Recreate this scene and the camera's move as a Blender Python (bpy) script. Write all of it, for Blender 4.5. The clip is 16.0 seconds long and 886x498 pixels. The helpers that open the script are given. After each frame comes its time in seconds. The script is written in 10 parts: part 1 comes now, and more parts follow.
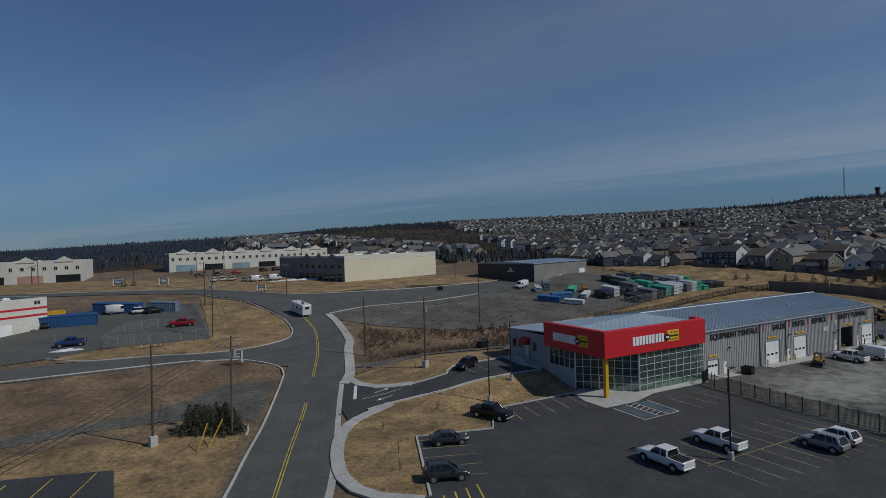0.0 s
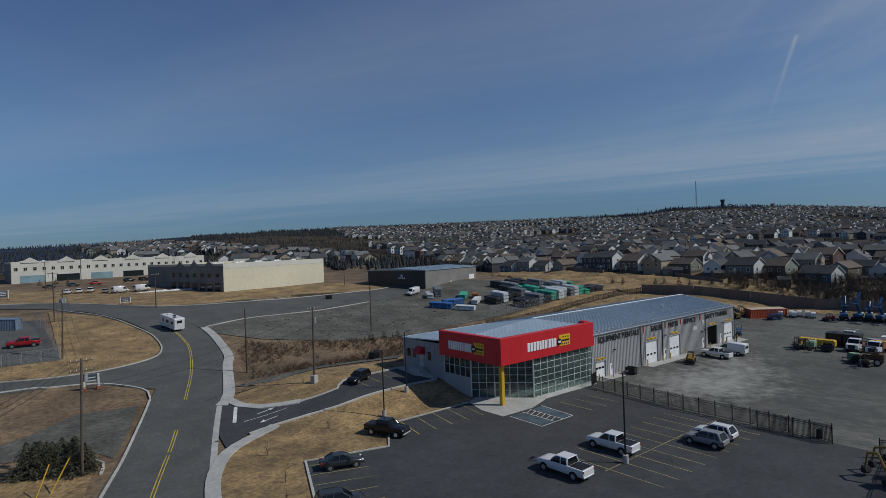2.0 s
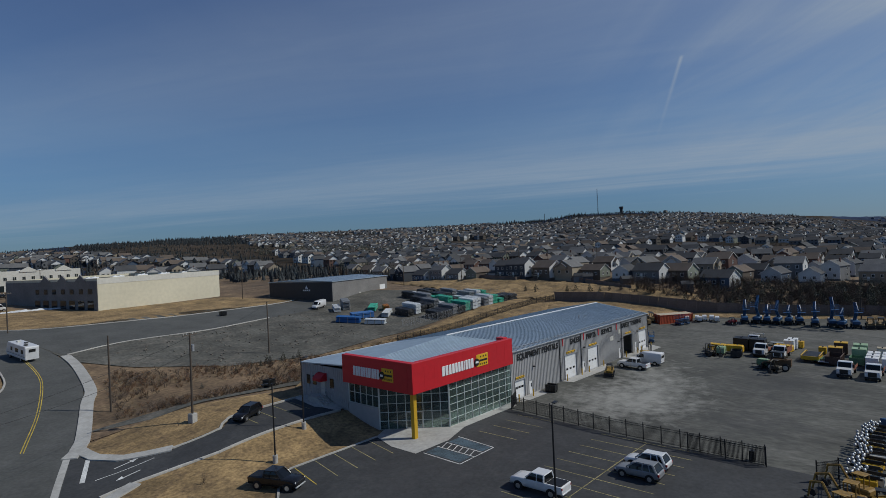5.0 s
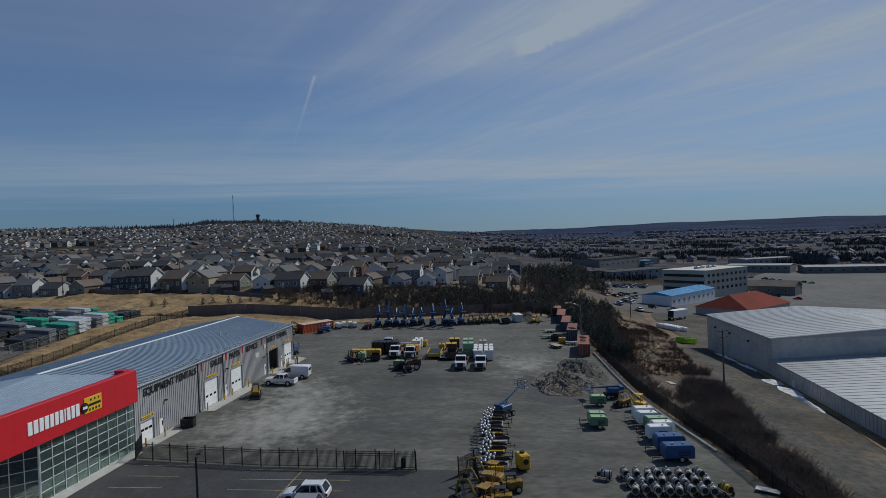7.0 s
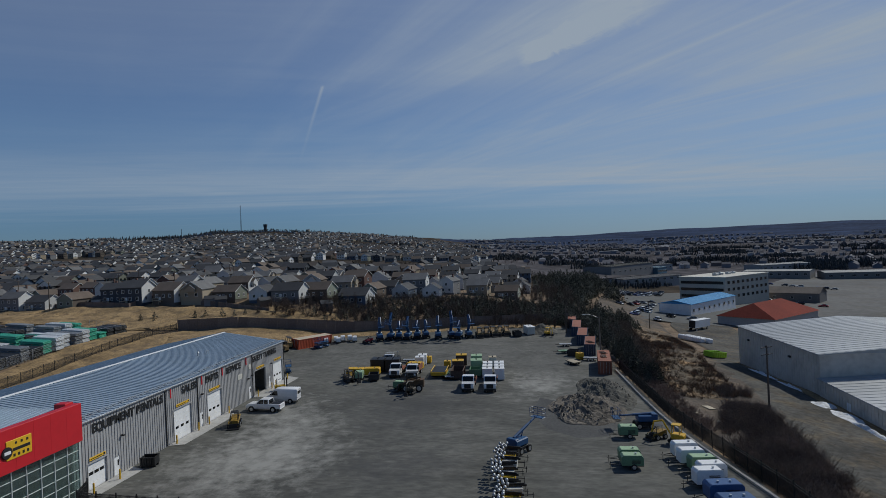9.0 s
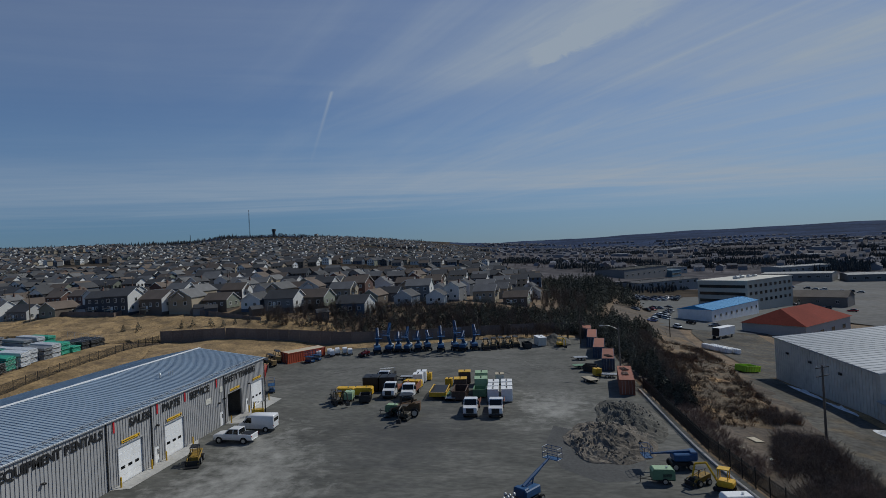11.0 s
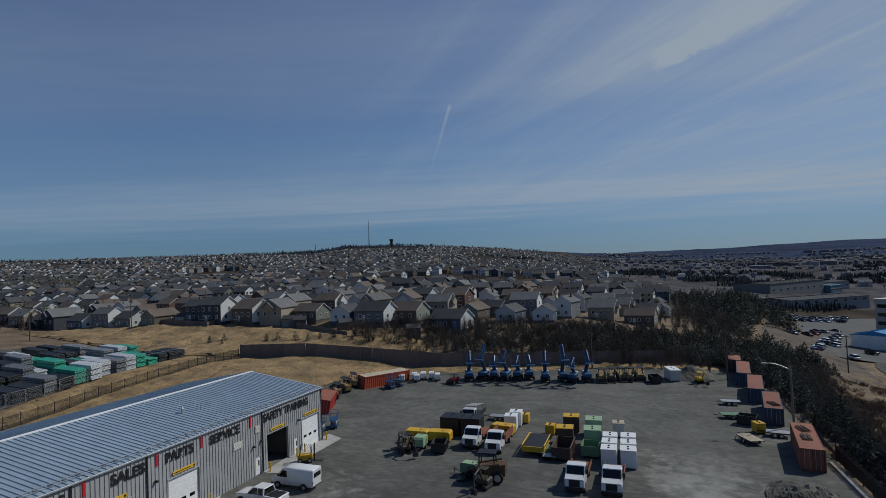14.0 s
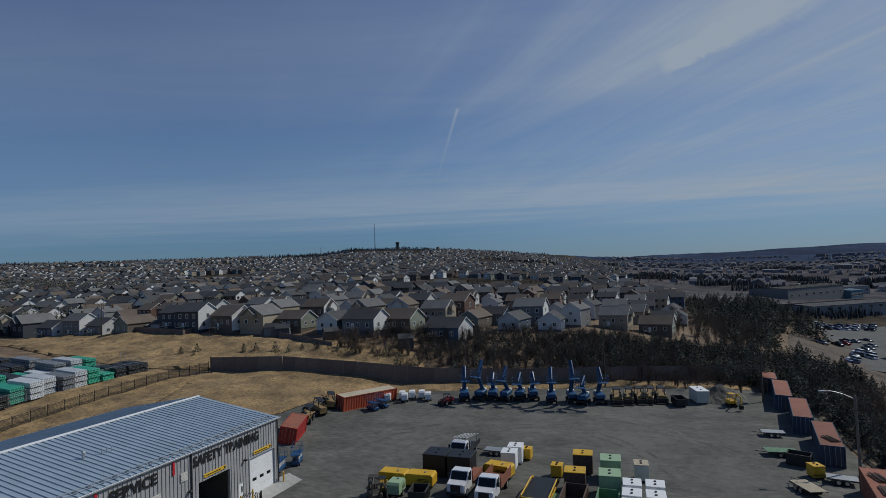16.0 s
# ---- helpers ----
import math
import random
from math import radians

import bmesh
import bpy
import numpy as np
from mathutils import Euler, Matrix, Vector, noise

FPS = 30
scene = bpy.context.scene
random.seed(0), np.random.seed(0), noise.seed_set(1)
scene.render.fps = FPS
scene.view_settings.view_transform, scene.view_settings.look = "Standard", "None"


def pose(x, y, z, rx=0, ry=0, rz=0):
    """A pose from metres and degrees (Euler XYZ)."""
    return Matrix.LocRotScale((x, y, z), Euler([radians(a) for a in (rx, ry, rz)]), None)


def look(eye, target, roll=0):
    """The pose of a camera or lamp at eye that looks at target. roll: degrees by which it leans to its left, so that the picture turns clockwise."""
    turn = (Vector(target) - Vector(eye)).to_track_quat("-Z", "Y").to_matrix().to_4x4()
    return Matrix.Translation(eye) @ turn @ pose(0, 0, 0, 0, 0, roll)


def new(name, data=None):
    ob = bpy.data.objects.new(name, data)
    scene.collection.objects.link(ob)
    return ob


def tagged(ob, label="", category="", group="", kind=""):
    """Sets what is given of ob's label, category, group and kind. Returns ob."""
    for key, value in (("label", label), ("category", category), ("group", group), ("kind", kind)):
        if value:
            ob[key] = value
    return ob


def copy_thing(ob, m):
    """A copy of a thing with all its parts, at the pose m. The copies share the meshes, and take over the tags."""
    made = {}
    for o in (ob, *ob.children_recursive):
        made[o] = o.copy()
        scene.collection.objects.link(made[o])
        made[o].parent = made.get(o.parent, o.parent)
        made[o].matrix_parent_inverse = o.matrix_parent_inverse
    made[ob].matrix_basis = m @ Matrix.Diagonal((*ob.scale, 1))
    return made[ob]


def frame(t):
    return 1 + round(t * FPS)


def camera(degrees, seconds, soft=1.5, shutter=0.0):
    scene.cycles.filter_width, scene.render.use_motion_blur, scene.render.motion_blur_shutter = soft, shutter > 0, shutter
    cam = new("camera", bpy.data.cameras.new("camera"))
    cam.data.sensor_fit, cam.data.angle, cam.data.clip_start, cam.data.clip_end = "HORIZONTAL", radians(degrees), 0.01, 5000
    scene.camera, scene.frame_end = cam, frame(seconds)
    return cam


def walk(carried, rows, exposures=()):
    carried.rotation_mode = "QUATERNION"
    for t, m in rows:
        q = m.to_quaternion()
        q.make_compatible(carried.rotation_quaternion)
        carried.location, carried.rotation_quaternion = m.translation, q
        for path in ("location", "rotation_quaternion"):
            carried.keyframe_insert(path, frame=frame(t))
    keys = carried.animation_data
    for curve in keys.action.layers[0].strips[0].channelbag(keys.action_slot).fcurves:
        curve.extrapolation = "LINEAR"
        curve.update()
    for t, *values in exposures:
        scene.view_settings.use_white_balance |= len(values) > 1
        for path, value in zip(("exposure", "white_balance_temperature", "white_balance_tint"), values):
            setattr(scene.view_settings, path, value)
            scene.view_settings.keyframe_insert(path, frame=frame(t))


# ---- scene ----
cam = camera(76.3, 16.0, 0.5)
METRES, EYE, TILT, LEAN, TURN = 73.26, 20.0, 0.0, 0.0, -29.4
PATH = [
    (0, (-3.834, -3.293, 23.842), (-2.907, -1.521, 23.822), -2.0),
    (0.5, (-3.754, -2.485, 23.635), (-2.578, -0.867, 23.613), -2.0),
    (1, (-3.802, -1.726, 23.716), (-2.571, -0.149, 23.695), -2.0),
    (1.5, (-3.224, -0.635, 23.75), (-1.975, 0.927, 23.733), -2.0),
    (2, (-2.397, 0.476, 23.773), (-1.14, 2.032, 23.763), -2.1),
    (2.5, (-1.349, 1.576, 23.877), (-0.063, 3.108, 23.87), -2.3),
    (3, (-0.285, 2.707, 23.849), (1.037, 4.209, 23.849), -2.3),
    (3.2, (0.318, 3.165, 23.899), (1.653, 4.654, 23.898), -2.5),
    (5.3, (5.463, 7.969, 24.435), (7.022, 9.223, 24.437), -2.8),
    (5.5, (5.934, 8.487, 24.435), (7.619, 9.565, 24.428), -2.7),
    (6, (7.1, 10.063, 24.483), (9.027, 10.599, 24.455), -2.1),
    (6.5, (8.579, 11.398, 24.613), (10.563, 11.649, 24.581), -2.0),
    (7, (10.784, 12.137, 24.66), (12.772, 12.359, 24.634), -2.2),
    (7.5, (13.519, 12.545, 24.573), (15.507, 12.768, 24.555), -2.4),
    (8, (16.371, 12.642, 24.448), (18.358, 12.874, 24.439), -2.5),
    (8.5, (19.194, 12.677, 24.376), (21.18, 12.918, 24.374), -2.6),
    (9, (22.239, 12.671, 24.321), (24.224, 12.921, 24.326), -2.7),
    (9.2, (23.523, 12.657, 24.313), (25.507, 12.911, 24.321), -2.8),
    (11.3, (36.942, 12.4, 24.383), (38.92, 12.691, 24.409), -3.0),
    (11.5, (38.299, 12.395, 24.383), (40.276, 12.691, 24.418), -2.8),
    (12, (41.909, 12.358, 24.37), (43.885, 12.663, 24.412), -2.8),
    (12.5, (45.855, 12.446, 24.296), (47.814, 12.843, 24.347), -2.8),
    (13, (49.994, 12.554, 24.2), (51.898, 13.161, 24.267), -2.7),
    (13.5, (53.919, 12.727, 24.133), (55.805, 13.39, 24.206), -2.6),
    (14, (57.659, 13.069, 24.119), (59.539, 13.748, 24.195), -2.6),
    (14.5, (61.295, 13.498, 24.208), (63.172, 14.186, 24.286), -2.6),
    (15, (65.049, 14.097, 24.246), (66.923, 14.79, 24.328), -2.6),
    (15.5, (68.87, 14.778, 24.234), (70.742, 15.477, 24.32), -2.6),
    (16, (72.744, 15.378, 24.199), (74.614, 16.081, 24.288), -2.5),
]
walk(cam, [(t, look(eye, target, roll)) for t, eye, target, roll in PATH], [(0, -0.25, 6350, 10), (1.5, 0.0, 6350, 10), (3, 0.0, 6350, 10), (6, 0.02, 6350, 10), (16, 0.0, 6350, 10)])

# ---- world, sun ----
SUN = Vector((0.66, -0.75, 0.0)).normalized() * math.cos(radians(43)) + Vector((0, 0, math.sin(radians(43))))
world = bpy.data.worlds.new("world")
scene.world = world
world.use_nodes = True
wn, wl = world.node_tree.nodes, world.node_tree.links
wn.clear()
w_out, w_bg = wn.new("ShaderNodeOutputWorld"), wn.new("ShaderNodeBackground")
w_sky = wn.new("ShaderNodeTexSky")
w_sky.sky_type = "NISHITA"
w_sky.sun_disc = False
w_sky.sun_elevation = radians(43)
w_sky.sun_rotation = math.atan2(SUN.x, SUN.y)
w_sky.altitude = 150
w_bg.inputs["Strength"].default_value = 0.0595
w_sky.air_density, w_sky.dust_density, w_sky.ozone_density = 1.0, 0.0, 3.2


def w_node(kind, **values):
    n = wn.new(kind)
    for k, v in values.items():
        n.inputs[k].default_value = v
    return n


# thin cirrus on a high level sheet: bands along one bearing, torn by long streaks
w_co = w_node("ShaderNodeTexCoord")
w_xyz = w_node("ShaderNodeSeparateXYZ")
wl.new(w_co.outputs["Generated"], w_xyz.inputs["Vector"])


def w_math(op, a, b, c=None):
    n = wn.new("ShaderNodeMath")
    n.operation = op
    for k, v in enumerate((a, b, c)):
        if v is None:
            continue
        if isinstance(v, (int, float)):
            n.inputs[k].default_value = v
        else:
            wl.new(v, n.inputs[k])
    return n.outputs[0]


def w_along(bearing):
    """How far a direction reaches towards a bearing."""
    d = wn.new("ShaderNodeVectorMath")
    d.operation = "DOT_PRODUCT"
    d.inputs[1].default_value = (math.sin(radians(bearing)), math.cos(radians(bearing)), 0)
    wl.new(w_co.outputs["Generated"], d.inputs[0])
    return d.outputs["Value"]


def w_noise(vector, scale, detail, distortion, rough=0.55):
    n = w_node("ShaderNodeTexNoise", Scale=scale, Detail=detail, Distortion=distortion, Roughness=rough)
    wl.new(vector, n.inputs["Vector"])
    return n.outputs["Fac"]


def w_plane(bearing, across, along):
    """Coordinates on the cloud sheet, squeezed along a bearing."""
    c = wn.new("ShaderNodeCombineXYZ")
    wl.new(w_math("MULTIPLY", w_math("DIVIDE", w_along(bearing + 90), w_z), across), c.inputs[0])
    wl.new(w_math("MULTIPLY", w_math("DIVIDE", w_along(bearing), w_z), along), c.inputs[1])
    return c.outputs[0]


def w_curve(value, stops):
    n = wn.new("ShaderNodeValToRGB")
    n.color_ramp.elements.remove(n.color_ramp.elements[1])
    for k, (pos, col) in enumerate(stops):
        e = n.color_ramp.elements.new(pos) if k else n.color_ramp.elements[0]
        e.position = pos
        e.color = (col, col, col, 1) if isinstance(col, float) else (*col, 1)
    wl.new(value, n.inputs["Fac"])
    return n.outputs["Color"]


w_z = w_math("MAXIMUM", w_xyz.outputs["Z"], 0.025)
w_q = w_math("DIVIDE", w_z, w_math("MAXIMUM", w_along(70), 0.2))
w_soft = w_noise(w_plane(-20, 0.5, 0.12), 1.0, 5.0, 0.6)
w_qn = w_math("MULTIPLY_ADD", w_math("SUBTRACT", w_soft, 0.5), 0.11, w_q)
w_bands = w_curve(w_qn, ((0.0, 0.04), (0.075, 0.06), (0.1, 0.24), (0.125, 0.57), (0.15, 0.5), (0.185, 0.2), (0.225, 0.12), (0.285, 0.1), (0.35, 0.25), (0.44, 0.3), (0.6, 0.1), (1.0, 0.03)))
w_streak = w_curve(w_noise(w_plane(52, 0.95, 0.16), 1.0, 7.0, 0.9, 0.6), ((0.36, 0.0), (0.5, 0.3), (0.64, 0.8), (0.8, 1.0)))
w_high = w_curve(w_xyz.outputs["Z"], ((0.06, 0.0), (0.16, 0.4), (0.3, 0.8), (1.0, 0.8)))
w_right = w_curve(w_along(110), ((0.5, 0.04), (0.72, 0.3), (0.86, 0.75), (0.97, 1.0)))
w_left = w_curve(w_along(100), ((0.0, 0.55), (0.5, 0.72), (0.9, 1.0)))
w_veil = w_math("MULTIPLY", w_curve(w_along(112), ((0.72, 0.0), (0.92, 0.16), (1.0, 0.27))), w_curve(w_xyz.outputs["Z"], ((0.0, 0.8), (0.2, 1.0))))
w_torn = w_math("MULTIPLY", w_math("MULTIPLY", w_streak, w_high), w_right)
w_fine = w_math("MULTIPLY_ADD", w_noise(w_plane(-25, 2.2, 0.5), 1.0, 8.0, 1.2, 0.62), 0.9, 0.55)
# a bright torn wisp high in the east
w_wisp_a, w_wisp_b = [Vector((math.cos(radians(e)) * math.sin(radians(b)), math.cos(radians(e)) * math.cos(radians(b)), math.sin(radians(e)))) for b, e in ((93.0, 18.6), (103.5, 21.4))]
w_wisp_dot = []
for v in ((w_wisp_a.cross(w_wisp_b)).normalized(), (w_wisp_b - w_wisp_a).normalized()):
    n = wn.new("ShaderNodeVectorMath")
    n.operation = "DOT_PRODUCT"
    n.inputs[1].default_value = v
    wl.new(w_co.outputs["Generated"], n.inputs[0])
    w_wisp_dot.append(n.outputs["Value"])
w_curl = w_math("SUBTRACT", w_noise(w_plane(60, 3.0, 2.0), 1.6, 6.0, 1.0, 0.65), 0.5)
w_width = w_curve(w_math("ABSOLUTE", w_math("MULTIPLY_ADD", w_curl, 0.05, w_wisp_dot[0]), 0.0), ((0.0, 1.0), (0.006, 0.75), (0.02, 0.0)))
w_mid = (w_wisp_a.dot((w_wisp_b - w_wisp_a).normalized()) + w_wisp_b.dot((w_wisp_b - w_wisp_a).normalized())) / 2
w_length = w_curve(w_math("MULTIPLY_ADD", w_math("SUBTRACT", w_wisp_dot[1], w_mid), 2.5, 0.5), ((0.2, 0.0), (0.3, 0.9), (0.5, 0.5), (0.95, 0.0)))
w_wisp = w_math("MULTIPLY", w_math("MULTIPLY", w_width, w_length), w_math("MULTIPLY_ADD", w_fine, 0.9, 0.1))
# a vapour trail, thin and bright at its head
w_trail_a, w_trail_b = [Vector((math.cos(radians(e)) * math.sin(radians(b)), math.cos(radians(e)) * math.cos(radians(b)), math.sin(radians(e)))) for b, e in ((71.5, 16.4), (69.3, 10.2))]
w_cut = wn.new("ShaderNodeVectorMath")
w_cut.operation = "DOT_PRODUCT"
w_cut.inputs[1].default_value = w_trail_a.cross(w_trail_b).normalized()
wl.new(w_co.outputs["Generated"], w_cut.inputs[0])
w_line = w_curve(w_math("ABSOLUTE", w_cut.outputs["Value"], 0.0), ((0.0, 0.75), (0.0002, 0.6), (0.0008, 0.0)))
w_trail = w_math("MULTIPLY", w_line, w_curve(w_xyz.outputs["Z"], ((0.16, 0.0), (0.21, 0.18), (0.272, 0.55), (0.2815, 0.6), (0.2825, 0.0))))
w_cover = w_math("MINIMUM", w_math("ADD", w_math("ADD", w_math("MULTIPLY_ADD", w_math("MULTIPLY", w_bands, w_left), w_fine, w_torn), w_veil), w_math("ADD", w_trail, w_wisp)), 0.97)
w_tint = wn.new("ShaderNodeMix")
w_tint.data_type, w_tint.blend_type = "RGBA", "MULTIPLY"
w_tint.inputs[0].default_value = 1.0
wl.new(w_curve(w_xyz.outputs["Z"], ((0.0, (0.25, 0.39, 0.66)), (0.06, (0.36, 0.53, 0.77)), (0.12, (0.51, 0.695, 0.9)), (0.2, (0.69, 0.84, 1.0)), (0.4, (0.72, 0.84, 1.06)), (1.0, (0.84, 0.95, 1.05)))), w_tint.inputs[7])
w_mix = wn.new("ShaderNodeMix")
w_mix.data_type = "RGBA"
w_mix.inputs[7].default_value = (4.9, 5.8, 6.8, 1)
wl.new(w_sky.outputs["Color"], w_tint.inputs[6])
wl.new(w_tint.outputs[2], w_mix.inputs[6])
wl.new(w_cover, w_mix.inputs[0])
wl.new(w_mix.outputs[2], w_bg.inputs["Color"])
wl.new(w_bg.outputs["Background"], w_out.inputs["Surface"])

sun = new("sun", bpy.data.lights.new("sun", "SUN"))
sun.data.energy, sun.data.angle, sun.data.color = 2.6, radians(0.53), (0.985, 0.965, 0.875)
sun.matrix_world = look(SUN * 100, (0, 0, 0))
scene.view_settings.exposure = 0.0

# ---- materials ----
def mat(name, color, rough=0.8, metal=0.0, scale=1.0, vary=0.18, bump=0.15, shift=0.0, dirt=None, dirt_amount=0.45, stretch=(1, 1, 1), coords="Object", spec=0.5):
    """A surface with grain (scale per metre) and broad blotches; shift: how much single objects differ; dirt: a second colour in patches."""
    m = bpy.data.materials.new(name)
    m.use_nodes = True
    n, l = m.node_tree.nodes, m.node_tree.links
    bsdf = n["Principled BSDF"]
    bsdf.inputs["Roughness"].default_value, bsdf.inputs["Metallic"].default_value = rough, metal
    bsdf.inputs["Specular IOR Level"].default_value = spec
    co, mp = n.new("ShaderNodeTexCoord"), n.new("ShaderNodeMapping")
    mp.inputs["Scale"].default_value = stretch
    l.new(co.outputs[coords], mp.inputs["Vector"])
    fine, broad = n.new("ShaderNodeTexNoise"), n.new("ShaderNodeTexNoise")
    fine.inputs["Scale"].default_value, fine.inputs["Detail"].default_value = scale * 3.0, 6
    broad.inputs["Scale"].default_value, broad.inputs["Detail"].default_value = scale * 0.23, 4
    for t in (fine, broad):
        l.new(mp.outputs["Vector"], t.inputs["Vector"])
    def spread(tex, amount):
        r = n.new("ShaderNodeMapRange")
        r.inputs["From Min"].default_value, r.inputs["From Max"].default_value = 0.3, 0.7
        r.inputs["To Min"].default_value, r.inputs["To Max"].default_value = 1 - amount, 1 + amount
        l.new(tex.outputs["Fac"], r.inputs["Value"])
        return r.outputs["Result"]
    mul = n.new("ShaderNodeMath")
    mul.operation = "MULTIPLY"
    l.new(spread(fine, vary), mul.inputs[0])
    l.new(spread(broad, vary), mul.inputs[1])
    value = mul.outputs[0]
    if shift:
        info, r = n.new("ShaderNodeObjectInfo"), n.new("ShaderNodeMapRange")
        r.inputs["To Min"].default_value, r.inputs["To Max"].default_value = 1 - shift, 1 + shift
        l.new(info.outputs["Random"], r.inputs["Value"])
        m2 = n.new("ShaderNodeMath")
        m2.operation = "MULTIPLY"
        l.new(value, m2.inputs[0])
        l.new(r.outputs["Result"], m2.inputs[1])
        value = m2.outputs[0]
    base = n.new("ShaderNodeMix")
    base.data_type = "RGBA"
    base.inputs[6].default_value = base.inputs[7].default_value = (*color, 1)
    if dirt:
        base.inputs[7].default_value = (*dirt, 1)
        patch, pr = n.new("ShaderNodeTexNoise"), n.new("ShaderNodeMapRange")
        patch.inputs["Scale"].default_value, patch.inputs["Detail"].default_value, patch.inputs["Roughness"].default_value = scale * 0.6, 8, 0.65
        pr.inputs["From Min"].default_value, pr.inputs["From Max"].default_value = 0.48, 0.68
        pr.inputs["To Max"].default_value = dirt_amount * 2
        l.new(mp.outputs["Vector"], patch.inputs["Vector"])
        l.new(patch.outputs["Fac"], pr.inputs["Value"])
        l.new(pr.outputs["Result"], base.inputs[0])
    scaled = n.new("ShaderNodeVectorMath")
    scaled.operation = "SCALE"
    l.new(base.outputs[2], scaled.inputs[0])
    l.new(value, scaled.inputs["Scale"])
    l.new(scaled.outputs["Vector"], bsdf.inputs["Base Color"])
    if bump:
        b = n.new("ShaderNodeBump")
        b.inputs["Strength"].default_value, b.inputs["Distance"].default_value = bump, 0.05
        l.new(fine.outputs["Fac"], b.inputs["Height"])
        l.new(b.outputs["Normal"], bsdf.inputs["Normal"])
    return m


def islands(m, low, high):
    """Lets single tufts or blades of one mesh differ in brightness."""
    n, l = m.node_tree.nodes, m.node_tree.links
    geo, r, by = n.new("ShaderNodeNewGeometry"), n.new("ShaderNodeMapRange"), n.new("ShaderNodeVectorMath")
    r.inputs["To Min"].default_value, r.inputs["To Max"].default_value = low, high
    by.operation = "SCALE"
    l.new(geo.outputs["Random Per Island"], r.inputs["Value"])
    into = n["Principled BSDF"].inputs["Base Color"]
    l.new(into.links[0].from_socket, by.inputs[0])
    l.new(r.outputs["Result"], by.inputs["Scale"])
    l.new(by.outputs["Vector"], into)


def glass_mat(name, tint, rough=0.05):
    """Dark glazing: the room behind is unlit, so the pane shows as a dark gloss."""
    m = bpy.data.materials.new(name)
    m.use_nodes = True
    bsdf = m.node_tree.nodes["Principled BSDF"]
    bsdf.inputs["Base Color"].default_value = (*tint, 1)
    bsdf.inputs["Roughness"].default_value = rough
    bsdf.inputs["IOR"].default_value = 1.5
    return m


ASPHALT = mat("asphalt", (0.084, 0.085, 0.079), 0.92, scale=0.8, vary=0.17, bump=0.25, dirt=(0.1, 0.099, 0.096), dirt_amount=0.3)
ASPHALT_NEW = mat("asphalt_new", (0.042, 0.043, 0.045), 0.9, scale=0.8, vary=0.2, bump=0.25, dirt=(0.06, 0.06, 0.06), dirt_amount=0.35)
YARD = mat("yard_gravel", (0.086, 0.085, 0.074), 0.95, scale=0.6, vary=0.3, bump=0.7, dirt=(0.135, 0.13, 0.115), dirt_amount=0.4, stretch=(1, 0.45, 1))
LANE = mat("lane_gravel", (0.08, 0.076, 0.067), 0.97, scale=0.4, vary=0.35, bump=0.7, dirt=(0.13, 0.1, 0.063), dirt_amount=0.42, spec=0.2)
PALE_CLAD = mat("pale_cladding", (0.56, 0.51, 0.44), 0.6, scale=0.4, vary=0.08, bump=0.03, dirt=(0.36, 0.32, 0.27), dirt_amount=0.3)
GRAVEL = mat("gravel", (0.1, 0.097, 0.085), 0.97, scale=0.5, vary=0.32, bump=0.7, dirt=(0.155, 0.14, 0.118), dirt_amount=0.42, spec=0.2)
GRASS = mat("dry_grass", (0.262, 0.175, 0.08), 0.97, scale=0.8, vary=0.4, bump=1.0, dirt=(0.12, 0.078, 0.042), dirt_amount=0.42)
SCRUB = mat("scrub", (0.145, 0.096, 0.056), 0.97, scale=0.5, vary=0.42, bump=1.0, dirt=(0.22, 0.155, 0.085), dirt_amount=0.4)
LAND = mat("far_land", (0.062, 0.047, 0.034), 0.97, scale=0.035, vary=0.45, bump=0.2, dirt=(0.018, 0.021, 0.017), dirt_amount=0.5, spec=0.05)
CONCRETE = mat("concrete", (0.42, 0.41, 0.385), 0.9, scale=0.8, vary=0.12, bump=0.2, dirt=(0.3, 0.28, 0.25), dirt_amount=0.3)
KERB = mat("kerb_concrete", (0.45, 0.43, 0.39), 0.9, scale=0.8, vary=0.16, bump=0.2, shift=0.08)
LINE_Y = mat("yellow_line", (0.5, 0.36, 0.05), 0.85, scale=2, vary=0.3)
LINE_W = mat("white_line", (0.62, 0.62, 0.6), 0.85, scale=2, vary=0.25)
LINE_FADED = mat("faded_line", (0.3, 0.26, 0.12), 0.9, scale=2, vary=0.35)
RED = mat("red_panel", (0.56, 0.012, 0.02), 0.5, scale=0.4, vary=0.05, bump=0.02)
RED_DARK = mat("red_awning", (0.5, 0.012, 0.02), 0.6, scale=1, vary=0.08)
GREY_CLAD = mat("grey_cladding", (0.36, 0.355, 0.35), 0.55, 0.0, scale=0.5, vary=0.07, bump=0.03)
ROOF_BLUE = mat("standing_seam_roof", (0.37, 0.45, 0.52), 0.4, 0.3, scale=0.25, vary=0.08, bump=0.02, shift=0.04)
ROOF_WHITE = mat("pale_metal_roof", (0.37, 0.38, 0.385), 0.45, 0.2, scale=0.3, vary=0.1, bump=0.03)
WHITE = mat("white_paint", (0.78, 0.78, 0.77), 0.45, scale=1.2, vary=0.04, bump=0.02, dirt=(0.6, 0.58, 0.54), dirt_amount=0.2)
OFFWHITE = mat("offwhite", (0.58, 0.56, 0.5), 0.7, scale=0.5, vary=0.08, bump=0.05)
CREAM = mat("cream_cladding", (0.62, 0.57, 0.43), 0.65, scale=0.3, vary=0.06, bump=0.04)
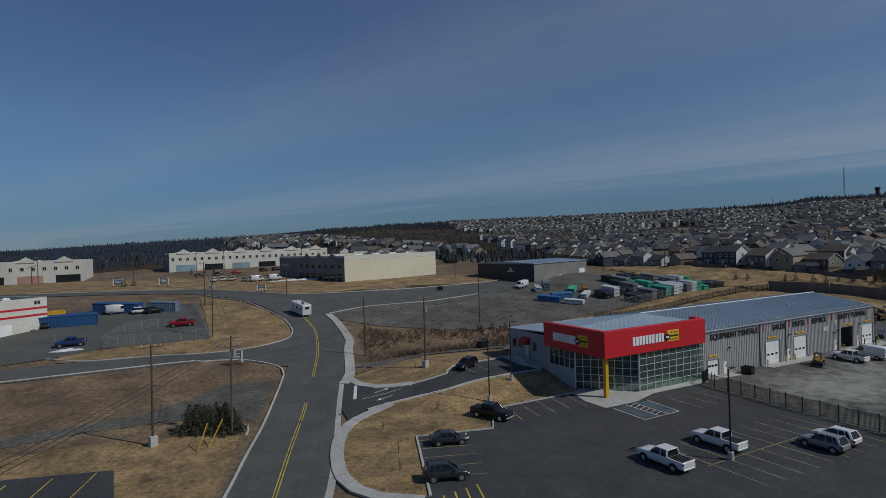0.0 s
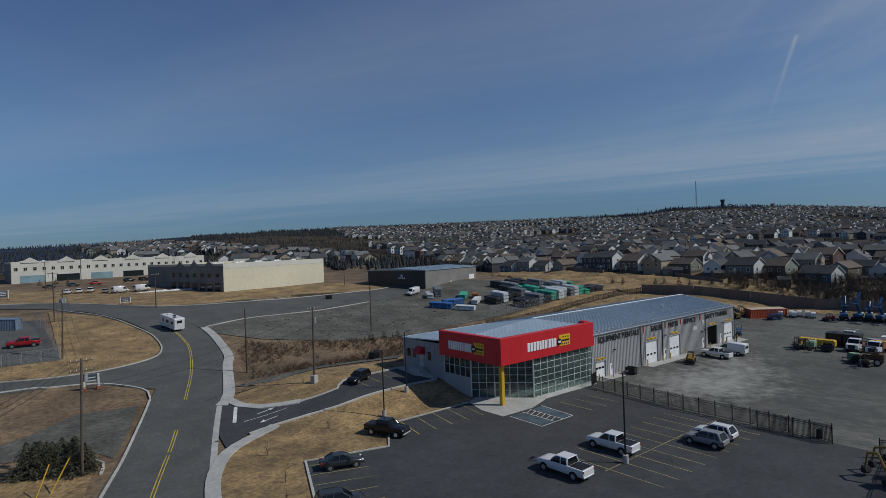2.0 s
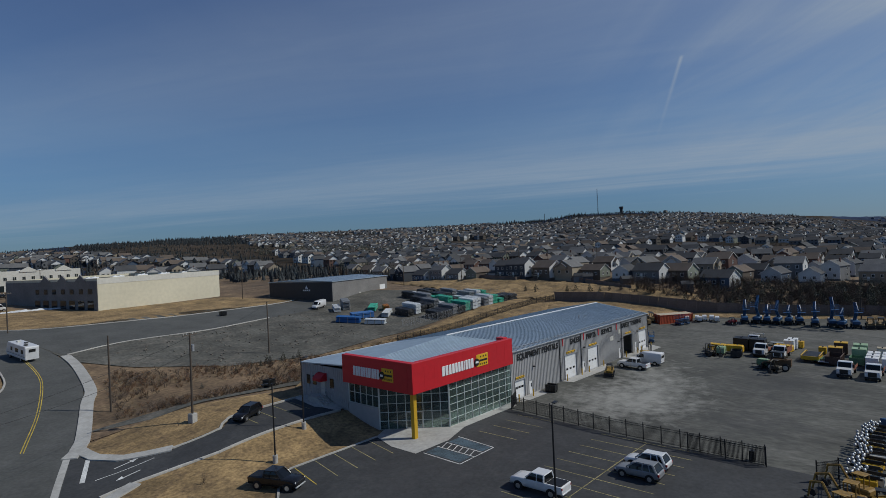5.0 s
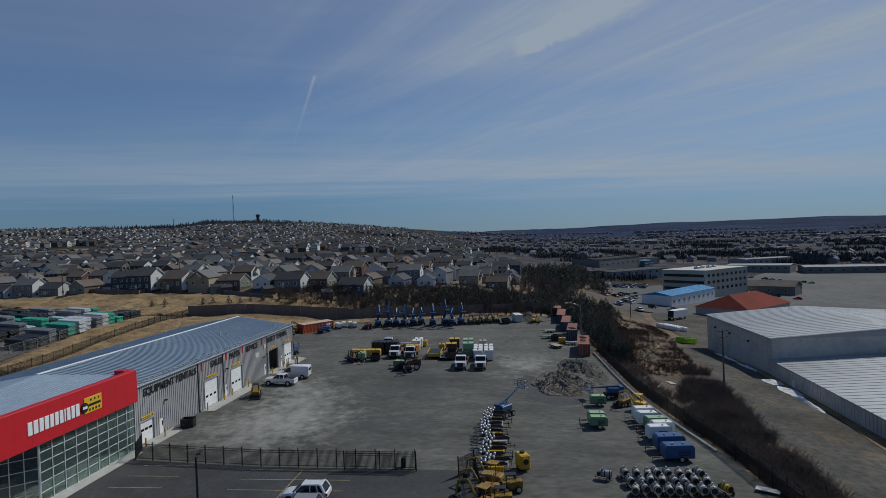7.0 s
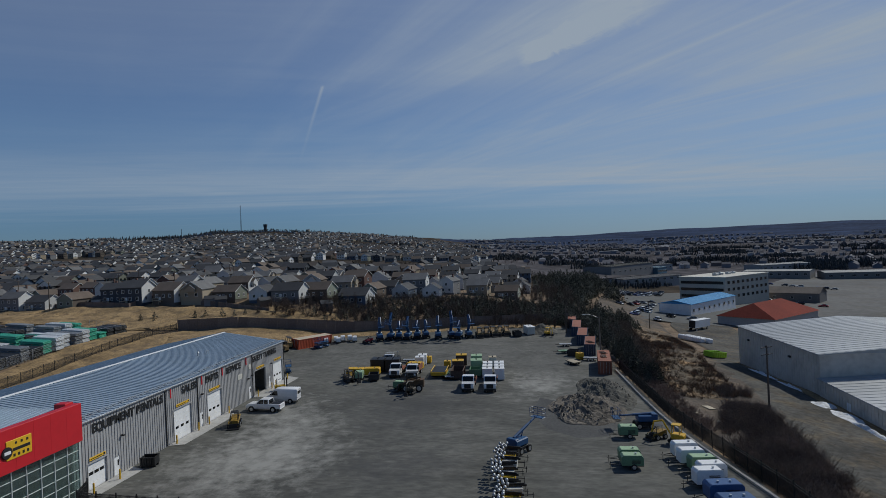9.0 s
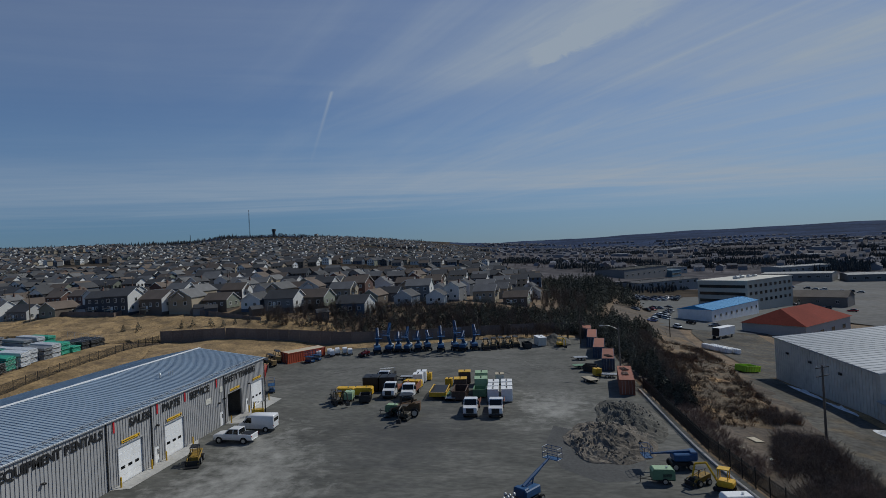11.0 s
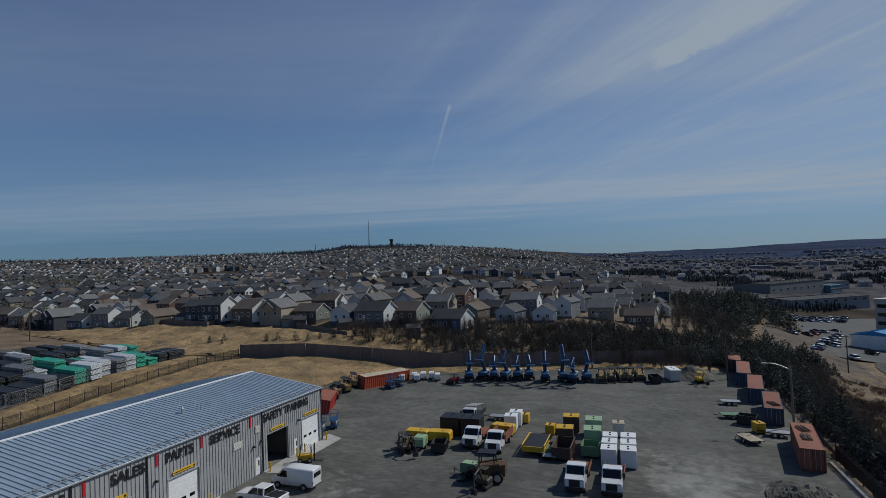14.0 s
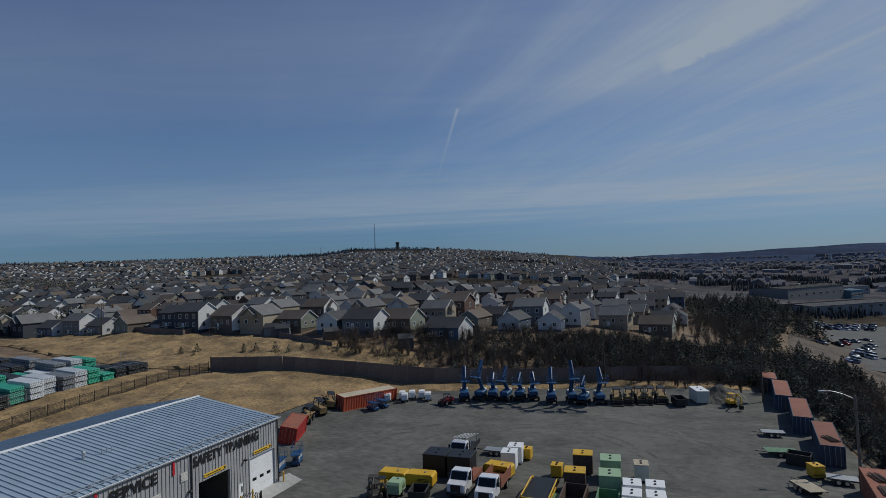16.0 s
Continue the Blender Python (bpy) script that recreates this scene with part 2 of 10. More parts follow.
DARK_CLAD = mat("dark_cladding", (0.035, 0.034, 0.036), 0.6, scale=0.4, vary=0.12, bump=0.05)
GREY_BRICK = mat("grey_masonry", (0.2, 0.19, 0.18), 0.85, scale=0.8, vary=0.16, bump=0.2)
BLACK = mat("black_metal", (0.012, 0.012, 0.013), 0.5, scale=2, vary=0.15)
RUBBER = mat("rubber", (0.014, 0.014, 0.014), 0.85, scale=4, vary=0.2)
STEEL = mat("steel", (0.55, 0.56, 0.57), 0.35, 0.85, scale=2, vary=0.08)
GALV = mat("galvanised", (0.42, 0.43, 0.44), 0.5, 0.6, scale=2, vary=0.12)
YELLOW = mat("yellow_paint", (0.62, 0.36, 0.015), 0.5, scale=1.5, vary=0.12, bump=0.04, dirt=(0.25, 0.16, 0.05), dirt_amount=0.2)
MUSTARD = mat("yellow_column", (0.62, 0.36, 0.02), 0.5, scale=1.5, vary=0.06)
BLUE = mat("blue_paint", (0.022, 0.08, 0.21), 0.45, scale=1.5, vary=0.1, bump=0.03, shift=0.15)
BLUE_LIFT = mat("lift_blue", (0.016, 0.07, 0.17), 0.45, scale=1.5, vary=0.12, bump=0.03, shift=0.12)
GREEN = mat("green_paint", (0.13, 0.24, 0.13), 0.5, scale=1.5, vary=0.12, bump=0.03)
PALE_GREEN = mat("pale_green_paint", (0.3, 0.42, 0.25), 0.5, scale=1.5, vary=0.1, bump=0.03)
RUST = mat("rusty_steel", (0.25, 0.085, 0.048), 0.8, scale=0.9, vary=0.2, bump=0.1, dirt=(0.17, 0.08, 0.05), dirt_amount=0.4, shift=0.15)
NAVY = mat("navy_container", (0.03, 0.055, 0.1), 0.65, scale=0.8, vary=0.15, dirt=(0.1, 0.06, 0.045), dirt_amount=0.25, shift=0.2)
WOOD = mat("weathered_wood", (0.2, 0.17, 0.14), 0.9, scale=1.5, vary=0.2, bump=0.3, stretch=(1, 1, 0.15), shift=0.12)
POLE_WOOD = mat("pole_wood", (0.1, 0.078, 0.06), 0.9, scale=1.5, vary=0.25, bump=0.3, stretch=(1, 1, 0.1), shift=0.2)
FENCE_WOOD = mat("fence_wood", (0.17, 0.135, 0.115), 0.9, scale=1.2, vary=0.2, bump=0.2, shift=0.14)
PALE_WOOD = mat("pale_timber", (0.42, 0.36, 0.26), 0.85, scale=1.2, vary=0.15, shift=0.1)
GLASS = glass_mat("window_glass", (0.018, 0.024, 0.026))
CAR_GLASS = glass_mat("car_glass", (0.008, 0.009, 0.01))
SHOP_GLASS = glass_mat("shop_glass", (0.30, 0.42, 0.41), 0.01)
SHOP_GLASS.node_tree.nodes["Principled BSDF"].inputs["Transmission Weight"].default_value = 0.92
MULLION = mat("mullion", (0.6, 0.64, 0.62), 0.45, 0.3, scale=2, vary=0.05)
ROCK = mat("spoil_heap", (0.15, 0.127, 0.1), 0.97, scale=1.1, vary=0.4, bump=1.0, dirt=(0.045, 0.043, 0.04), dirt_amount=0.5)
BOULDER = mat("broken_rock", (0.14, 0.125, 0.105), 0.95, scale=1.5, vary=0.35, bump=0.6, shift=0.35)
LITTER = mat("litter", (0.55, 0.54, 0.52), 0.8, scale=2, vary=0.3, shift=0.3)
SNOW = mat("old_snow", (0.68, 0.69, 0.7), 0.8, scale=2, vary=0.15, dirt=(0.35, 0.33, 0.3), dirt_amount=0.4)
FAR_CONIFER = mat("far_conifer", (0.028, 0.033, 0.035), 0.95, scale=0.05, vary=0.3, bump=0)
CONIFER = mat("conifer", (0.115, 0.114, 0.09), 0.97, scale=0.8, vary=0.4, bump=0, shift=0.3, spec=0.05)
TWIG = mat("bare_twigs", (0.17, 0.135, 0.108), 0.97, scale=1, vary=0.35, shift=0.2, spec=0.05)
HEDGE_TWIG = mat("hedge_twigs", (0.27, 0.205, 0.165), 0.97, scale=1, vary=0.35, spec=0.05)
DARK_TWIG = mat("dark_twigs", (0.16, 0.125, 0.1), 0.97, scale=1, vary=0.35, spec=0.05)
BARK = mat("bark", (0.07, 0.055, 0.045), 0.95, scale=2, vary=0.3, bump=0.5)
SIGN_BLACK = mat("lettering_black", (0.01, 0.01, 0.011), 0.6, scale=2, vary=0.05)
SIGN_WHITE = mat("lettering_white", (0.8, 0.8, 0.79), 0.5, scale=2, vary=0.03)
SIGN_YELLOW = mat("sign_yellow", (0.72, 0.42, 0.015), 0.5, scale=2, vary=0.05)
LAMP_GREY = mat("lamp_lens", (0.7, 0.7, 0.66), 0.25, scale=3, vary=0.04)


for m in (CONIFER, FAR_CONIFER, TWIG, DARK_TWIG):
    islands(m, 0.5, 1.6)


def stain(m, color, spots, amount=0.8, grain=0.25, reach=7.0):
    """Dust or wear in ragged patches round given spots (x, y, radius, stretch along x) of a surface."""
    n, l = m.node_tree.nodes, m.node_tree.links
    co = n.new("ShaderNodeTexCoord")
    nz = n.new("ShaderNodeTexNoise")
    nz.inputs["Scale"].default_value, nz.inputs["Detail"].default_value, nz.inputs["Roughness"].default_value = grain, 9, 0.68
    l.new(co.outputs["Object"], nz.inputs["Vector"])
    total = None
    for x, y, r, s in spots:
        mp, ln, mr = n.new("ShaderNodeMapping"), n.new("ShaderNodeVectorMath"), n.new("ShaderNodeMapRange")
        mp.inputs["Location"].default_value = (-x / s, -y, 0)
        mp.inputs["Scale"].default_value = (1 / s, 1, 0)
        l.new(co.outputs["Object"], mp.inputs["Vector"])
        ln.operation = "LENGTH"
        l.new(mp.outputs["Vector"], ln.inputs[0])
        mr.inputs["From Min"].default_value, mr.inputs["From Max"].default_value = r + reach, r - reach
        l.new(ln.outputs["Value"], mr.inputs["Value"])
        if total is None:
            total = mr.outputs["Result"]
        else:
            mx = n.new("ShaderNodeMath")
            mx.operation = "MAXIMUM"
            l.new(total, mx.inputs[0])
            l.new(mr.outputs["Result"], mx.inputs[1])
            total = mx.outputs[0]
    mul, out = n.new("ShaderNodeMath"), n.new("ShaderNodeMapRange")
    mul.operation = "MULTIPLY_ADD"
    mul.inputs[1].default_value = 2.2
    l.new(nz.outputs["Fac"], mul.inputs[0])
    l.new(total, mul.inputs[2])
    out.inputs["From Min"].default_value, out.inputs["From Max"].default_value, out.inputs["To Max"].default_value = 1.45, 2.15, amount
    l.new(mul.outputs[0], out.inputs["Value"])
    bsdf = n["Principled BSDF"]
    old = bsdf.inputs["Base Color"].links[0].from_socket
    mix = n.new("ShaderNodeMix")
    mix.data_type = "RGBA"
    mix.inputs[7].default_value = (*color, 1)
    l.new(out.outputs["Result"], mix.inputs[0])
    l.new(old, mix.inputs[6])
    l.new(mix.outputs[2], bsdf.inputs["Base Color"])


stain(YARD, (0.3, 0.293, 0.265), [(88, 45, 9, 1.2), (97, 46, 6, 1.5), (106, 49, 4, 1.8), (127, 9, 5, 1.6)], 0.95, 0.45)
stain(YARD, (0.15, 0.146, 0.132), [(156, 50, 5, 3.5), (158, 20, 8, 1.5), (166, 36, 6, 1.6), (146, 8, 5, 3.0), (172, 22, 7, 1.0)], 0.7, 0.5)
stain(YARD, (0.045, 0.045, 0.046), [(112, 30, 9, 1.8), (86, 28, 8, 1.0), (110.5, 8, 3, 1.0)], 0.6, 0.3)
stain(ASPHALT_NEW, (0.06, 0.06, 0.062), [(34, 48, 6, 0.7), (44, 50, 4, 3.0), (50, 20, 5, 3.0)], 0.5, 0.3)


# ---- mesh helpers ----
def box(bm, a, b, bevel=0.0, m=None):
    """A block from corner a to corner b."""
    c = [(p + q) / 2 for p, q in zip(a, b)]
    s = [max(abs(q - p), 1e-4) for p, q in zip(a, b)]
    vs = bmesh.ops.create_cube(bm, size=1, matrix=Matrix.Translation(c) @ Matrix.Diagonal((*s, 1)))["verts"]
    if bevel:
        es = list({e for v in vs for e in v.link_edges})
        r = bmesh.ops.bevel(bm, geom=es, offset=bevel, segments=1, affect="EDGES", clamp_overlap=True)
        vs = list({v for f in r["faces"] for v in f.verts} | {v for v in vs if v.is_valid})
    if m is not None:
        bmesh.ops.transform(bm, matrix=m, verts=[v for v in vs if v.is_valid])
    return vs


def rod(bm, a, b, r, r2=None, n=8):
    """A round bar from a to b, tapering to r2."""
    a, b = Vector(a), Vector(b)
    d = b - a
    m = Matrix.Translation((a + b) / 2) @ d.to_track_quat("Z", "Y").to_matrix().to_4x4()
    return bmesh.ops.create_cone(bm, cap_ends=True, segments=n, radius1=r, radius2=r if r2 is None else r2, depth=d.length, matrix=m)["verts"]


def ball(bm, c, r, sub=1):
    return bmesh.ops.create_icosphere(bm, subdivisions=sub, radius=r, matrix=Matrix.Translation(c))["verts"]


def profile(bm, pts, w0, w1, axis="y"):
    """A side outline (x, z) run across from w0 to w1 along y."""
    a = [bm.verts.new((p[0], w0, p[1])) for p in pts]
    b = [bm.verts.new((p[0], w1, p[1])) for p in pts]
    bm.faces.new(a)
    bm.faces.new(b[::-1])
    k = len(pts)
    for i in range(k):
        bm.faces.new((a[i], b[i], b[(i + 1) % k], a[(i + 1) % k]))
    return a + b


def mesh_of(name, bm, material):
    bmesh.ops.recalc_face_normals(bm, faces=bm.faces)
    me = bpy.data.meshes.new(name)
    bm.to_mesh(me)
    bm.free()
    me.materials.append(material)
    return me


def part(name, bm, material, parent, label=""):
    """bm as ONE mesh object under a thing or a part."""
    ob = new(name, mesh_of(name, bm, material))
    ob.parent = parent
    return tagged(ob, label)


def repeat(src, m):
    """Another piece on the same mesh, moved by m within its parent."""
    ob = new(src.name.split(".")[0], src.data)
    ob.parent = src.parent
    ob.matrix_basis = m @ src.matrix_basis
    if "label" in src:
        ob["label"] = src["label"]
    return ob


def thing(name, label, category, group="", kind="", m=None):
    ob = new(name)
    ob.empty_display_size = 0.3
    if m is not None:
        ob.matrix_basis = m
    return tagged(ob, label, category, group, kind)


def single(name, bm, material, label, category="", group="", kind="", m=None):
    ob = new(name, mesh_of(name, bm, material))
    if m is not None:
        ob.matrix_basis = m
    return tagged(ob, label, category, group, kind)


# ---- the lie of the land ----
def lerp(v, xs, ys):
    return float(np.interp(v, xs, ys))


def ease(v, a, b):
    u = min(1.0, max(0.0, (v - a) / (b - a)))
    return u * u * (3 - 2 * u)


# skyline: compass bearing (degrees from +y towards +x), its elevation, how far the rim lies
RIM_B = (-180, -60, -10, 0, 7, 17, 28, 50, 58, 61, 66, 73, 80, 86, 95, 106, 115, 122, 180)
RIM_E = (0.5, 0.4, 0.6, 1.1, 1.3, 1.8, 2.1, 2.25, 2.35, 2.75, 2.8, 2.2, 1.5, 0.95, 0.9, 1.0, 0.95, 0.8, 0.5)
RIM_R = (2500, 2500, 1500, 1300, 1300, 1400, 1500, 1600, 1700, 1700, 1700, 1700, 1900, 2600, 3400, 3500, 3500, 3400, 2500)


def near_height(x, y):
    """Height of the site and the streets round it."""
    pad = -0.012 * (60 - min(y, 60)) * ease(x, 62, 100) - 0.008 * max(0, min(x, 185) - 80) * ease(60 - y, 0, 18)
    pad += 0.15 * ease(75 - x, 0, 12) + 1.9 * ease(y, 65.5, 76) * ease(x, 24, 44) * ease(104 - y, 0, 14)
    pad = pad * ease(y, -40, -8)
    north = lerp(y, (74, 92, 105, 132, 165, 200, 330), (0, 0.8, 1.8, 4.2, 7.8, 10.5, 15)) * (1 - 0.5 * ease(x, 130, 190))
    east = lerp(x, (150, 172, 185, 215, 330), (0, 0.5, 2.0, 6.5, 12)) * ease(y, -25, 45)
    bank = 3.5 * ease(x, 105, 160) * ease(y, 68, 112)
    south = lerp(y, (-200, -90, -40, -12), (-9, -8, -4.0, 0)) * ease(x, -40, 60) - 0.05 * max(0, min(x, 220) - 130) * ease(-y, 15, 40)
    return pad + north + east + bank + south


def height(x, y):
    """Height of the ground anywhere."""
    dx, dy = x - 20, y - 10
    r, b = math.hypot(dx, dy), math.degrees(math.atan2(dx, dy))
    rim_r = lerp(b, RIM_B, RIM_R)
    rim = 24 + rim_r * math.tan(math.radians(lerp(b, RIM_B, RIM_E)))
    k = 230 / max(r, 230)
    z0 = near_height(20 + dx * k, 10 + dy * k)
    if r <= 230:
        return z0
    low = z0 - 6 * ease(b, 84, 96)
    u = (r - 230) / (rim_r - 230)
    if u <= 1:
        return z0 + (low - z0) * min(1, u * 4) + (rim - low) * u ** (1.0 + 0.6 * ease(b, 12, 40) + 0.3 * ease(b, 80, 95))
    return rim - (r - rim_r) * 0.02


LIFT = 0.06


def site(x, y, yaw=0.0, lift=LIFT, tilt=True):
    """A pose standing on the ground at x, y; yaw turns +x towards +y."""
    z = height(x, y)
    m = Matrix.Translation((x, y, z + lift))
    if tilt:
        n = Vector((height(x - 1.5, y) - height(x + 1.5, y), height(x, y - 1.5) - height(x, y + 1.5), 3.0)).normalized()
        m = m @ Vector((0, 0, 1)).rotation_difference(n).to_matrix().to_4x4()
    return m @ pose(0, 0, 0, 0, 0, yaw)


def drape(name, pts, material, label, category, lift=LIFT, cell=3.0, kind="structure", rough=0.0):
    """A patch of ground inside an outline, laid on the land."""
    bm = bmesh.new()
    bm.faces.new([bm.verts.new((x, y, 0)) for x, y in pts])
    bm.normal_update()
    bmesh.ops.triangulate(bm, faces=bm.faces[:])
    xs, ys = [p[0] for p in pts], [p[1] for p in pts]
    for lo, hi, ax in ((min(xs), max(xs), 0), (min(ys), max(ys), 1)):
        v = lo + cell
        while v < hi:
            co, no = [0, 0, 0], [0, 0, 0]
            co[ax], no[ax] = v, 1
            bmesh.ops.bisect_plane(bm, geom=bm.verts[:] + bm.edges[:] + bm.faces[:], plane_co=co, plane_no=no)
            v += cell
    bmesh.ops.triangulate(bm, faces=bm.faces[:])
    for v in bm.verts:
        v.co.z = height(v.co.x, v.co.y) + lift
        if rough and not v.is_boundary:
            v.co.z += rough * (0.5 + 0.7 * noise.noise((v.co.x * 0.11, v.co.y * 0.11, 4)) + 0.5 * noise.noise((v.co.x * 0.3, v.co.y * 0.3, 6)))
    for f in bm.faces:
        if f.normal.z < 0:
            f.normal_flip()
    me = bpy.data.meshes.new(name)
    bm.to_mesh(me)
    bm.free()
    me.materials.append(material)
    return tagged(new(name, me), label, category, "", kind)


def curve_pts(pts, step=2.0):
    """A smooth line through pts, in even steps."""
    P = [Vector((*p[:2], 0)) for p in pts]
    P = [P[0] * 2 - P[1]] + P + [P[-1] * 2 - P[-2]]
    out = []
    for i in range(1, len(P) - 2):
        k = max(1, int((P[i + 1] - P[i]).length / step))
        for j in range(k):
            t = j / k
            out.append(0.5 * (2 * P[i] + (P[i + 1] - P[i - 1]) * t + (2 * P[i - 1] - 5 * P[i] + 4 * P[i + 1] - P[i + 2]) * t * t + (3 * P[i] - P[i - 1] - 3 * P[i + 1] + P[i + 2]) * t ** 3))
    return out + [P[-2]]


def ribbon_mesh(pts, width, lift, rise=0.0, step=2.0, across=1, side=0.0, smooth=True):
    """A strip along pts; with a rise it is a kerb with upright sides; side shifts it to the right."""
    line = curve_pts(pts, step) if smooth else [Vector((*p[:2], 0)) for p in pts]
    bm = bmesh.new()
    rows = []
    for i, p in enumerate(line):
        d = (line[min(i + 1, len(line) - 1)] - line[max(i - 1, 0)]).normalized()
        r = Vector((d.y, -d.x, 0))
        row = []
        for j in range(across + 1):
            q = p + r * (side + width * (j / across - 0.5))
            row.append((q.x, q.y, height(q.x, q.y) + lift + rise))
        if rise:
            row = [(row[0][0], row[0][1], row[0][2] - rise - 0.1)] + row + [(row[-1][0], row[-1][1], row[-1][2] - rise - 0.1)]
        rows.append([bm.verts.new(c) for c in row])
    for a, b in zip(rows, rows[1:]):
        for j in range(len(a) - 1):
            bm.faces.new((a[j], a[j + 1], b[j + 1], b[j]))
    if rise:
        bm.faces.new(rows[0])
        bm.faces.new(rows[-1][::-1])
    bm.normal_update()
    if sum(f.normal.z for f in bm.faces) < 0:
        bmesh.ops.reverse_faces(bm, faces=bm.faces[:])
    return bm


def strip(name, pts, width, material, label, category, lift=LIFT, **k):
    bm = ribbon_mesh(pts, width, lift, **k)
    me = bpy.data.meshes.new(name)
    bm.to_mesh(me)
    bm.free()
    me.materials.append(material)
    return tagged(new(name, me), label, category, "", "structure")

# ---- ground ----
def build_land():
    """One sheet from the site to the skyline, finer near the site."""
    cx, cy = 60.0, 50.0
    radii = [0.0] + [2.0 * i for i in range(1, 90)]
    while radii[-1] < 4600:
        radii.append(radii[-1] * 1.045 + 0.5)
    n = 500
    verts, faces = [(cx, cy, height(cx, cy) - 0.12)], []
    for r in radii[1:]:
        for k in range(n):
            a = 2 * math.pi * k / n
            x, y = cx + r * math.cos(a), cy + r * math.sin(a)
            z = height(x, y) - (0.12 if r < 400 else 0)
            if r > 600:
                z += 5 * noise.noise((x * 0.004, y * 0.004, 1)) * min(1, (r - 600) / 500)
            verts.append((x, y, z))
    for k in range(n):
        faces.append((0, 1 + k, 1 + (k + 1) % n))
    for i in range(len(radii) - 2):
        o = 1 + i * n
        for k in range(n):
            faces.append((o + k, o + n + k, o + n + (k + 1) % n, o + (k + 1) % n))
    me = bpy.data.meshes.new("ground")
    me.from_pydata(verts, [], faces)
    # bluish distance haze is put into the base colour of the wooded hills
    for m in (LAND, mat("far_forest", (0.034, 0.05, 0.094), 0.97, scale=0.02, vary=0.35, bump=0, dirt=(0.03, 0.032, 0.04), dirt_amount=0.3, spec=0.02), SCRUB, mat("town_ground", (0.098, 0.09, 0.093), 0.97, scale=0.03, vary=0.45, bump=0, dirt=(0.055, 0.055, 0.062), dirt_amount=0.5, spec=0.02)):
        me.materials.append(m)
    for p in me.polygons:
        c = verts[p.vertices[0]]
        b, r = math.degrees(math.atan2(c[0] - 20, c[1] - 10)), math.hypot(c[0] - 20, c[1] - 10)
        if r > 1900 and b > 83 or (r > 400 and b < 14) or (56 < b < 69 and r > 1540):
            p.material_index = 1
        elif b > 87 + 5 * noise.noise((c[0] * 0.004, c[1] * 0.004, 7)) and r > 450:
            p.material_index = 3
        elif r < 330:
            p.material_index = 2
    me.shade_smooth()
    return tagged(new("ground", me), "brown late winter land rising to a wooded skyline", "ground", "", "structure")


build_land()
ROAD = [(-30, -62), (-12, 0), (0.5, 36), (6.4, 52.5), (10.6, 65), (15.1, 77.5), (23.3, 101), (28.4, 117), (30.7, 128), (31.8, 138), (32, 147), (30.6, 159), (27.2, 173), (20.6, 188), (4, 204), (-40, 222), (-130, 236)]
strip("road", ROAD, 10.6, ASPHALT, "worn grey asphalt street curving uphill", "road", across=4)
drape("grass_west", [(-150, 40), (-6, 28), (6, 66), (13, 90), (17.4, 104), (11.5, 112), (5, 114.5), (-150, 116)], SCRUB, "matted brown grass with bare patches", "grass", 0.0)
drape("grass_verge_west", [(-45, 30), (-10, 24), (-2, 45), (4, 66), (6, 74), (-8, 79), (-40, 80)], GRASS, "straw coloured dry grass verge", "grass", 0.03)
drape("grass_mound_west", [(-20, 125), (-3, 122.2), (5, 120.2), (14, 120.1), (22.2, 124), (25.4, 130.5), (26.3, 139), (26.1, 147), (23.9, 159), (20.2, 173.6), (10, 188), (8, 134), (-20, 132)], GRASS, "straw coloured grass beside the bend", "grass", 0.02)
drape("grass_north", [(-130, 244), (-40, 229), (4, 212), (18.4, 199.5), (37.3, 181.2), (57.4, 176.5), (77.6, 175.5), (99.9, 176.7), (116, 178.5), (104, 205), (60, 204), (40, 240), (-30, 280), (-130, 282)], GRASS, "dry grass bank before the low buildings", "grass", 0.02)
drape("side_street", [(22, 101), (17, 105), (12, 111.4), (5, 114), (-60, 116), (-60, 124), (-15, 124), (-3, 122), (5, 120), (13.7, 119.9), (22, 123.8), (26, 131)], ASPHALT, "asphalt side street", "road", 0.05)
drape("yard_west", [(-60, 122), (-22, 129), (-13, 133), (8, 132.5), (7.5, 176), (-60, 182)], ASPHALT, "asphalt yard behind a chain link fence", "pavement", 0.03)
drape("gravel_track", [(-60, 89), (-21.5, 87.4), (-13.6, 87.7), (-6.2, 88.6), (0.6, 91.9), (7, 97.4), (14.6, 96.2), (11.4, 85), (8.3, 76.5), (7.6, 78.6), (6.2, 81.2), (-2, 83.5), (-13.2, 84), (-20.7, 83.1), (-60, 84)], GRAVEL, "grey gravel track through grass", "track", 0.05)
drape("lot_west", [(-70, 74), (-18.5, 72), (-8, 68.5), (-7.5, 58), (-70, 40)], ASPHALT_NEW, "dark asphalt parking lot corner", "pavement", 0.07)
drape("gravel_lot", [(36, 160), (38.5, 140), (46, 128), (60, 116), (78, 112), (100, 116), (125, 118), (166, 121), (168, 150), (140, 172), (104, 176), (82, 182), (40, 178)], GRAVEL, "bare gravel lot", "gravel", 0.02)
drape("service_road", [(24, 192), (30, 176), (36, 160), (38.5, 146), (51.6, 150.6), (70, 151), (92, 155.6), (118, 160), (116, 176), (100, 175.6), (77.6, 174.4), (57.4, 175.5), (37.3, 180.2)], ASPHALT, "asphalt lane to the dark building", "road", 0.04)
drape("scrub_strip", [(27, 104), (33, 118), (37, 136), (46, 127), (60, 115), (80, 111), (128, 117), (166, 120), (160, 104), (128, 90), (66, 90), (54, 96), (42, 96), (36, 93), (27.5, 93)], SCRUB, "rough scrub slope with brown brush", "scrub", 0.0)
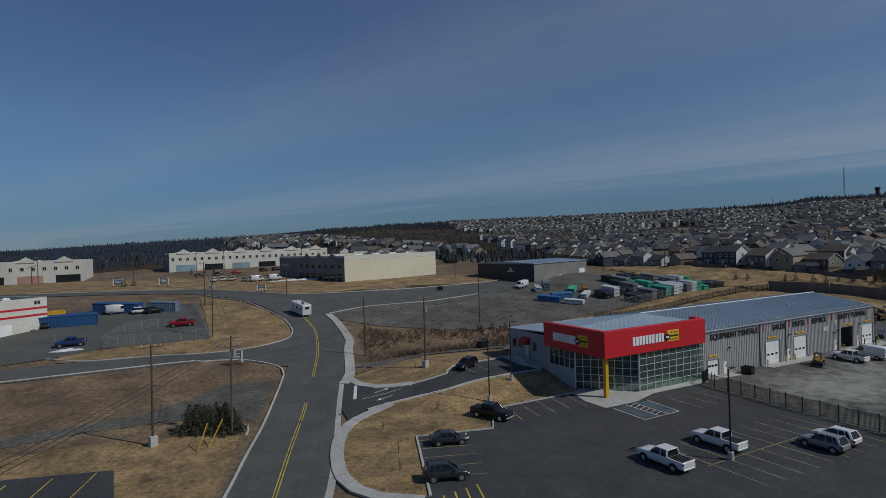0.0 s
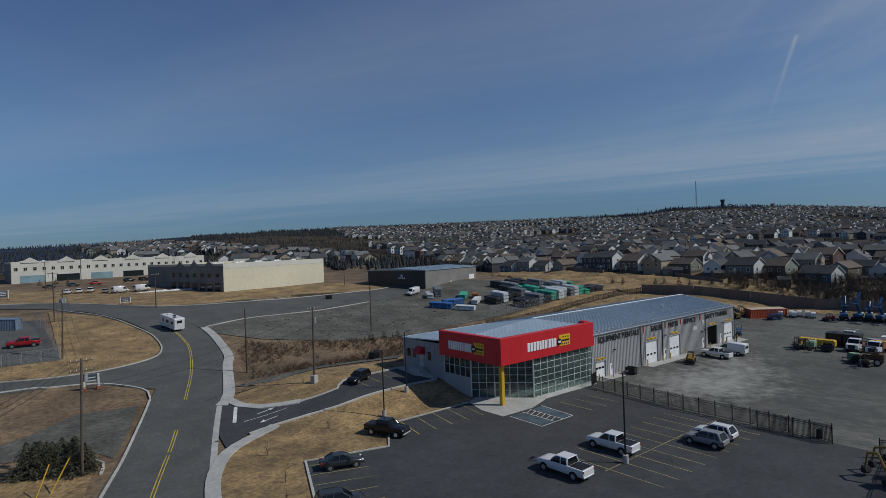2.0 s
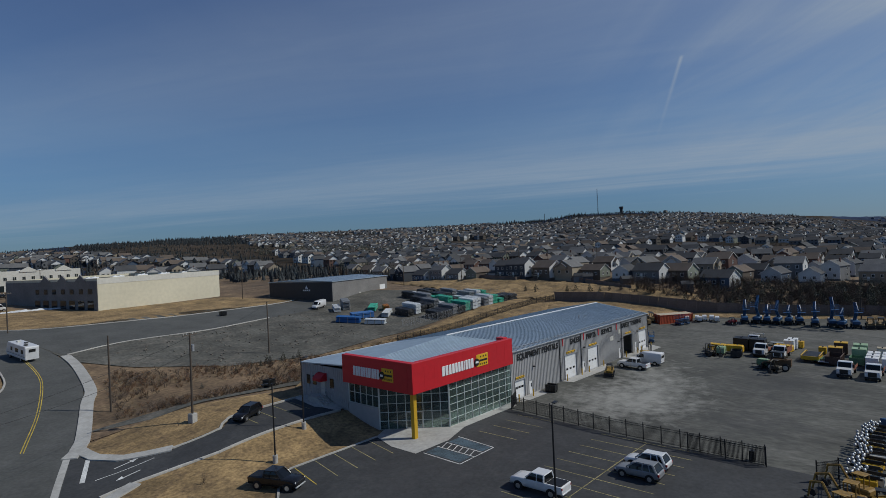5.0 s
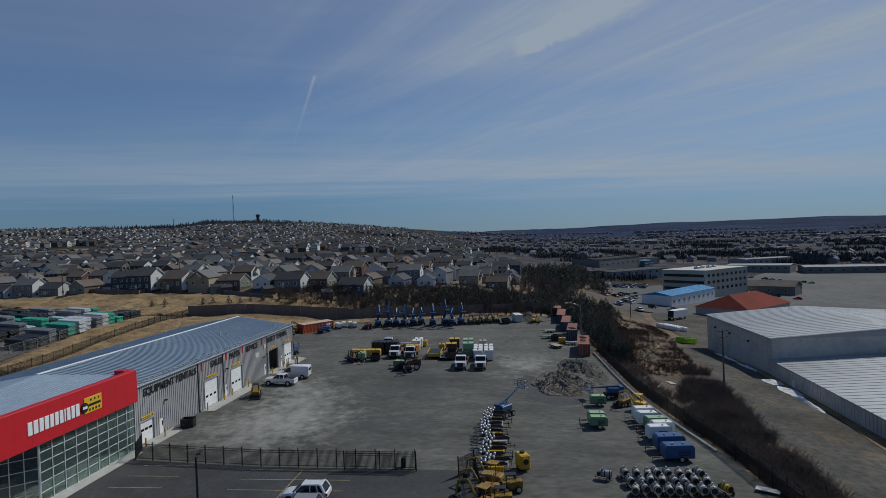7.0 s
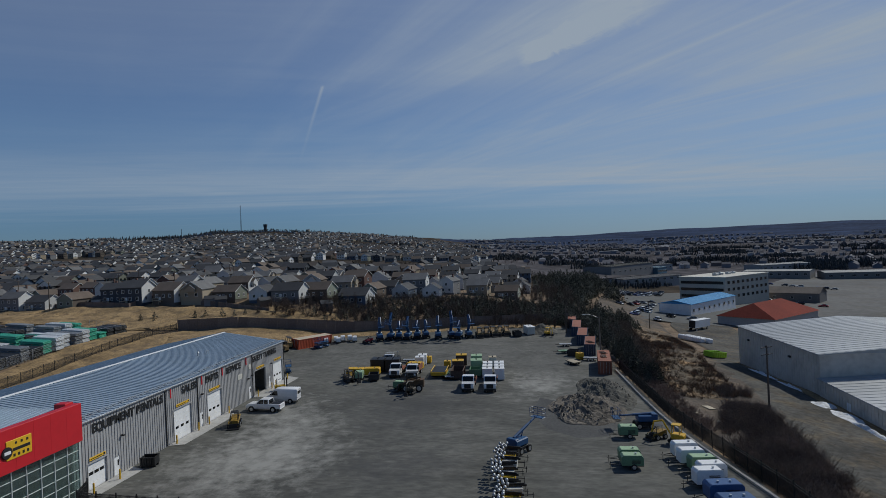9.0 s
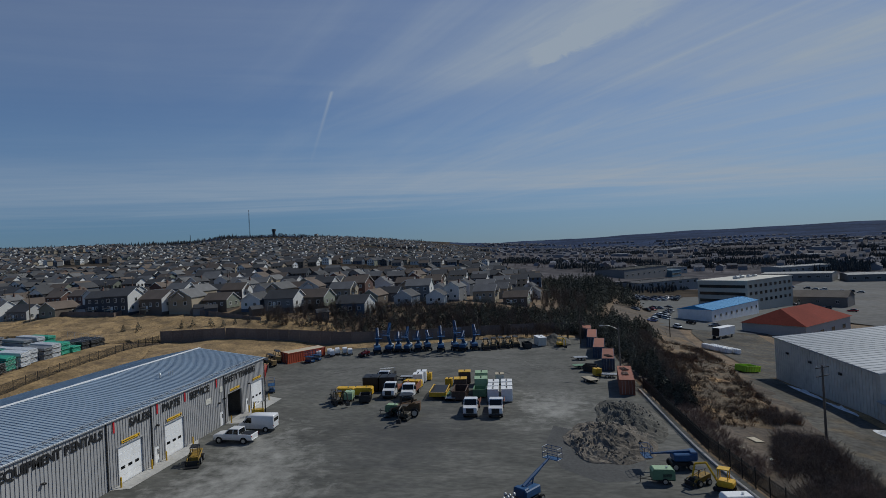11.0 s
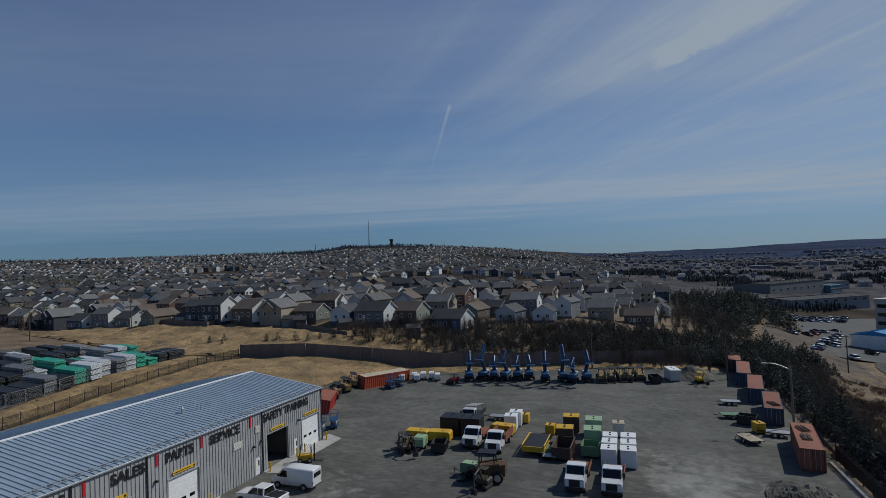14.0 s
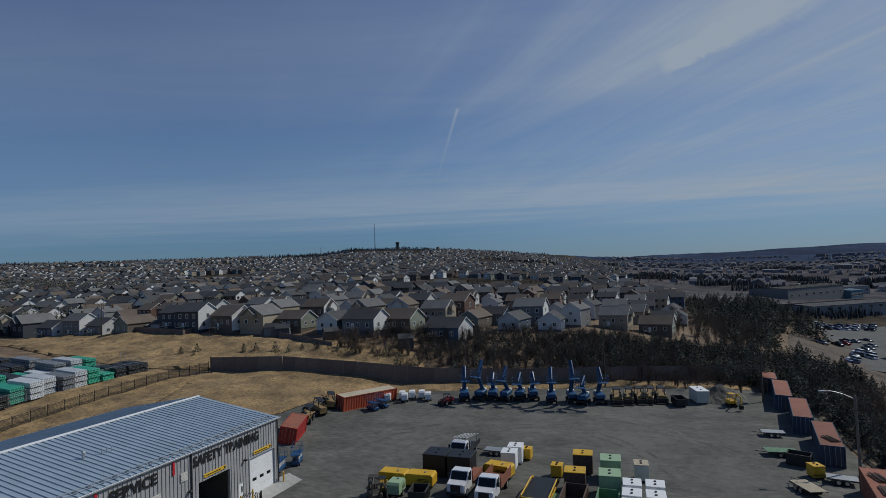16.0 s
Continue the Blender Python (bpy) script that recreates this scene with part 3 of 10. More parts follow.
drape("grass_entrance", [(27, 92), (26.8, 87), (28.5, 83.5), (33.5, 80.3), (39.5, 80.2), (42.5, 83), (55, 84), (56, 88), (42, 93), (34, 93)], GRASS, "dry lawn beside the entrance", "grass", 0.05)
drape("gravel_walk", [(28, 97), (36, 93), (44, 94), (60, 89.5), (62, 92), (44, 97), (36, 97)], GRAVEL, "gravel strip behind the upper lot", "track", 0.03)
drape("grass_island", [(20, 70.5), (16.2, 64), (13.9, 57), (13.4, 52), (13.8, 48), (18.6, 44), (24.6, 59.8), (34, 57), (36.2, 60.5), (40, 64.2), (53, 64), (56, 66), (55.5, 73.4), (48.6, 73.9), (36.2, 73.4), (27.5, 74.6), (23.5, 73.9)], GRASS, "dry straw coloured lawn island and bank", "grass", 0.03, 1.5)
drape("entrance_drive", [(19.5, 71), (23.5, 74.3), (27.5, 75), (36.2, 73.8), (48.6, 74.3), (54, 73.9), (56, 83.7), (54.5, 83.3), (42.5, 82.5), (39.7, 79.7), (33.5, 79.7), (28.5, 83), (26.5, 86), (26, 92), (22, 88)], ASPHALT_NEW, "asphalt entrance drive and upper parking lot", "pavement", 0.055, 1.5)
drape("parking_lot", [(13.8, 46), (18.8, 44.2), (24.7, 60), (34, 57.3), (36.4, 60.7), (40.1, 64.3), (53, 64.3), (56, 66), (56, 61), (78, 59.4), (73, 57), (71.3, 40), (70.8, 17.5), (62, 15), (60, 4), (58, -8), (-8, -8), (2, 36)], ASPHALT_NEW, "dark asphalt parking lot", "pavement", 0.067)
drape("yard", [(73, 57), (78, 59.5), (132, 59.5), (132, 70), (150, 75.5), (164, 74), (174.5, 66), (182, 44), (187.5, 26), (195.5, -3), (184, -7.2), (140, -7), (106, -8), (90, -10), (76, -11.2), (56, -12.5), (58, 4), (60, 16), (70.8, 17.5), (71.3, 40)], YARD, "grey gravel and worn asphalt equipment yard", "pavement", 0.05)
drape("yard_bank", [(130, 85), (132, 70.2), (150, 75.7), (164, 74.2), (174.6, 66.2), (182.2, 44), (187.7, 26), (195, 0), (197, 0), (191, 30), (184, 58), (172, 106), (166, 108)], GRASS, "dry grass bank below the fence", "grass", 0.03, cell=2.0, rough=0.4)
drape("bank_behind", [(56, 88), (66, 89), (128, 89), (166, 106), (168, 120), (128, 117), (80, 111)], GRASS, "dry grass bank behind the shop", "grass", 0.04, cell=2.0, rough=0.5)
drape("slope_south", [(40, -14), (76, -12), (90, -11), (106, -9), (140, -8), (196, -7), (320, -30), (320, -50), (170, -34), (128, -28), (86, -21), (40, -18.5)], mat("brush_floor", (0.085, 0.065, 0.048), 0.97, scale=0.5, vary=0.4, bump=1.0, dirt=(0.15, 0.105, 0.06), dirt_amount=0.4), "brush covered slope below the yard", "scrub", 0.0, cell=2.0, rough=0.4)
drape("gravel_lane_south", [(40, -17.6), (67, -17.7), (80, -18.6), (107, -23), (151.7, -30.1), (170, -33), (180, -39), (250, -46), (300, -60), (260, -70), (200, -62), (164, -46), (163, -38), (140, -36.6), (99, -35), (85, -33), (40, -32)], LANE, "gravel lane beside the warehouse", "track", 0.05)
for pts in ([(27.2, 74.3), (22.7, 71.8), (19.2, 68.9), (16.1, 63.5), (14.1, 57.5), (13.2, 52.7), (13.5, 49.4), (14.7, 46.9), (18, 44)], [(26.3, 92), (26.8, 86.4), (28.6, 83.3), (33.4, 80.1)]):
    strip("pavement", pts, 1.5, CONCRETE, "pale concrete footpath", "pavement", LIFT, rise=0.14, side=0.2)
strip("pavement", [(-11.2, -10), (3.5, 34), (10.4, 49), (14.6, 60.5), (20.3, 77.6), (24.2, 88.6)], 0.75, CONCRETE, "pale concrete gutter strip", "pavement", LIFT, rise=0.02)
strip("pavement", [(24.4, 88.4), (27.2, 93.4), (32.7, 110.8), (35.0, 117), (37.1, 129), (38.2, 138), (38.5, 145.5)], 1.8, CONCRETE, "pale concrete footpath along the bend", "pavement", LIFT, rise=0.14)
for pts in ([(-16, 5), (-5, 36), (1.8, 54.4), (5.3, 64.7), (10, 78), (16.6, 98)], [(16.8, 98.8), (16.9, 104.5), (12, 111.4), (5, 114), (-4, 115.6), (-60, 116)], [(-22, 129), (-15, 124), (-3, 122.2), (5, 120.1), (13.7, 120), (22.2, 123.9), (25.5, 130.3), (26.5, 139), (26.3, 147), (24.1, 159), (20.4, 174), (12, 190)],
            [(36.2, 73.6), (48.6, 74.1), (54.5, 73.8)], [(23.5, 74.1), (27.4, 74.8), (36.2, 73.6)], [(28.6, 83.3), (33.5, 80), (39.6, 80), (42.3, 82.8), (55, 83.7)], [(18.8, 44.2), (24.6, 59.8), (34, 57.1), (36, 60.2), (40, 64.2), (53, 64.2)],
            [(-40, 228), (4, 211.5), (18, 199.2), (37.3, 180.8), (57.4, 176.1), (77.6, 175.1), (99.9, 176.3), (115, 178)], [(39, 146.4), (51.6, 150.8), (70, 151.2), (92, 155.8)], [(6.5, 72.5), (7.2, 76), (5.5, 78.5), (2, 79.5)]):
    sharp = pts[0] == (18.8, 44.2)
    strip("kerb", pts, 0.28, KERB, "pale concrete kerb", "kerb", LIFT, rise=0.13, smooth=not sharp, step=1.5)
for s in (-0.16, 0.16):
    strip("centre_line", [(0.5, 36), (6.2, 52.5), (10.5, 65), (15.0, 77.5), (16.5, 81.8)], 0.12, LINE_Y, "worn yellow centre line", "road marking", LIFT + 0.012, side=s)
    strip("centre_line", [(21.0, 95.0), (26.2, 111), (30.4, 128), (31.5, 138), (31.7, 147)], 0.12, LINE_Y, "worn yellow centre line", "road marking", LIFT + 0.012, side=s)
drape("grass_wall_strip", [(85, -33.2), (99, -35.2), (140, -36.8), (162.5, -37.6), (162.5, -38.5), (126.8, -38.5), (126.4, -41.9), (85, -41.9)], GRASS, "tan grass strip along the warehouse wall", "grass", 0.04)
drape("tan_slope", [(118, -12), (150, -13), (196, -16), (240, -24), (236, -40), (176, -35), (150, -28.6), (128, -25), (116, -20)], mat("rough_slope", (0.108, 0.08, 0.05), 0.97, scale=0.35, vary=0.45, bump=1.0, dirt=(0.25, 0.15, 0.065), dirt_amount=0.48), "tan rough grass slope beside the lane", "grass", 0.015, cell=2.0, rough=0.6)
drape("far_lot", [(262, -38), (330, -44), (374, -52), (398, -84), (404, -130), (420, -150), (340, -150), (300, -110), (252, -72)], ASPHALT, "grey asphalt lots across the valley road", "pavement", 0.1, 20)

drape("far_street", [(258, -134), (300, -112), (345, -124), (460, -166), (660, -300), (610, -370), (420, -262), (330, -196), (270, -160)], mat("worn_pale_asphalt", (0.1, 0.098, 0.093), 0.95, scale=0.1, vary=0.25, dirt=(0.085, 0.075, 0.06), dirt_amount=0.4), "pale worn asphalt street and lots across the valley", "road", 0.12, 20)
drape("damp_apron", [(117, 9.6), (108, 11.2), (100.5, 9.4), (96.6, 5.6), (97.4, 1.6), (101.6, -0.2), (107, -0.4), (112, 3)], mat("damp_gravel", (0.058, 0.058, 0.056), 0.85, scale=0.8, vary=0.25, bump=0.4), "darker damp ground round the heap", "pavement", 0.056)
TRACK = mat("tyre_track", (0.1, 0.099, 0.087), 0.96, scale=1.5, vary=0.4, bump=0.4)
for i, pts in enumerate(([(150, 2), (160, 10), (170, 22), (172, 36)], [(146, 14), (158, 22), (163, 34), (156, 46), (146, 50)], [(152, 56), (160, 48), (170, 40)])):
    for s in (-0.9, 0.9):
        strip("tyre_track", pts, 0.55, TRACK, "faint tyre track on the yard", "track", 0.054, side=s)

# ---- the rental shop ----
def text_mesh(words, size, depth, bold, width=None):
    """Lettering in the built-in font, upright, from the left end of its base line."""
    cu = bpy.data.curves.new("words", "FONT")
    cu.body, cu.size, cu.extrude, cu.offset = words, size, depth, bold
    ob = new("words", cu)
    me = bpy.data.meshes.new_from_object(ob.evaluated_get(bpy.context.evaluated_depsgraph_get()))
    bpy.data.objects.remove(ob)
    xs = [v.co.x for v in me.vertices]
    k = width / (max(xs) - min(xs)) if width else 1
    me.transform(Matrix.Diagonal((k, 1, 1, 1)) @ Matrix.Translation((-min(xs), 0, 0)))
    me.transform(Matrix.Rotation(radians(90), 4, "X"))
    return me


def pane_grid(parent, a, b, z0, z1, cols, rows, skip=()):
    """A glazed curtain wall from plan point a to b: a mullion frame, and every pane a piece."""
    a, b = Vector((*a, 0)), Vector((*b, 0))
    d = (b - a).normalized()
    out = Vector((d.y, -d.x, 0))
    length = (b - a).length
    frame_m = Matrix(((d.x, out.x, 0, a.x), (d.y, out.y, 0, a.y), (0, 0, 1, 0), (0, 0, 0, 1)))
    fr = thing("glazing", "", "")
    fr.parent = parent
    fr.matrix_basis = frame_m
    cw, rh = length / cols, (z1 - z0) / rows
    bm = bmesh.new()
    for i in range(cols + 1):
        t = 0.09 if i in (0, cols) else 0.04
        box(bm, (i * cw - t, -0.07, z0), (i * cw + t, 0.09, z1))
    for j in range(rows + 1):
        for i in range(cols):
            box(bm, (i * cw + 0.042, -0.05, z0 + j * rh - 0.03), ((i + 1) * cw - 0.042, 0.07, z0 + j * rh + 0.03))
    part("mullions", bm, MULLION, fr, "pale grey green aluminium mullions")
    bm = bmesh.new()
    box(bm, (0.03, -0.012, 0.03), (cw - 0.03, 0.012, rh - 0.03))
    me = mesh_of("pane", bm, SHOP_GLASS)
    for i in range(cols):
        for j in range(rows):
            if (i, j) in skip:
                continue
            p = new("pane", me)
            p.parent = fr
            p.location = (i * cw, 0, z0 + j * rh)
            p.rotation_euler = (radians(random.uniform(-0.35, 0.35)), 0, radians(random.uniform(-0.35, 0.35)))
            p.visible_shadow = False
    return fr


def overhead_door(parent, x0, x1, top, y, windows=True):
    """A white sectional door with a row of small windows."""
    bm = bmesh.new()
    k = 5 if top > 3 else 4
    for i in range(k):
        box(bm, (x0 + 0.02, y + 0.12, i * top / k + 0.008), (x1 - 0.02, y + 0.19, (i + 1) * top / k - 0.008), 0.012)
    door = part("overhead_door", bm, WHITE, parent, "white sectional overhead door")
    bm = bmesh.new()
    box(bm, (x0 - 0.08, y - 0.09, 0), (x0 + 0.02, y + 0.1, top + 0.1))
    box(bm, (x1 - 0.02, y - 0.09, 0), (x1 + 0.08, y + 0.1, top + 0.1))
    box(bm, (x0 + 0.02, y - 0.09, top), (x1 - 0.02, y + 0.1, top + 0.1))
    part("door_frame", bm, GREY_CLAD, door)
    if windows:
        h = 1.75 if top > 3 else 1.75
        for i in range(3):
            cx = x0 + (x1 - x0) * (0.22 + 0.28 * i)
            bm = bmesh.new()
            box(bm, (cx - 0.34, y + 0.105, h - 0.17), (cx + 0.34, y + 0.128, h + 0.17), 0.01)
            part("window", bm, CAR_GLASS, door, "small dark window")
    return door


def build_shop():
    shop = thing("rental_shop", "grey metal clad equipment rental shop with red sign band", "building")
    y, top = 59.55, 7.6
    openings = [(77.9, 80.8, 2.9), (82.0, 82.95, 2.15), (93.5, 97.75, 4.3), (99.95, 100.85, 2.15), (101.95, 106.15, 4.3), (115.35, 116.25, 2.15), (117.65, 122.1, 4.3), (123.4, 124.2, 2.15), (125.15, 129.6, 4.3)]
    bm = bmesh.new()
    x = 76.0
    for a, b, h in openings:
        box(bm, (x, y, -0.6), (a, y + 0.3, top))
        box(bm, (a, y, h), (b, y + 0.3, top))
        x = b
    box(bm, (x, y, -0.6), (130.4, y + 0.3, top))
    # gable end, back wall and west wall
    for a, b in (((130.4, y), (130.4, 84.5)),):
        v = [bm.verts.new(c) for c in ((130.4, y + 0.3, -0.6), (130.4, 84.5, -0.6), (130.4, 84.5, top), (130.4, 72, 9.68), (130.4, y + 0.3, top))]
        w = [bm.verts.new((130.1, *c.co[1:])) for c in v]
        bm.faces.new(v)
        bm.faces.new(w[::-1])
        for i in range(5):
            bm.faces.new((v[i], w[i], w[(i + 1) % 5], v[(i + 1) % 5]))
    box(bm, (56.2, 84.2, -0.6), (130.1, 84.5, top))
    box(bm, (55.4, 72.6, -0.6), (55.7, 84.5, top))
    part("wall", bm, GREY_CLAD, shop, "grey ribbed metal cladding")
    bm = bmesh.new()
    def rib_bottom(px):
        for a, b, h in openings:
            if a - 0.12 < px < b + 0.12:
                return h + 0.12
        return 0.0
    px = 76.35
    while px < 130.3:
        z0 = rib_bottom(px)
        box(bm, (px - 0.035, y - 0.06, z0), (px + 0.035, y - 0.001, top - 0.03))
        px += 0.455
    py = 60.2
    while py < 84.3:
        box(bm, (130.401, py - 0.035, 0), (130.45, py + 0.035, top - 0.1))
        py += 0.455
    py = 73.0
    while py < 84.3:
        box(bm, (55.35, py - 0.035, 1.5), (55.399, py + 0.035, top - 0.05))
        py += 0.455
    tagged(part("cladding_ribs", bm, GREY_CLAD, shop), kind="stuff")
    # roof: a long gable, and west of it a plane falling west over the showroom
    e0, e1, xg, zr = 59.42, 84.75, 76.0, 9.75
    z0 = top + 0.1
    zw, zf = 8.35, 9.6
    roof = None
    slabs = ([(xg, e0, z0), (130.6, e0, z0), (130.6, 72, zr), (xg, 72, zr)], [(xg, 72, zr), (130.6, 72, zr), (130.6, e1, z0), (xg, e1, z0)],
             [(55.25, e0, zw), (xg, e0, zf), (xg, 72, zr), (55.25, 72, zw)], [(55.25, 72, zw), (xg, 72, zr), (xg, e1, z0), (55.25, e1, z0)])
    for q in slabs:
        bm = bmesh.new()
        hi = [bm.verts.new(c) for c in q]
        lo = [bm.verts.new((c[0], c[1], c[2] - 0.18)) for c in q]
        bm.faces.new(hi)
        bm.faces.new(lo[::-1])
        for i in range(4):
            bm.faces.new((lo[i], lo[(i + 1) % 4], hi[(i + 1) % 4], hi[i]))
        slab = part("roof" if roof is None else "roof_slope", bm, ROOF_BLUE, roof or shop, "blue grey standing seam metal roof")
        roof = roof or slab
    bm = bmesh.new()
    v = [bm.verts.new(c) for c in ((xg + 0.01, e0, z0 - 0.1), (xg + 0.01, 72, zr - 0.1), (xg + 0.01, 72, zr), (xg + 0.01, e0, zf))]
    w = [bm.verts.new((xg - 0.25, c.co.y, c.co.z - 0.02)) for c in v]
    bm.faces.new(v)
    bm.faces.new(w[::-1])
    for i in range(4):
        bm.faces.new((v[i], w[i], w[(i + 1) % 4], v[(i + 1) % 4]))
    part("gable_step", bm, GREY_CLAD, roof, "grey clad step between the two roofs")
    bm = bmesh.new()
    px = xg + 0.3
    slope = (zr - z0) / (72 - e0)
    while px < 130.5:
        for ys, yd in ((e0, 1), (e1, -1)):
            v = box(bm, (px - 0.03, 0, 0), (px + 0.03, 1, 0.08))
            for q in v:
                q.co.y = ys + yd * 12.6 * q.co.y
                q.co.z = z0 + slope * abs(q.co.y - ys) + q.co.z
        px += 0.61
    py = e0 + 0.4
    while py < 71.8:
        v = box(bm, (0, py - 0.03, 0), (1, py + 0.03, 0.07))
        zt = zf + (zr - zf) * (py - e0) / (72 - e0)
        for q in v:
            k = q.co.x
            q.co.x = 55.3 + 20.65 * k
            q.co.z = zw + (zt - zw) * k + q.co.z
        py += 0.61
    tagged(part("seam", bm, ROOF_BLUE, roof, "raised standing seams"), kind="stuff")
    bm = bmesh.new()
    for s in (-1, 1):
        v = box(bm, (76.0, 72, 9.79), (130.62, 72 + s * 0.3, 9.86))
        for q in v:
            q.co.z -= abs(q.co.y - 72) * 0.17
    part("ridge_cap", bm, WHITE, roof, "pale metal ridge cap")
    bm = bmesh.new()
    box(bm, (76.2, 59.27, top - 0.05), (130.7, 59.42, top + 0.12), 0.02)
    box(bm, (56, 84.76, top - 0.09), (130.7, 84.95, top + 0.12), 0.02)
    part("gutter", bm, GALV, roof, "pale metal eaves gutter")
    bm = bmesh.new()
    for yy in (60.0, 60.45):
        rod(bm, (77, yy, z0 + slope * (yy - e0) + 0.14), (130.2, yy, z0 + slope * (yy - e0) + 0.14), 0.03, n=6)
    px = 77.2
    while px < 130.2:
        box(bm, (px - 0.03, 59.95, z0 + slope * 0.65 + 0.05), (px + 0.03, 60.5, z0 + slope * 1.15 + 0.1))
        px += 1.22
    part("snow_guard", bm, GALV, roof, "pipe snow guard along the eaves")
    for px, py, pr, ph in ((110, 65.5, 0.14, 9.3), (111.6, 65.2, 0.05, 9.2), (112.1, 65.2, 0.05, 9.2), (112.6, 65.2, 0.05, 9.15)):
        bm = bmesh.new()
        rod(bm, (px, py, 8.5), (px, py, ph), pr)
        rod(bm, (px, py, ph - 0.02), (px, py, ph + pr), pr * 1.5, pr * 0.6)
        part("roof_vent", bm, GALV, roof, "small grey roof vent")
    # doors
    for (a, b, h) in openings:
        if h > 2.5 and not 117 < a < 118:
            overhead_door(shop, a, b, h, y)
        elif h < 2.5:
            bm = bmesh.new()
            box(bm, (a + 0.03, y + 0.06, 0.03), (b - 0.03, y + 0.12, h - 0.02), 0.01)
            door = part("door", bm, WHITE, shop, "white steel door")
            bm = bmesh.new()
            box(bm, (b - 0.36, y + 0.035, 1.1), (b - 0.16, y + 0.065, 1.75), 0.008)
            part("door_window", bm, CAR_GLASS, door)
    # dark bay behind the open door
    bm = bmesh.new()
    for a, b in (((117, y + 8, -0.1), (124, y + 8.2, 6)), ((116.8, y + 0.31, -0.1), (117, y + 8.2, 6)), ((124, y + 0.31, -0.1), (124.2, y + 8.2, 6)), ((116.8, y + 0.31, 6), (124.2, y + 8.2, 6.2)), ((117, y + 0.31, -0.15), (124, y + 8, 0.0))):
        box(bm, a, b)
    part("bay_lining", bm, mat("bay_interior", (0.18, 0.17, 0.15), 0.9), shop, "unlit workshop bay")
    # pilaster lines, red strips, vents, small lamps
    for px in (91.8, 99.45, 116.7, 130.2):
        bm = bmesh.new()
        box(bm, (px - 0.09, y - 0.13, 0.1), (px + 0.09, y - 0.061, top - 0.05), 0.015)
        part("downpipe", bm, BLACK, shop, "dark downpipe")
    for px in (92.95, 100.6, 106.5, 114.5):
        bm = bmesh.new()
        box(bm, (px - 0.13, y - 0.12, 6.15), (px + 0.13, y - 0.061, 7.4), 0.01)
        part("wall_strip", bm, RED_DARK, shop, "short red wall strip")
    for px, pz in ((112.2, 4.65), (115.75, 5.6)):
        bm = bmesh.new()
        w = 0.75 if px < 113 else 0.42
        box(bm, (px - w, y - 0.1, pz - 0.42), (px + w, y - 0.061, pz + 0.42))
        for i in range(6):
            box(bm, (px - w + 0.05, y - 0.13, pz - 0.36 + i * 0.13), (px + w - 0.05, y - 0.1, pz - 0.30 + i * 0.13))
        part("louvre", bm, OFFWHITE, shop, "pale louvred wall vent")
    for px, pz in ((83.3, 4.3), (100.4, 4.7), (114.9, 3.6), (116.35, 3.9), (124.3, 4.4)):
        bm = bmesh.new()
        box(bm, (px - 0.16, y - 0.42, pz), (px + 0.16, y - 0.06, pz + 0.2), 0.03)
        part("wall_lamp", bm, BLACK, shop, "dark wall lamp")
    # lettering
    for words, a, b in (("EQUIPMENT RENTALS", 78.7, 91.3), ("SALES", 95.5, 99.2), ("PARTS", 101.7, 105.4), ("SERVICE", 107.7, 112.6), ("SAFETY TRAINING", 116.95, 126.8)):
        me = text_mesh(words, 1.34, 0.022, 0.05, b - a)
        me.materials.append(SIGN_BLACK)
        ob = new("lettering", me)
        ob.parent = shop
        ob.location = (a, y - 0.085, 6.12)
        tagged(ob, "black block lettering on the wall")
    for a, b, h in openings:
        if h > 2.5:
            bm = bmesh.new()
            c, hw = (a + b) / 2, min(1.55, (b - a) * 0.42)
            box(bm, (c - hw, y - 0.12, h + 0.3), (c + hw, y - 0.061, h + 0.64), 0.01)
            board = part("door_sign", bm, SIGN_YELLOW, shop, "yellow sign board over the door")
            bm = bmesh.new()
            box(bm, (c - hw + 0.15, y - 0.135, h + 0.43), (c + hw * 0.5, y - 0.121, h + 0.51))
            box(bm, (c + hw - 0.36, y - 0.135, h + 0.37), (c + hw - 0.12, y - 0.121, h + 0.57))
            part("sign_bar", bm, SIGN_BLACK, board)
    # red sign band round the corner, with a raised end
    bm = bmesh.new()
    box(bm, (54.3, 58.4, 6.2), (76.1, 59.3, 10.14), 0.03)
    box(bm, (54.3, 59.301, 6.2), (55.2, 72.6, 10.14), 0.03)
    box(bm, (75.0, 59.301, 7.9), (76.1, 60.6, 10.3), 0.03)
    band = part("sign_band", bm, RED, shop, "bright red metal sign band")
    bm = bmesh.new()
    box(bm, (55.3, 59.3, 6.05), (62.2, 72.4, 6.19))
    box(bm, (62.2, 59.3, 6.05), (76, 59.9, 6.19))
    part("soffit", bm, OFFWHITE, band, "pale soffit under the sign band")
    bm = bmesh.new()
    for i in range(10):
        px = 56.5 + i * 1.95
        box(bm, (px - 0.006, 58.393, 6.22), (px + 0.006, 58.4, 10.12))
    part("panel_joint", bm, RED_DARK, band)
    def marks(m):
        """Name drawn as plain upright blocks, a yellow board, a black disc and bars."""
        x = 0.0
        for w in (0.56, 0.58, 0.54, 0.54, 0.5, 0.5, 0.5, 0.22, 0.5, 0.5, 0.56):
            bm = bmesh.new()
            box(bm, (x, -0.07, 0), (x + w, 0, 1.32), 0.03, m)
            part("sign_block", bm, SIGN_WHITE, band, "white raised sign block")
            x += w + 0.115
        bm = bmesh.new()
        box(bm, (7.3, -0.06, -0.12), (10.0, 0, 1.62), 0.04, m)
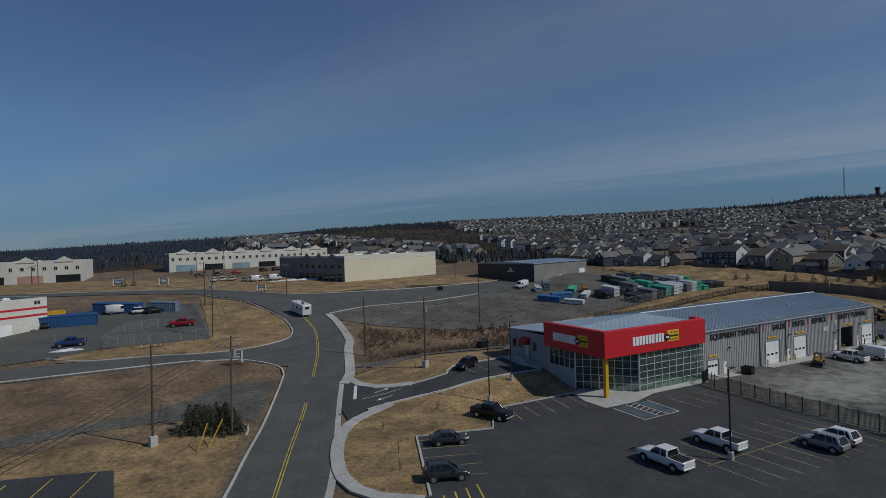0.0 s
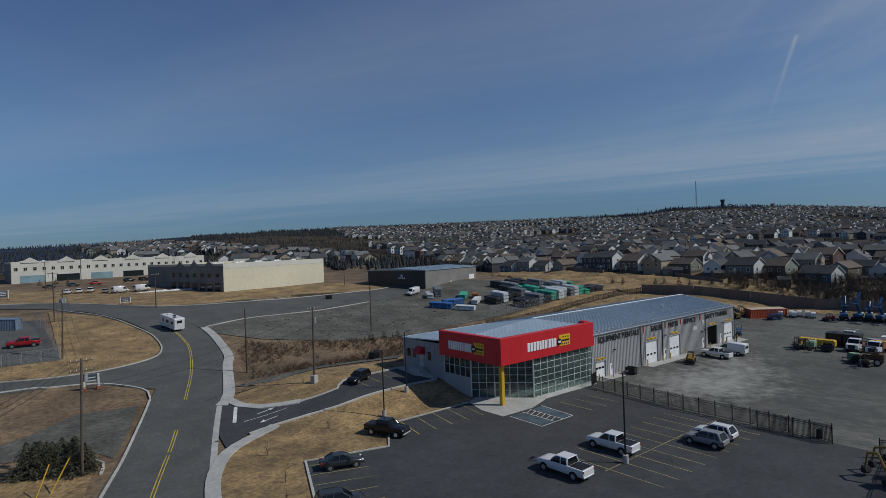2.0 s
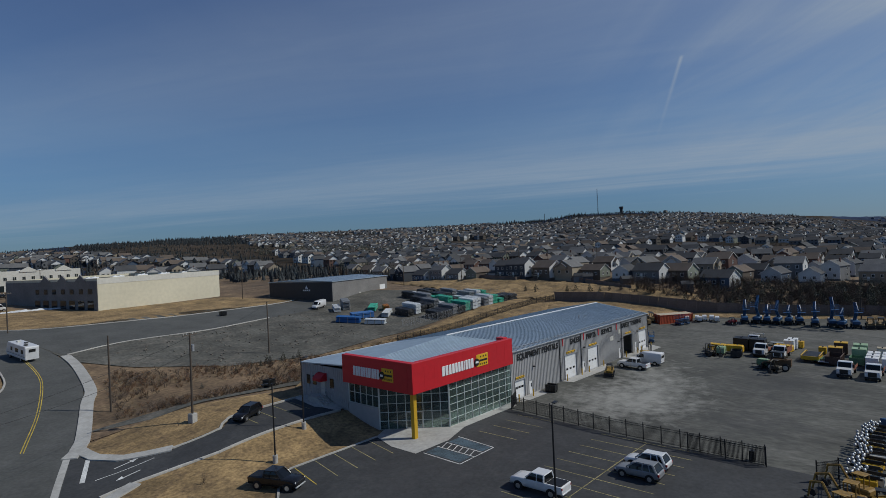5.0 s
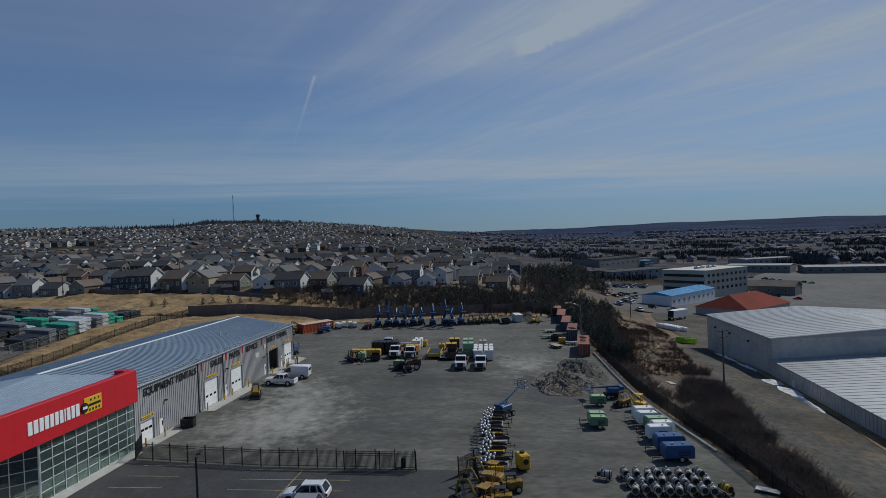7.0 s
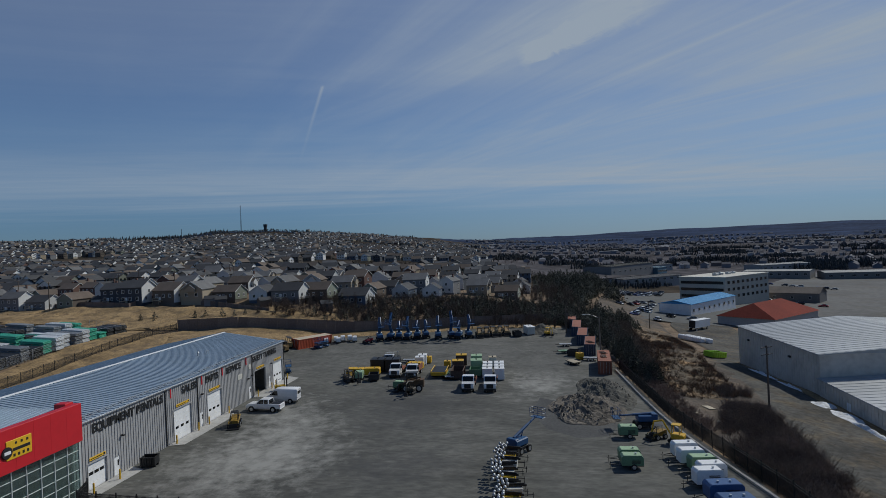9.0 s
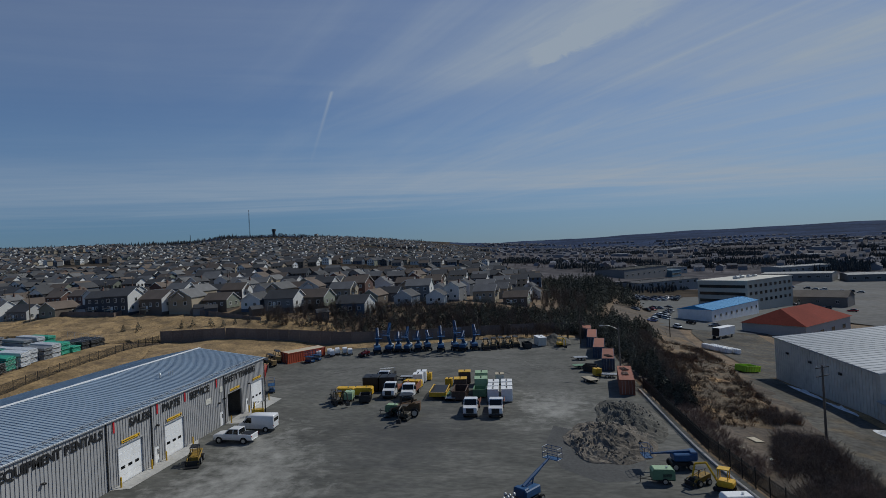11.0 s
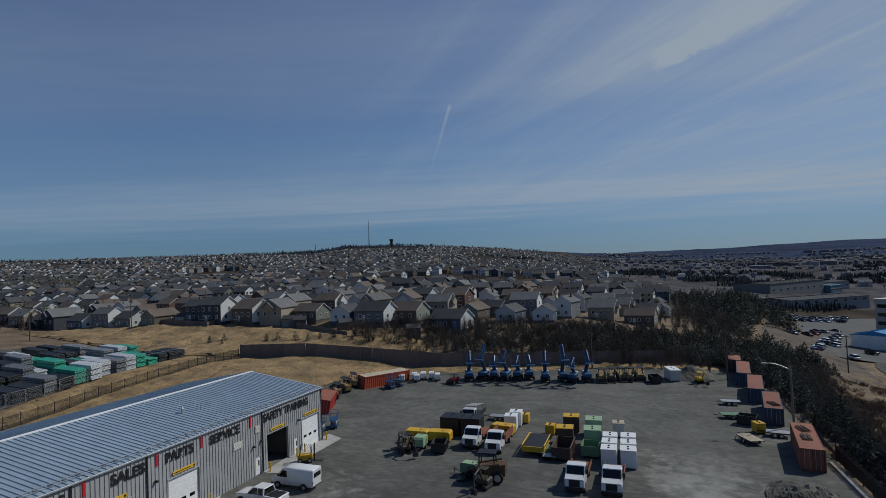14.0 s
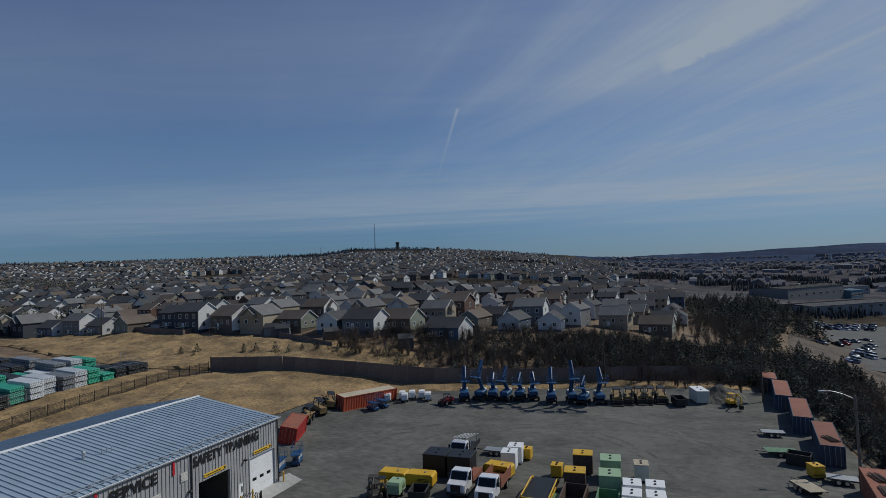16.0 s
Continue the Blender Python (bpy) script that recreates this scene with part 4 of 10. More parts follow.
        board = part("sign_board", bm, SIGN_YELLOW, band, "yellow raised sign board")
        bm = bmesh.new()
        rod(bm, m @ Vector((7.35, -0.13, 0.62)), m @ Vector((7.35, -0.02, 0.62)), 0.52, n=20)
        part("sign_disc", bm, SIGN_BLACK, board, "black sign disc")
        bm = bmesh.new()
        box(bm, (7.03, -0.15, 0.48), (7.67, -0.131, 0.76), 0, m)
        part("sign_bar", bm, SIGN_WHITE, board)
        bm = bmesh.new()
        box(bm, (7.95, -0.085, 0.58), (9.8, -0.061, 0.86), 0.02, m)
        for i in range(3):
            box(bm, (8.2 + i * 0.6, -0.085, 1.16), (8.4 + i * 0.6, -0.061, 1.38), 0, m)
        for i in range(4):
            box(bm, (8.0 + i * 0.48, -0.085, 0.08), (8.2 + i * 0.48, -0.061, 0.34), 0, m)
        part("sign_bar", bm, SIGN_BLACK, board)
    marks(Matrix.Translation((59.85, 58.4, 7.45)))
    marks(Matrix(((0, 1, 0, 54.3), (-1, 0, 0, 70.1), (0, 0, 1, 7.45), (0, 0, 0, 1))) @ Matrix.Diagonal((0.82, 1, 1, 1)))
    # glazing
    pane_grid(shop, (61.6, 58.95), (76.15, 58.95), 0.2, 6.2, 9, 6)
    g = pane_grid(shop, (55.3, 66.1), (61.6, 58.95), 0.2, 6.05, 8, 5, skip={(3, 0), (4, 0), (3, 1), (4, 1)})
    pane_grid(shop, (55.3, 72.5), (55.3, 66.1), 3.2, 6.2, 5, 2)
    d = Vector((6.3, -7.15, 0)).normalized()
    base = Matrix(((d.x, d.y, 0, 55.3), (d.y, -d.x, 0, 66.1), (0, 0, 1, 0), (0, 0, 0, 1)))
    base = Matrix(((d.x, d.y, 0, 55.3), (d.y, -d.x, 0, 66.1), (0, 0, 1, 0), (0, 0, 0, 1)))
    for k in range(2):
        bm = bmesh.new()
        x0 = 3.62 + k * 1.14
        for a, b in (((x0, -0.04, 0.2), (x0 + 0.1, 0.04, 2.5)), ((x0 + 1.0, -0.04, 0.2), (x0 + 1.1, 0.04, 2.5)), ((x0, -0.04, 2.4), (x0 + 1.1, 0.04, 2.5)), ((x0, -0.04, 0.2), (x0 + 1.1, 0.04, 0.42))):
            box(bm, a, b, 0, base)
        dr = part("entrance_door", bm, OFFWHITE, shop, "glazed entrance door with pale frame")
        bm = bmesh.new()
        box(bm, (x0 + 0.1, -0.01, 0.42), (x0 + 1.0, 0.01, 2.4), 0, base)
        part("pane", bm, SHOP_GLASS, dr).visible_shadow = False
    bm = bmesh.new()
    box(bm, (55.2, 66.2, -0.4), (55.5, 72.6, 3.15))
    part("plinth", bm, GREY_CLAD, shop, "pale rendered plinth under the west glazing")
    bm = bmesh.new()
    box(bm, (55.15, 59.25, 0.05), (55.75, 59.85, 6.2), 0.02)
    part("column", bm, MUSTARD, shop, "square yellow corner column")
    # the sales floor behind the glass
    bm = bmesh.new()
    box(bm, (55.6, 59.2, 0.02), (76, 71, 0.19))
    part("shop_floor", bm, CONCRETE, shop, "pale polished shop floor")
    bm = bmesh.new()
    box(bm, (56, 71, 0), (76, 71.2, 6.0))
    box(bm, (75.8, 59.95, 0), (75.99, 71, 6.0))
    box(bm, (55.6, 66.4, 5.9), (76, 71, 6.04))
    part("inner_wall", bm, mat("shop_inner_wall", (0.3, 0.3, 0.29), 0.9), shop, "grey inner wall")
    # west entrance on the upper level
    bm = bmesh.new()
    for a, b in (((55.3, 76.2, 4.5), (55.38, 77.1, 5.9)), ((55.3, 80.6, 4.5), (55.38, 81.5, 5.9)), ((55.3, 82.2, 4.5), (55.38, 83.1, 5.9))):
        box(bm, a, b, 0.01)
    part("window", bm, CAR_GLASS, shop, "dark office window")
    bm = bmesh.new()
    profile(bm, [(0, 5.4), (-1.2, 5.5), (-1.2, 5.9), (-0.5, 6.5), (0, 6.6)], 77.9, 79.9)
    bmesh.ops.transform(bm, matrix=Matrix.Translation((55.36, 0, 0)), verts=bm.verts)
    part("awning", bm, RED_DARK, shop, "red awning over the upper entrance")
    bm = bmesh.new()
    box(bm, (55.28, 78.3, 3.2), (55.39, 79.4, 5.3), 0.01)
    part("door", bm, OFFWHITE, shop, "pale upper entrance door")
    return shop


build_shop()


def build_steps(x, y, z):
    """Concrete steps with steel handrails to the upper door."""
    st = thing("entrance_steps", "concrete steps with steel handrails beside the shop", "steps", m=Matrix.Translation((x, y, z)))
    for i in range(5):
        bm = bmesh.new()
        box(bm, (-0.1, -0.32 * (i + 1) - 1.1, -0.4), (1.55, -0.32 * i - 1.1, 0.85 - 0.17 * i), 0.01)
        part("step", bm, CONCRETE, st)
    bm = bmesh.new()
    box(bm, (-0.1, -1.1, -0.4), (1.55, 1.3, 1.0), 0.01)
    part("landing", bm, CONCRETE, st)
    for dx in (-0.05, 1.45):
        bm = bmesh.new()
        rod(bm, (dx, -2.6, 1.05), (dx, -1.1, 1.95), 0.03)
        rod(bm, (dx, -1.1, 1.95), (dx, 1.2, 1.95), 0.03)
        for yy, zz in ((-2.6, 0.2), (-1.1, 1.0), (0, 1.0), (1.2, 1.0)):
            rod(bm, (dx, yy, zz), (dx, yy, zz + 0.95), 0.025)
        part("handrail", bm, GALV, st, "steel handrail")
    return st


build_steps(53.7, 79.2, height(53.7, 79))
drape("front_slab", [(51.6, 59.9), (51.6, 55.6), (57.4, 55.5), (62.5, 57.2), (75.4, 57.5), (76.6, 59.4), (61.6, 59.3), (56, 65.8), (53, 64.3)], CONCRETE, "pale concrete walk before the shop front", "pavement", 0.11, 2.0)
drape("west_slab", [(54, 74), (55.35, 74), (55.35, 84), (53.2, 84), (52.6, 77.5)], CONCRETE, "concrete landing beside the upper lot", "pavement", 0.1, 2.0)
for pts in ([(77, 59.5), (77.2, 57.6), (84, 57.4), (85, 59.5)], [(92, 59.5), (92.6, 57.5), (105.5, 57.2), (109.3, 59.5)], [(116.4, 59.5), (116.8, 57.2), (131.5, 57.0), (133, 60), (130.5, 60.5)]):
    drape("door_apron", pts, CONCRETE, "pale concrete apron before the doors", "pavement", 0.09, 2.0)


def bollard(x, y):
    bm = bmesh.new()
    rod(bm, (0, 0, 0), (0, 0, 1.1), 0.1, n=10)
    ball(bm, (0, 0, 1.1), 0.1)
    return single("bollard", bm, YELLOW, "yellow steel bollard before the doors", "bollard", "bollards at the doors", m=site(x, y, 0, 0.08, False))


for bx, by in ((92.9, 58.8), (98.4, 58.9), (101.2, 58.9), (106.9, 58.8), (117.0, 58.7), (122.7, 58.7), (124.7, 58.8), (130.4, 58.9), (77.3, 58.4), (81.2, 58.3)):
    bollard(bx, by)

# ---- parking lines ----
def line(a, b, material, w=0.11, lift=0.075):
    strip("bay_line", [a, b], w, material, "painted bay line", "road marking", lift, smooth=False) if abs(a[0] - b[0]) + abs(a[1] - b[1]) < 4 else strip("bay_line", [a, b], w, material, "painted bay line", "road marking", lift, step=2.0)


for i in range(10):
    x = 46.6 + 2.65 * i
    if x < 70.5:
        line((x, 29.2), (x, 41.3), LINE_FADED)
line((46.0, 35.3), (70.5, 35.3), LINE_FADED)
for i in range(5):
    line((40.4 + i * 2.75, 63.9), (39.2 + i * 2.75, 58.0), LINE_FADED if i else LINE_Y)
for i in range(4):
    line((62.4 + i * 3.0, 54.6), (62.4 + i * 3.0, 48.6), LINE_FADED)
for i in range(5):
    s = i * 2.75
    line((24.3 - s * 0.34, 58.3 - s * 0.94), (29.9 - s * 0.34, 56.2 - s * 0.94), LINE_FADED)
for i in range(5):
    s = i * 1.3
    line((18.6 + s, 43.6 + s * 0.1), (17.4 + s, 40.6), LINE_Y, 0.16)
for i in range(5):
    line((43.5 + 2.7 * i, 82.4), (43.5 + 2.7 * i, 77.2), LINE_FADED)
for a, b in (((52.4, 55.1), (52.2, 49.2)), ((52.2, 49.2), (58.6, 49.3)), ((58.6, 49.3), (59.2, 55.4)), ((55.0, 55.2), (54.9, 49.3)), ((56.7, 55.3), (56.5, 49.3))):
    line(a, b, LINE_W, 0.14)
for i in range(6):
    line((55.0, 50 + i * 0.9), (56.6, 50.6 + i * 0.9), LINE_W, 0.12)
drape("blue_bay", [(56.8, 49.6), (58.4, 49.6), (59, 55.1), (57, 55.1)], mat("faded_blue_paint", (0.07, 0.11, 0.14), 0.9, scale=2, vary=0.4), "faded blue painted parking bay", "road marking", 0.0715)
drape("blue_bay", [(52.6, 49.6), (54.7, 49.6), (54.8, 55), (52.7, 55)], mat("faded_blue_bay", (0.06, 0.09, 0.11), 0.9, scale=2, vary=0.4), "faded blue painted parking bay", "road marking", 0.0715)
strip("stop_line", [(23.4, 79.6), (25.9, 86.4)], 0.5, LINE_W, "white stop line", "road marking", 0.075)
for (ax, ay), s in (((28.2, 81.0), 1), ((27.6, 77.4), -1)):
    strip("lane_arrow", [(ax - 1.2 * s, ay - 0.25 * s), (ax + 0.8 * s, ay + 0.1 * s)], 0.2, LINE_W, "white lane arrow", "road marking", 0.075)
    drape("lane_arrow", [(ax + 0.7 * s, ay + 0.5), (ax + 1.6 * s, ay + 0.25 * s), (ax + 0.8 * s, ay - 0.35)], LINE_W, "white lane arrow", "road marking", 0.078)
strip("lane_line", [(24.6, 79.2), (31, 79.4)], 0.12, LINE_W, "thin white lane line", "road marking", 0.075)
for i in range(3):
    line((-40 + i * 9, 69.5 - i * 0.4), (-42.5 + i * 9, 60), LINE_Y, 0.15, 0.085)
for i in range(5):
    line((-26 + i * 4.1, 71.5 - i * 0.7), (-28 + i * 4.1, 62), LINE_Y, 0.15, 0.085)


# ---- iron fence ----
def fence_run(a, b, posts, group, h=2.0):
    """A black picket fence: posts and panels of rails and pickets."""
    a, b = Vector((*a, 0)), Vector((*b, 0))
    f = thing("iron_fence", "black iron picket fence round the yard", "fence", group)
    d = (b - a) / posts
    bm = bmesh.new()
    box(bm, (-0.05, -0.05, -0.1), (0.05, 0.05, h + 0.18), 0.008)
    post = mesh_of("post", bm, BLACK)
    bm = bmesh.new()
    L = d.length
    for z in (0.2, h - 0.35, h - 0.12):
        box(bm, (0.06, -0.02, z - 0.02), (L - 0.06, 0.02, z + 0.02))
    n = int(L / 0.125)
    for i in range(1, n):
        x = i * L / n
        box(bm, (x - 0.015, -0.015, 0.1), (x + 0.015, 0.015, h - 0.02))
    panel = mesh_of("fence_panel", bm, BLACK)
    yaw = math.atan2(d.y, d.x)
    for i in range(posts + 1):
        p = a + d * i
        z = height(p.x, p.y) + LIFT
        ob = new("post", post)
        ob.parent, ob.location, ob.rotation_euler = f, (p.x, p.y, z), (0, 0, yaw)
        if i < posts:
            q = a + d * (i + 1)
            z2 = height(q.x, q.y) + LIFT
            ob = new("fence_panel", panel)
            ob.parent, ob.location = f, (p.x, p.y, z)
            ob["kind"] = "stuff"
            ob.rotation_euler = (0, -math.atan2(z2 - z, L), yaw)
    return f


fence_run((76.2, 58.2), (73.3, 57.0), 1, "iron fences")
fence_run((73.3, 57.0), (71.4, 40.5), 7, "iron fences")
fence_run((71.4, 40.5), (71.0, 22.8), 8, "iron fences")
fence_run((70.6, 30.6), (70.4, 22.6), 2, "iron fences")
fence_run((68.9, 17.9), (71.0, 16.4), 1, "iron fences")
fence_run((71.0, 16.4), (58.5, 14.6), 5, "iron fences")
fence_run((58.5, 14.6), (50.0, 13.0), 4, "iron fences")
fence_run((46, -13), (77.2, -11.6), 12, "iron fences")
fence_run((77.2, -11.6), (106.5, -8.2), 11, "iron fences")
fence_run((106.5, -8.2), (139, -7.2), 12, "iron fences")
fence_run((139, -7.2), (141.5, -4.2), 1, "iron fences")
fence_run((98, 108), (130, 107.5), 12, "iron fences")
fence_run((130, 107.5), (170.5, 108), 15, "iron fences")
strip("kerb", [(77, -10.6), (106, -7.3), (138, -6.3)], 0.3, KERB, "pale concrete edge below the fence", "kerb", LIFT, rise=0.2)


def gate_box(x, y):
    bm = bmesh.new()
    box(bm, (-0.3, -0.25, 0), (0.3, 0.25, 1.1), 0.03)
    return single("gate_motor", bm, BLACK, "black gate motor cabinet beside the fence", "cabinet", m=site(x, y, 0))


gate_box(71.6, 24.2)


# ---- lamps and poles ----
def lot_lamp(x, y, arm_yaw, h=9.6, heads=1):
    p = thing("parking_lamp", "tall dark parking lot lamp on a concrete base", "lamp post", "parking lot lamps", m=site(x, y, arm_yaw, LIFT, False))
    bm = bmesh.new()
    rod(bm, (0, 0, -0.4), (0, 0, 0.85), 0.32, 0.3, 16)
    part("base", bm, CONCRETE, p, "pale concrete base")
    bm = bmesh.new()
    rod(bm, (0, 0, 0.85), (0, 0, h), 0.1, 0.075, 10)
    part("pole", bm, BLACK, p)
    for s in range(heads):
        sg = 1 - 2 * s
        bm = bmesh.new()
        rod(bm, (0, 0, h - 0.08), (0.6 * sg, 0, h), 0.035)
        box(bm, (0.45 * sg, -0.2, h - 0.03), (1.25 * sg, 0.2, h + 0.07), 0.03)
        head = part("lamp_head", bm, BLACK, p, "flat dark lamp head")
        bm = bmesh.new()
        box(bm, (0.55 * sg, -0.15, h - 0.05), (1.15 * sg, 0.15, h - 0.03))
        part("lens", bm, LAMP_GREY, head)
    return p


lot_lamp(49.3, 35.1, 10, 9.5)
lot_lamp(39.9, 67.2, 160, 9.3)
lot_lamp(47.2, 72.1, 10, 9.3)


def utility_pole(x, y, h, arms=1, lean=(0, 0), cans=0, base=False, yaw=20.0):
    p = thing("utility_pole", "weathered wooden utility pole with cross arm", "utility pole", "utility poles", m=site(x, y, yaw, -0.05, False) @ pose(0, 0, 0, lean[0], lean[1], 0))
    bm = bmesh.new()
    rod(bm, (0, 0, -0.3), (0, 0, h), 0.17, 0.11, 10)
    part("pole", bm, POLE_WOOD, p)
    if base:
        bm = bmesh.new()
        box(bm, (-0.45, -0.45, 0), (0.45, 0.45, 1.3), 0.04)
        part("base", bm, CONCRETE, p, "pale concrete base block")
    for k in range(arms):
        z = h - 0.35 - 1.1 * k
        bm = bmesh.new()
        box(bm, (-1.25, -0.06, z), (1.25, 0.06, z + 0.12), 0.01)
        arm = part("cross_arm", bm, POLE_WOOD, p)
        for dx in (-1.1, -0.5, 0.5, 1.1):
            bm = bmesh.new()
            rod(bm, (dx, 0, z + 0.12), (dx, 0, z + 0.34), 0.05, 0.03, 6)
            part("insulator", bm, OFFWHITE, arm)
    for k in range(cans):
        a = 2.1 * k
        bm = bmesh.new()
        rod(bm, (0.42 * math.cos(a), 0.42 * math.sin(a), h - 2.6), (0.42 * math.cos(a), 0.42 * math.sin(a), h - 1.7), 0.24, n=12)
        part("transformer", bm, GALV, p, "grey transformer can")
    return p


utility_pole(-4.1, 74.8, 12.5, 1, (0, 1.0), 0, True)
utility_pole(4.9, 73.6, 12.8, 2, (-1, 2.2), 1)
utility_pole(8.4, 133.5, 13.5, 1, (0, 2), 3)
utility_pole(10.1, 171, 12.5, 1)
utility_pole(34.0, 104.0, 11.8, 0)
utility_pole(38.5, 85.8, 12.4, 1, (0, 0.8), 1, True)
utility_pole(70.8, 120.4, 11.5, 0)
utility_pole(34.8, 178.5, 10, 1)
utility_pole(115.0, -25.3, 9.8, 2, yaw=-60)
utility_pole(228.4, -33.4, 10, 1)
for px, py in ((-45, 285), (-10, 292), (14, 255), (60, 262), (105, 195), (30, 300)):
    utility_pole(px, py, 11, 1)
for px, py in ((168, 178), (190, 165), (214, 158), (236, 150), (262, 138), (230, 215), (270, 190), (300, 160)):
    utility_pole(px, py, 10, 1)


def cable(name, a, b, sag, r=0.02):
    cu = bpy.data.curves.new(name, "CURVE")
    cu.dimensions, cu.bevel_depth, cu.bevel_resolution = "3D", r, 1
    sp = cu.splines.new("POLY")
    sp.points.add(14)
    for i in range(15):
        t = i / 14
        q = Vector(a).lerp(Vector(b), t)
        sp.points[i].co = (q.x, q.y, q.z - 4 * sag * t * (1 - t), 1)
    cu.materials.append(BLACK)
    return tagged(new(name, cu), "thin dark overhead cable between poles", "cable", "overhead cables")


def ptop(x, y, h):
    return Vector((x, y, height(x, y) + h))


for dx in (-0.9, 0.0, 0.9):
    cable("overhead_cable", ptop(4.9 + dx, 73.6, 12.4), ptop(8.4 + dx, 133.5, 13.0), 1.2)
    cable("overhead_cable", ptop(8.4 + dx, 133.5, 13.0), ptop(10.1 + dx, 171, 12.1), 0.8)
    cable("overhead_cable", ptop(4.9 + dx, 73.6, 12.4), ptop(-22 + dx, 20, 12), 1.2)
cable("overhead_cable", ptop(4.9, 73.6, 9.5), ptop(38.5, 85.8, 11.8), 1.0)
cable("overhead_cable", ptop(4.9, 73.6, 9.0), ptop(38.5, 85.8, 9.5), 1.0)
cable("overhead_cable", ptop(38.5, 85.8, 11.8), ptop(70.8, 120.4, 11.3), 1.0)


def street_lamp(x, y, yaw, h=9.0):
    p = thing("street_lamp", "tall grey pole with a curved lamp arm beside the containers", "street lamp", m=site(x, y, yaw, 0, False))
    bm = bmesh.new()
    rod(bm, (0, 0, 0), (0, 0, h), 0.17, 0.12, 10)
    part("pole", bm, WOOD, p)
    bm = bmesh.new()
    q = [Vector((3.2 * t, 0, h - 0.5 + 1.0 * math.sin(t * 1.7))) for t in (0, 0.1, 0.25, 0.4, 0.6, 0.8, 1.0)]
    for a, b in zip(q, q[1:]):
        rod(bm, a, b, 0.045, n=6)
    part("arm", bm, GALV, p, "curved galvanised arm")
    bm = bmesh.new()
    box(bm, (3.05, -0.16, h + 0.38), (3.85, 0.16, h + 0.58), 0.06)
    head = part("lamp_head", bm, GALV, p)
    bm = bmesh.new()
    box(bm, (3.2, -0.11, h + 0.35), (3.75, 0.11, h + 0.379))
    part("lens", bm, LAMP_GREY, head)
    return p


street_lamp(151.6, -5.4, 100, 9.4)
utility_pole(187, -1, 9.5, 0)
utility_pole(188, 26, 8.0, 0)


# guy wire guards
for k, (px, py) in enumerate(((0.5, 69.5), (1.8, 70.2))):
    bm = bmesh.new()
    rod(bm, (0, 0, 0), (1.3 + k * 0.5, 0.9, 3.0), 0.06)
    single("guy_guard", bm, YELLOW, "yellow guy wire guard in the grass", "guard", "guy guards", m=site(px, py, 0, 0, False))

# ---- vehicles ----
def paint(name, c, rough=0.3):
    return mat(name, c, rough, 0.1, scale=1.0, vary=0.04, bump=0.0, dirt=tuple(0.7 * v + 0.03 for v in c), dirt_amount=0.15)


P_WHITE = paint("car_white", (0.72, 0.72, 0.72))
P_SILVER = paint("car_silver", (0.25, 0.255, 0.265))
P_BLACK = paint("car_black", (0.012, 0.012, 0.014), 0.2)
P_GREY = paint("car_dark_grey", (0.035, 0.038, 0.042), 0.25)
P_RED = paint("car_red", (0.35, 0.012, 0.018))
P_BLUE = paint("car_blue", (0.02, 0.04, 0.16))
TAIL = mat("tail_lamp", (0.3, 0.01, 0.01), 0.3, scale=4, vary=0.02, bump=0)
HEADLAMP = mat("head_lamp", (0.75, 0.76, 0.78), 0.15, scale=4, vary=0.02, bump=0)


def wheel(parent, x, y, r, w):
    bm = bmesh.new()
    rod(bm, (x, y - w / 2, r), (x, y + w / 2, r), r, n=18)
    t = part("wheel", bm, RUBBER, parent)
    bm = bmesh.new()
    s = 1 if y > 0 else -1
    rod(bm, (x, y + s * (w / 2 - 0.03), r), (x, y + s * (w / 2 + 0.015), r), r * 0.62, n=14)
    part("rim", bm, STEEL, t)
    return t


def loft(bm, rings):
    """A closed hull through rounded cross sections: x, half width, underside, top, corner radius."""
    rows = []
    for x, hw, z0, z1, r in rings:
        side = [(hw - 0.1, z0), (hw - 0.02, z0 + 0.08), (hw, (z0 + z1) / 2), (hw - 0.015, z1 - r), (hw - 0.3 * r, z1 - 0.28 * r), (hw - r, z1)]
        rows.append([bm.verts.new((x, y, z)) for y, z in side] + [bm.verts.new((x, -y, z)) for y, z in side[::-1]])
    n = len(rows[0])
    for a, b in zip(rows, rows[1:]):
        for k in range(n):
            bm.faces.new((a[k], b[k], b[(k + 1) % n], a[(k + 1) % n]))
    bm.faces.new(rows[0])
    bm.faces.new(rows[-1][::-1])
    bmesh.ops.recalc_face_normals(bm, faces=bm.faces[:])
    for f in bm.faces:
        f.smooth = len(f.verts) == 4


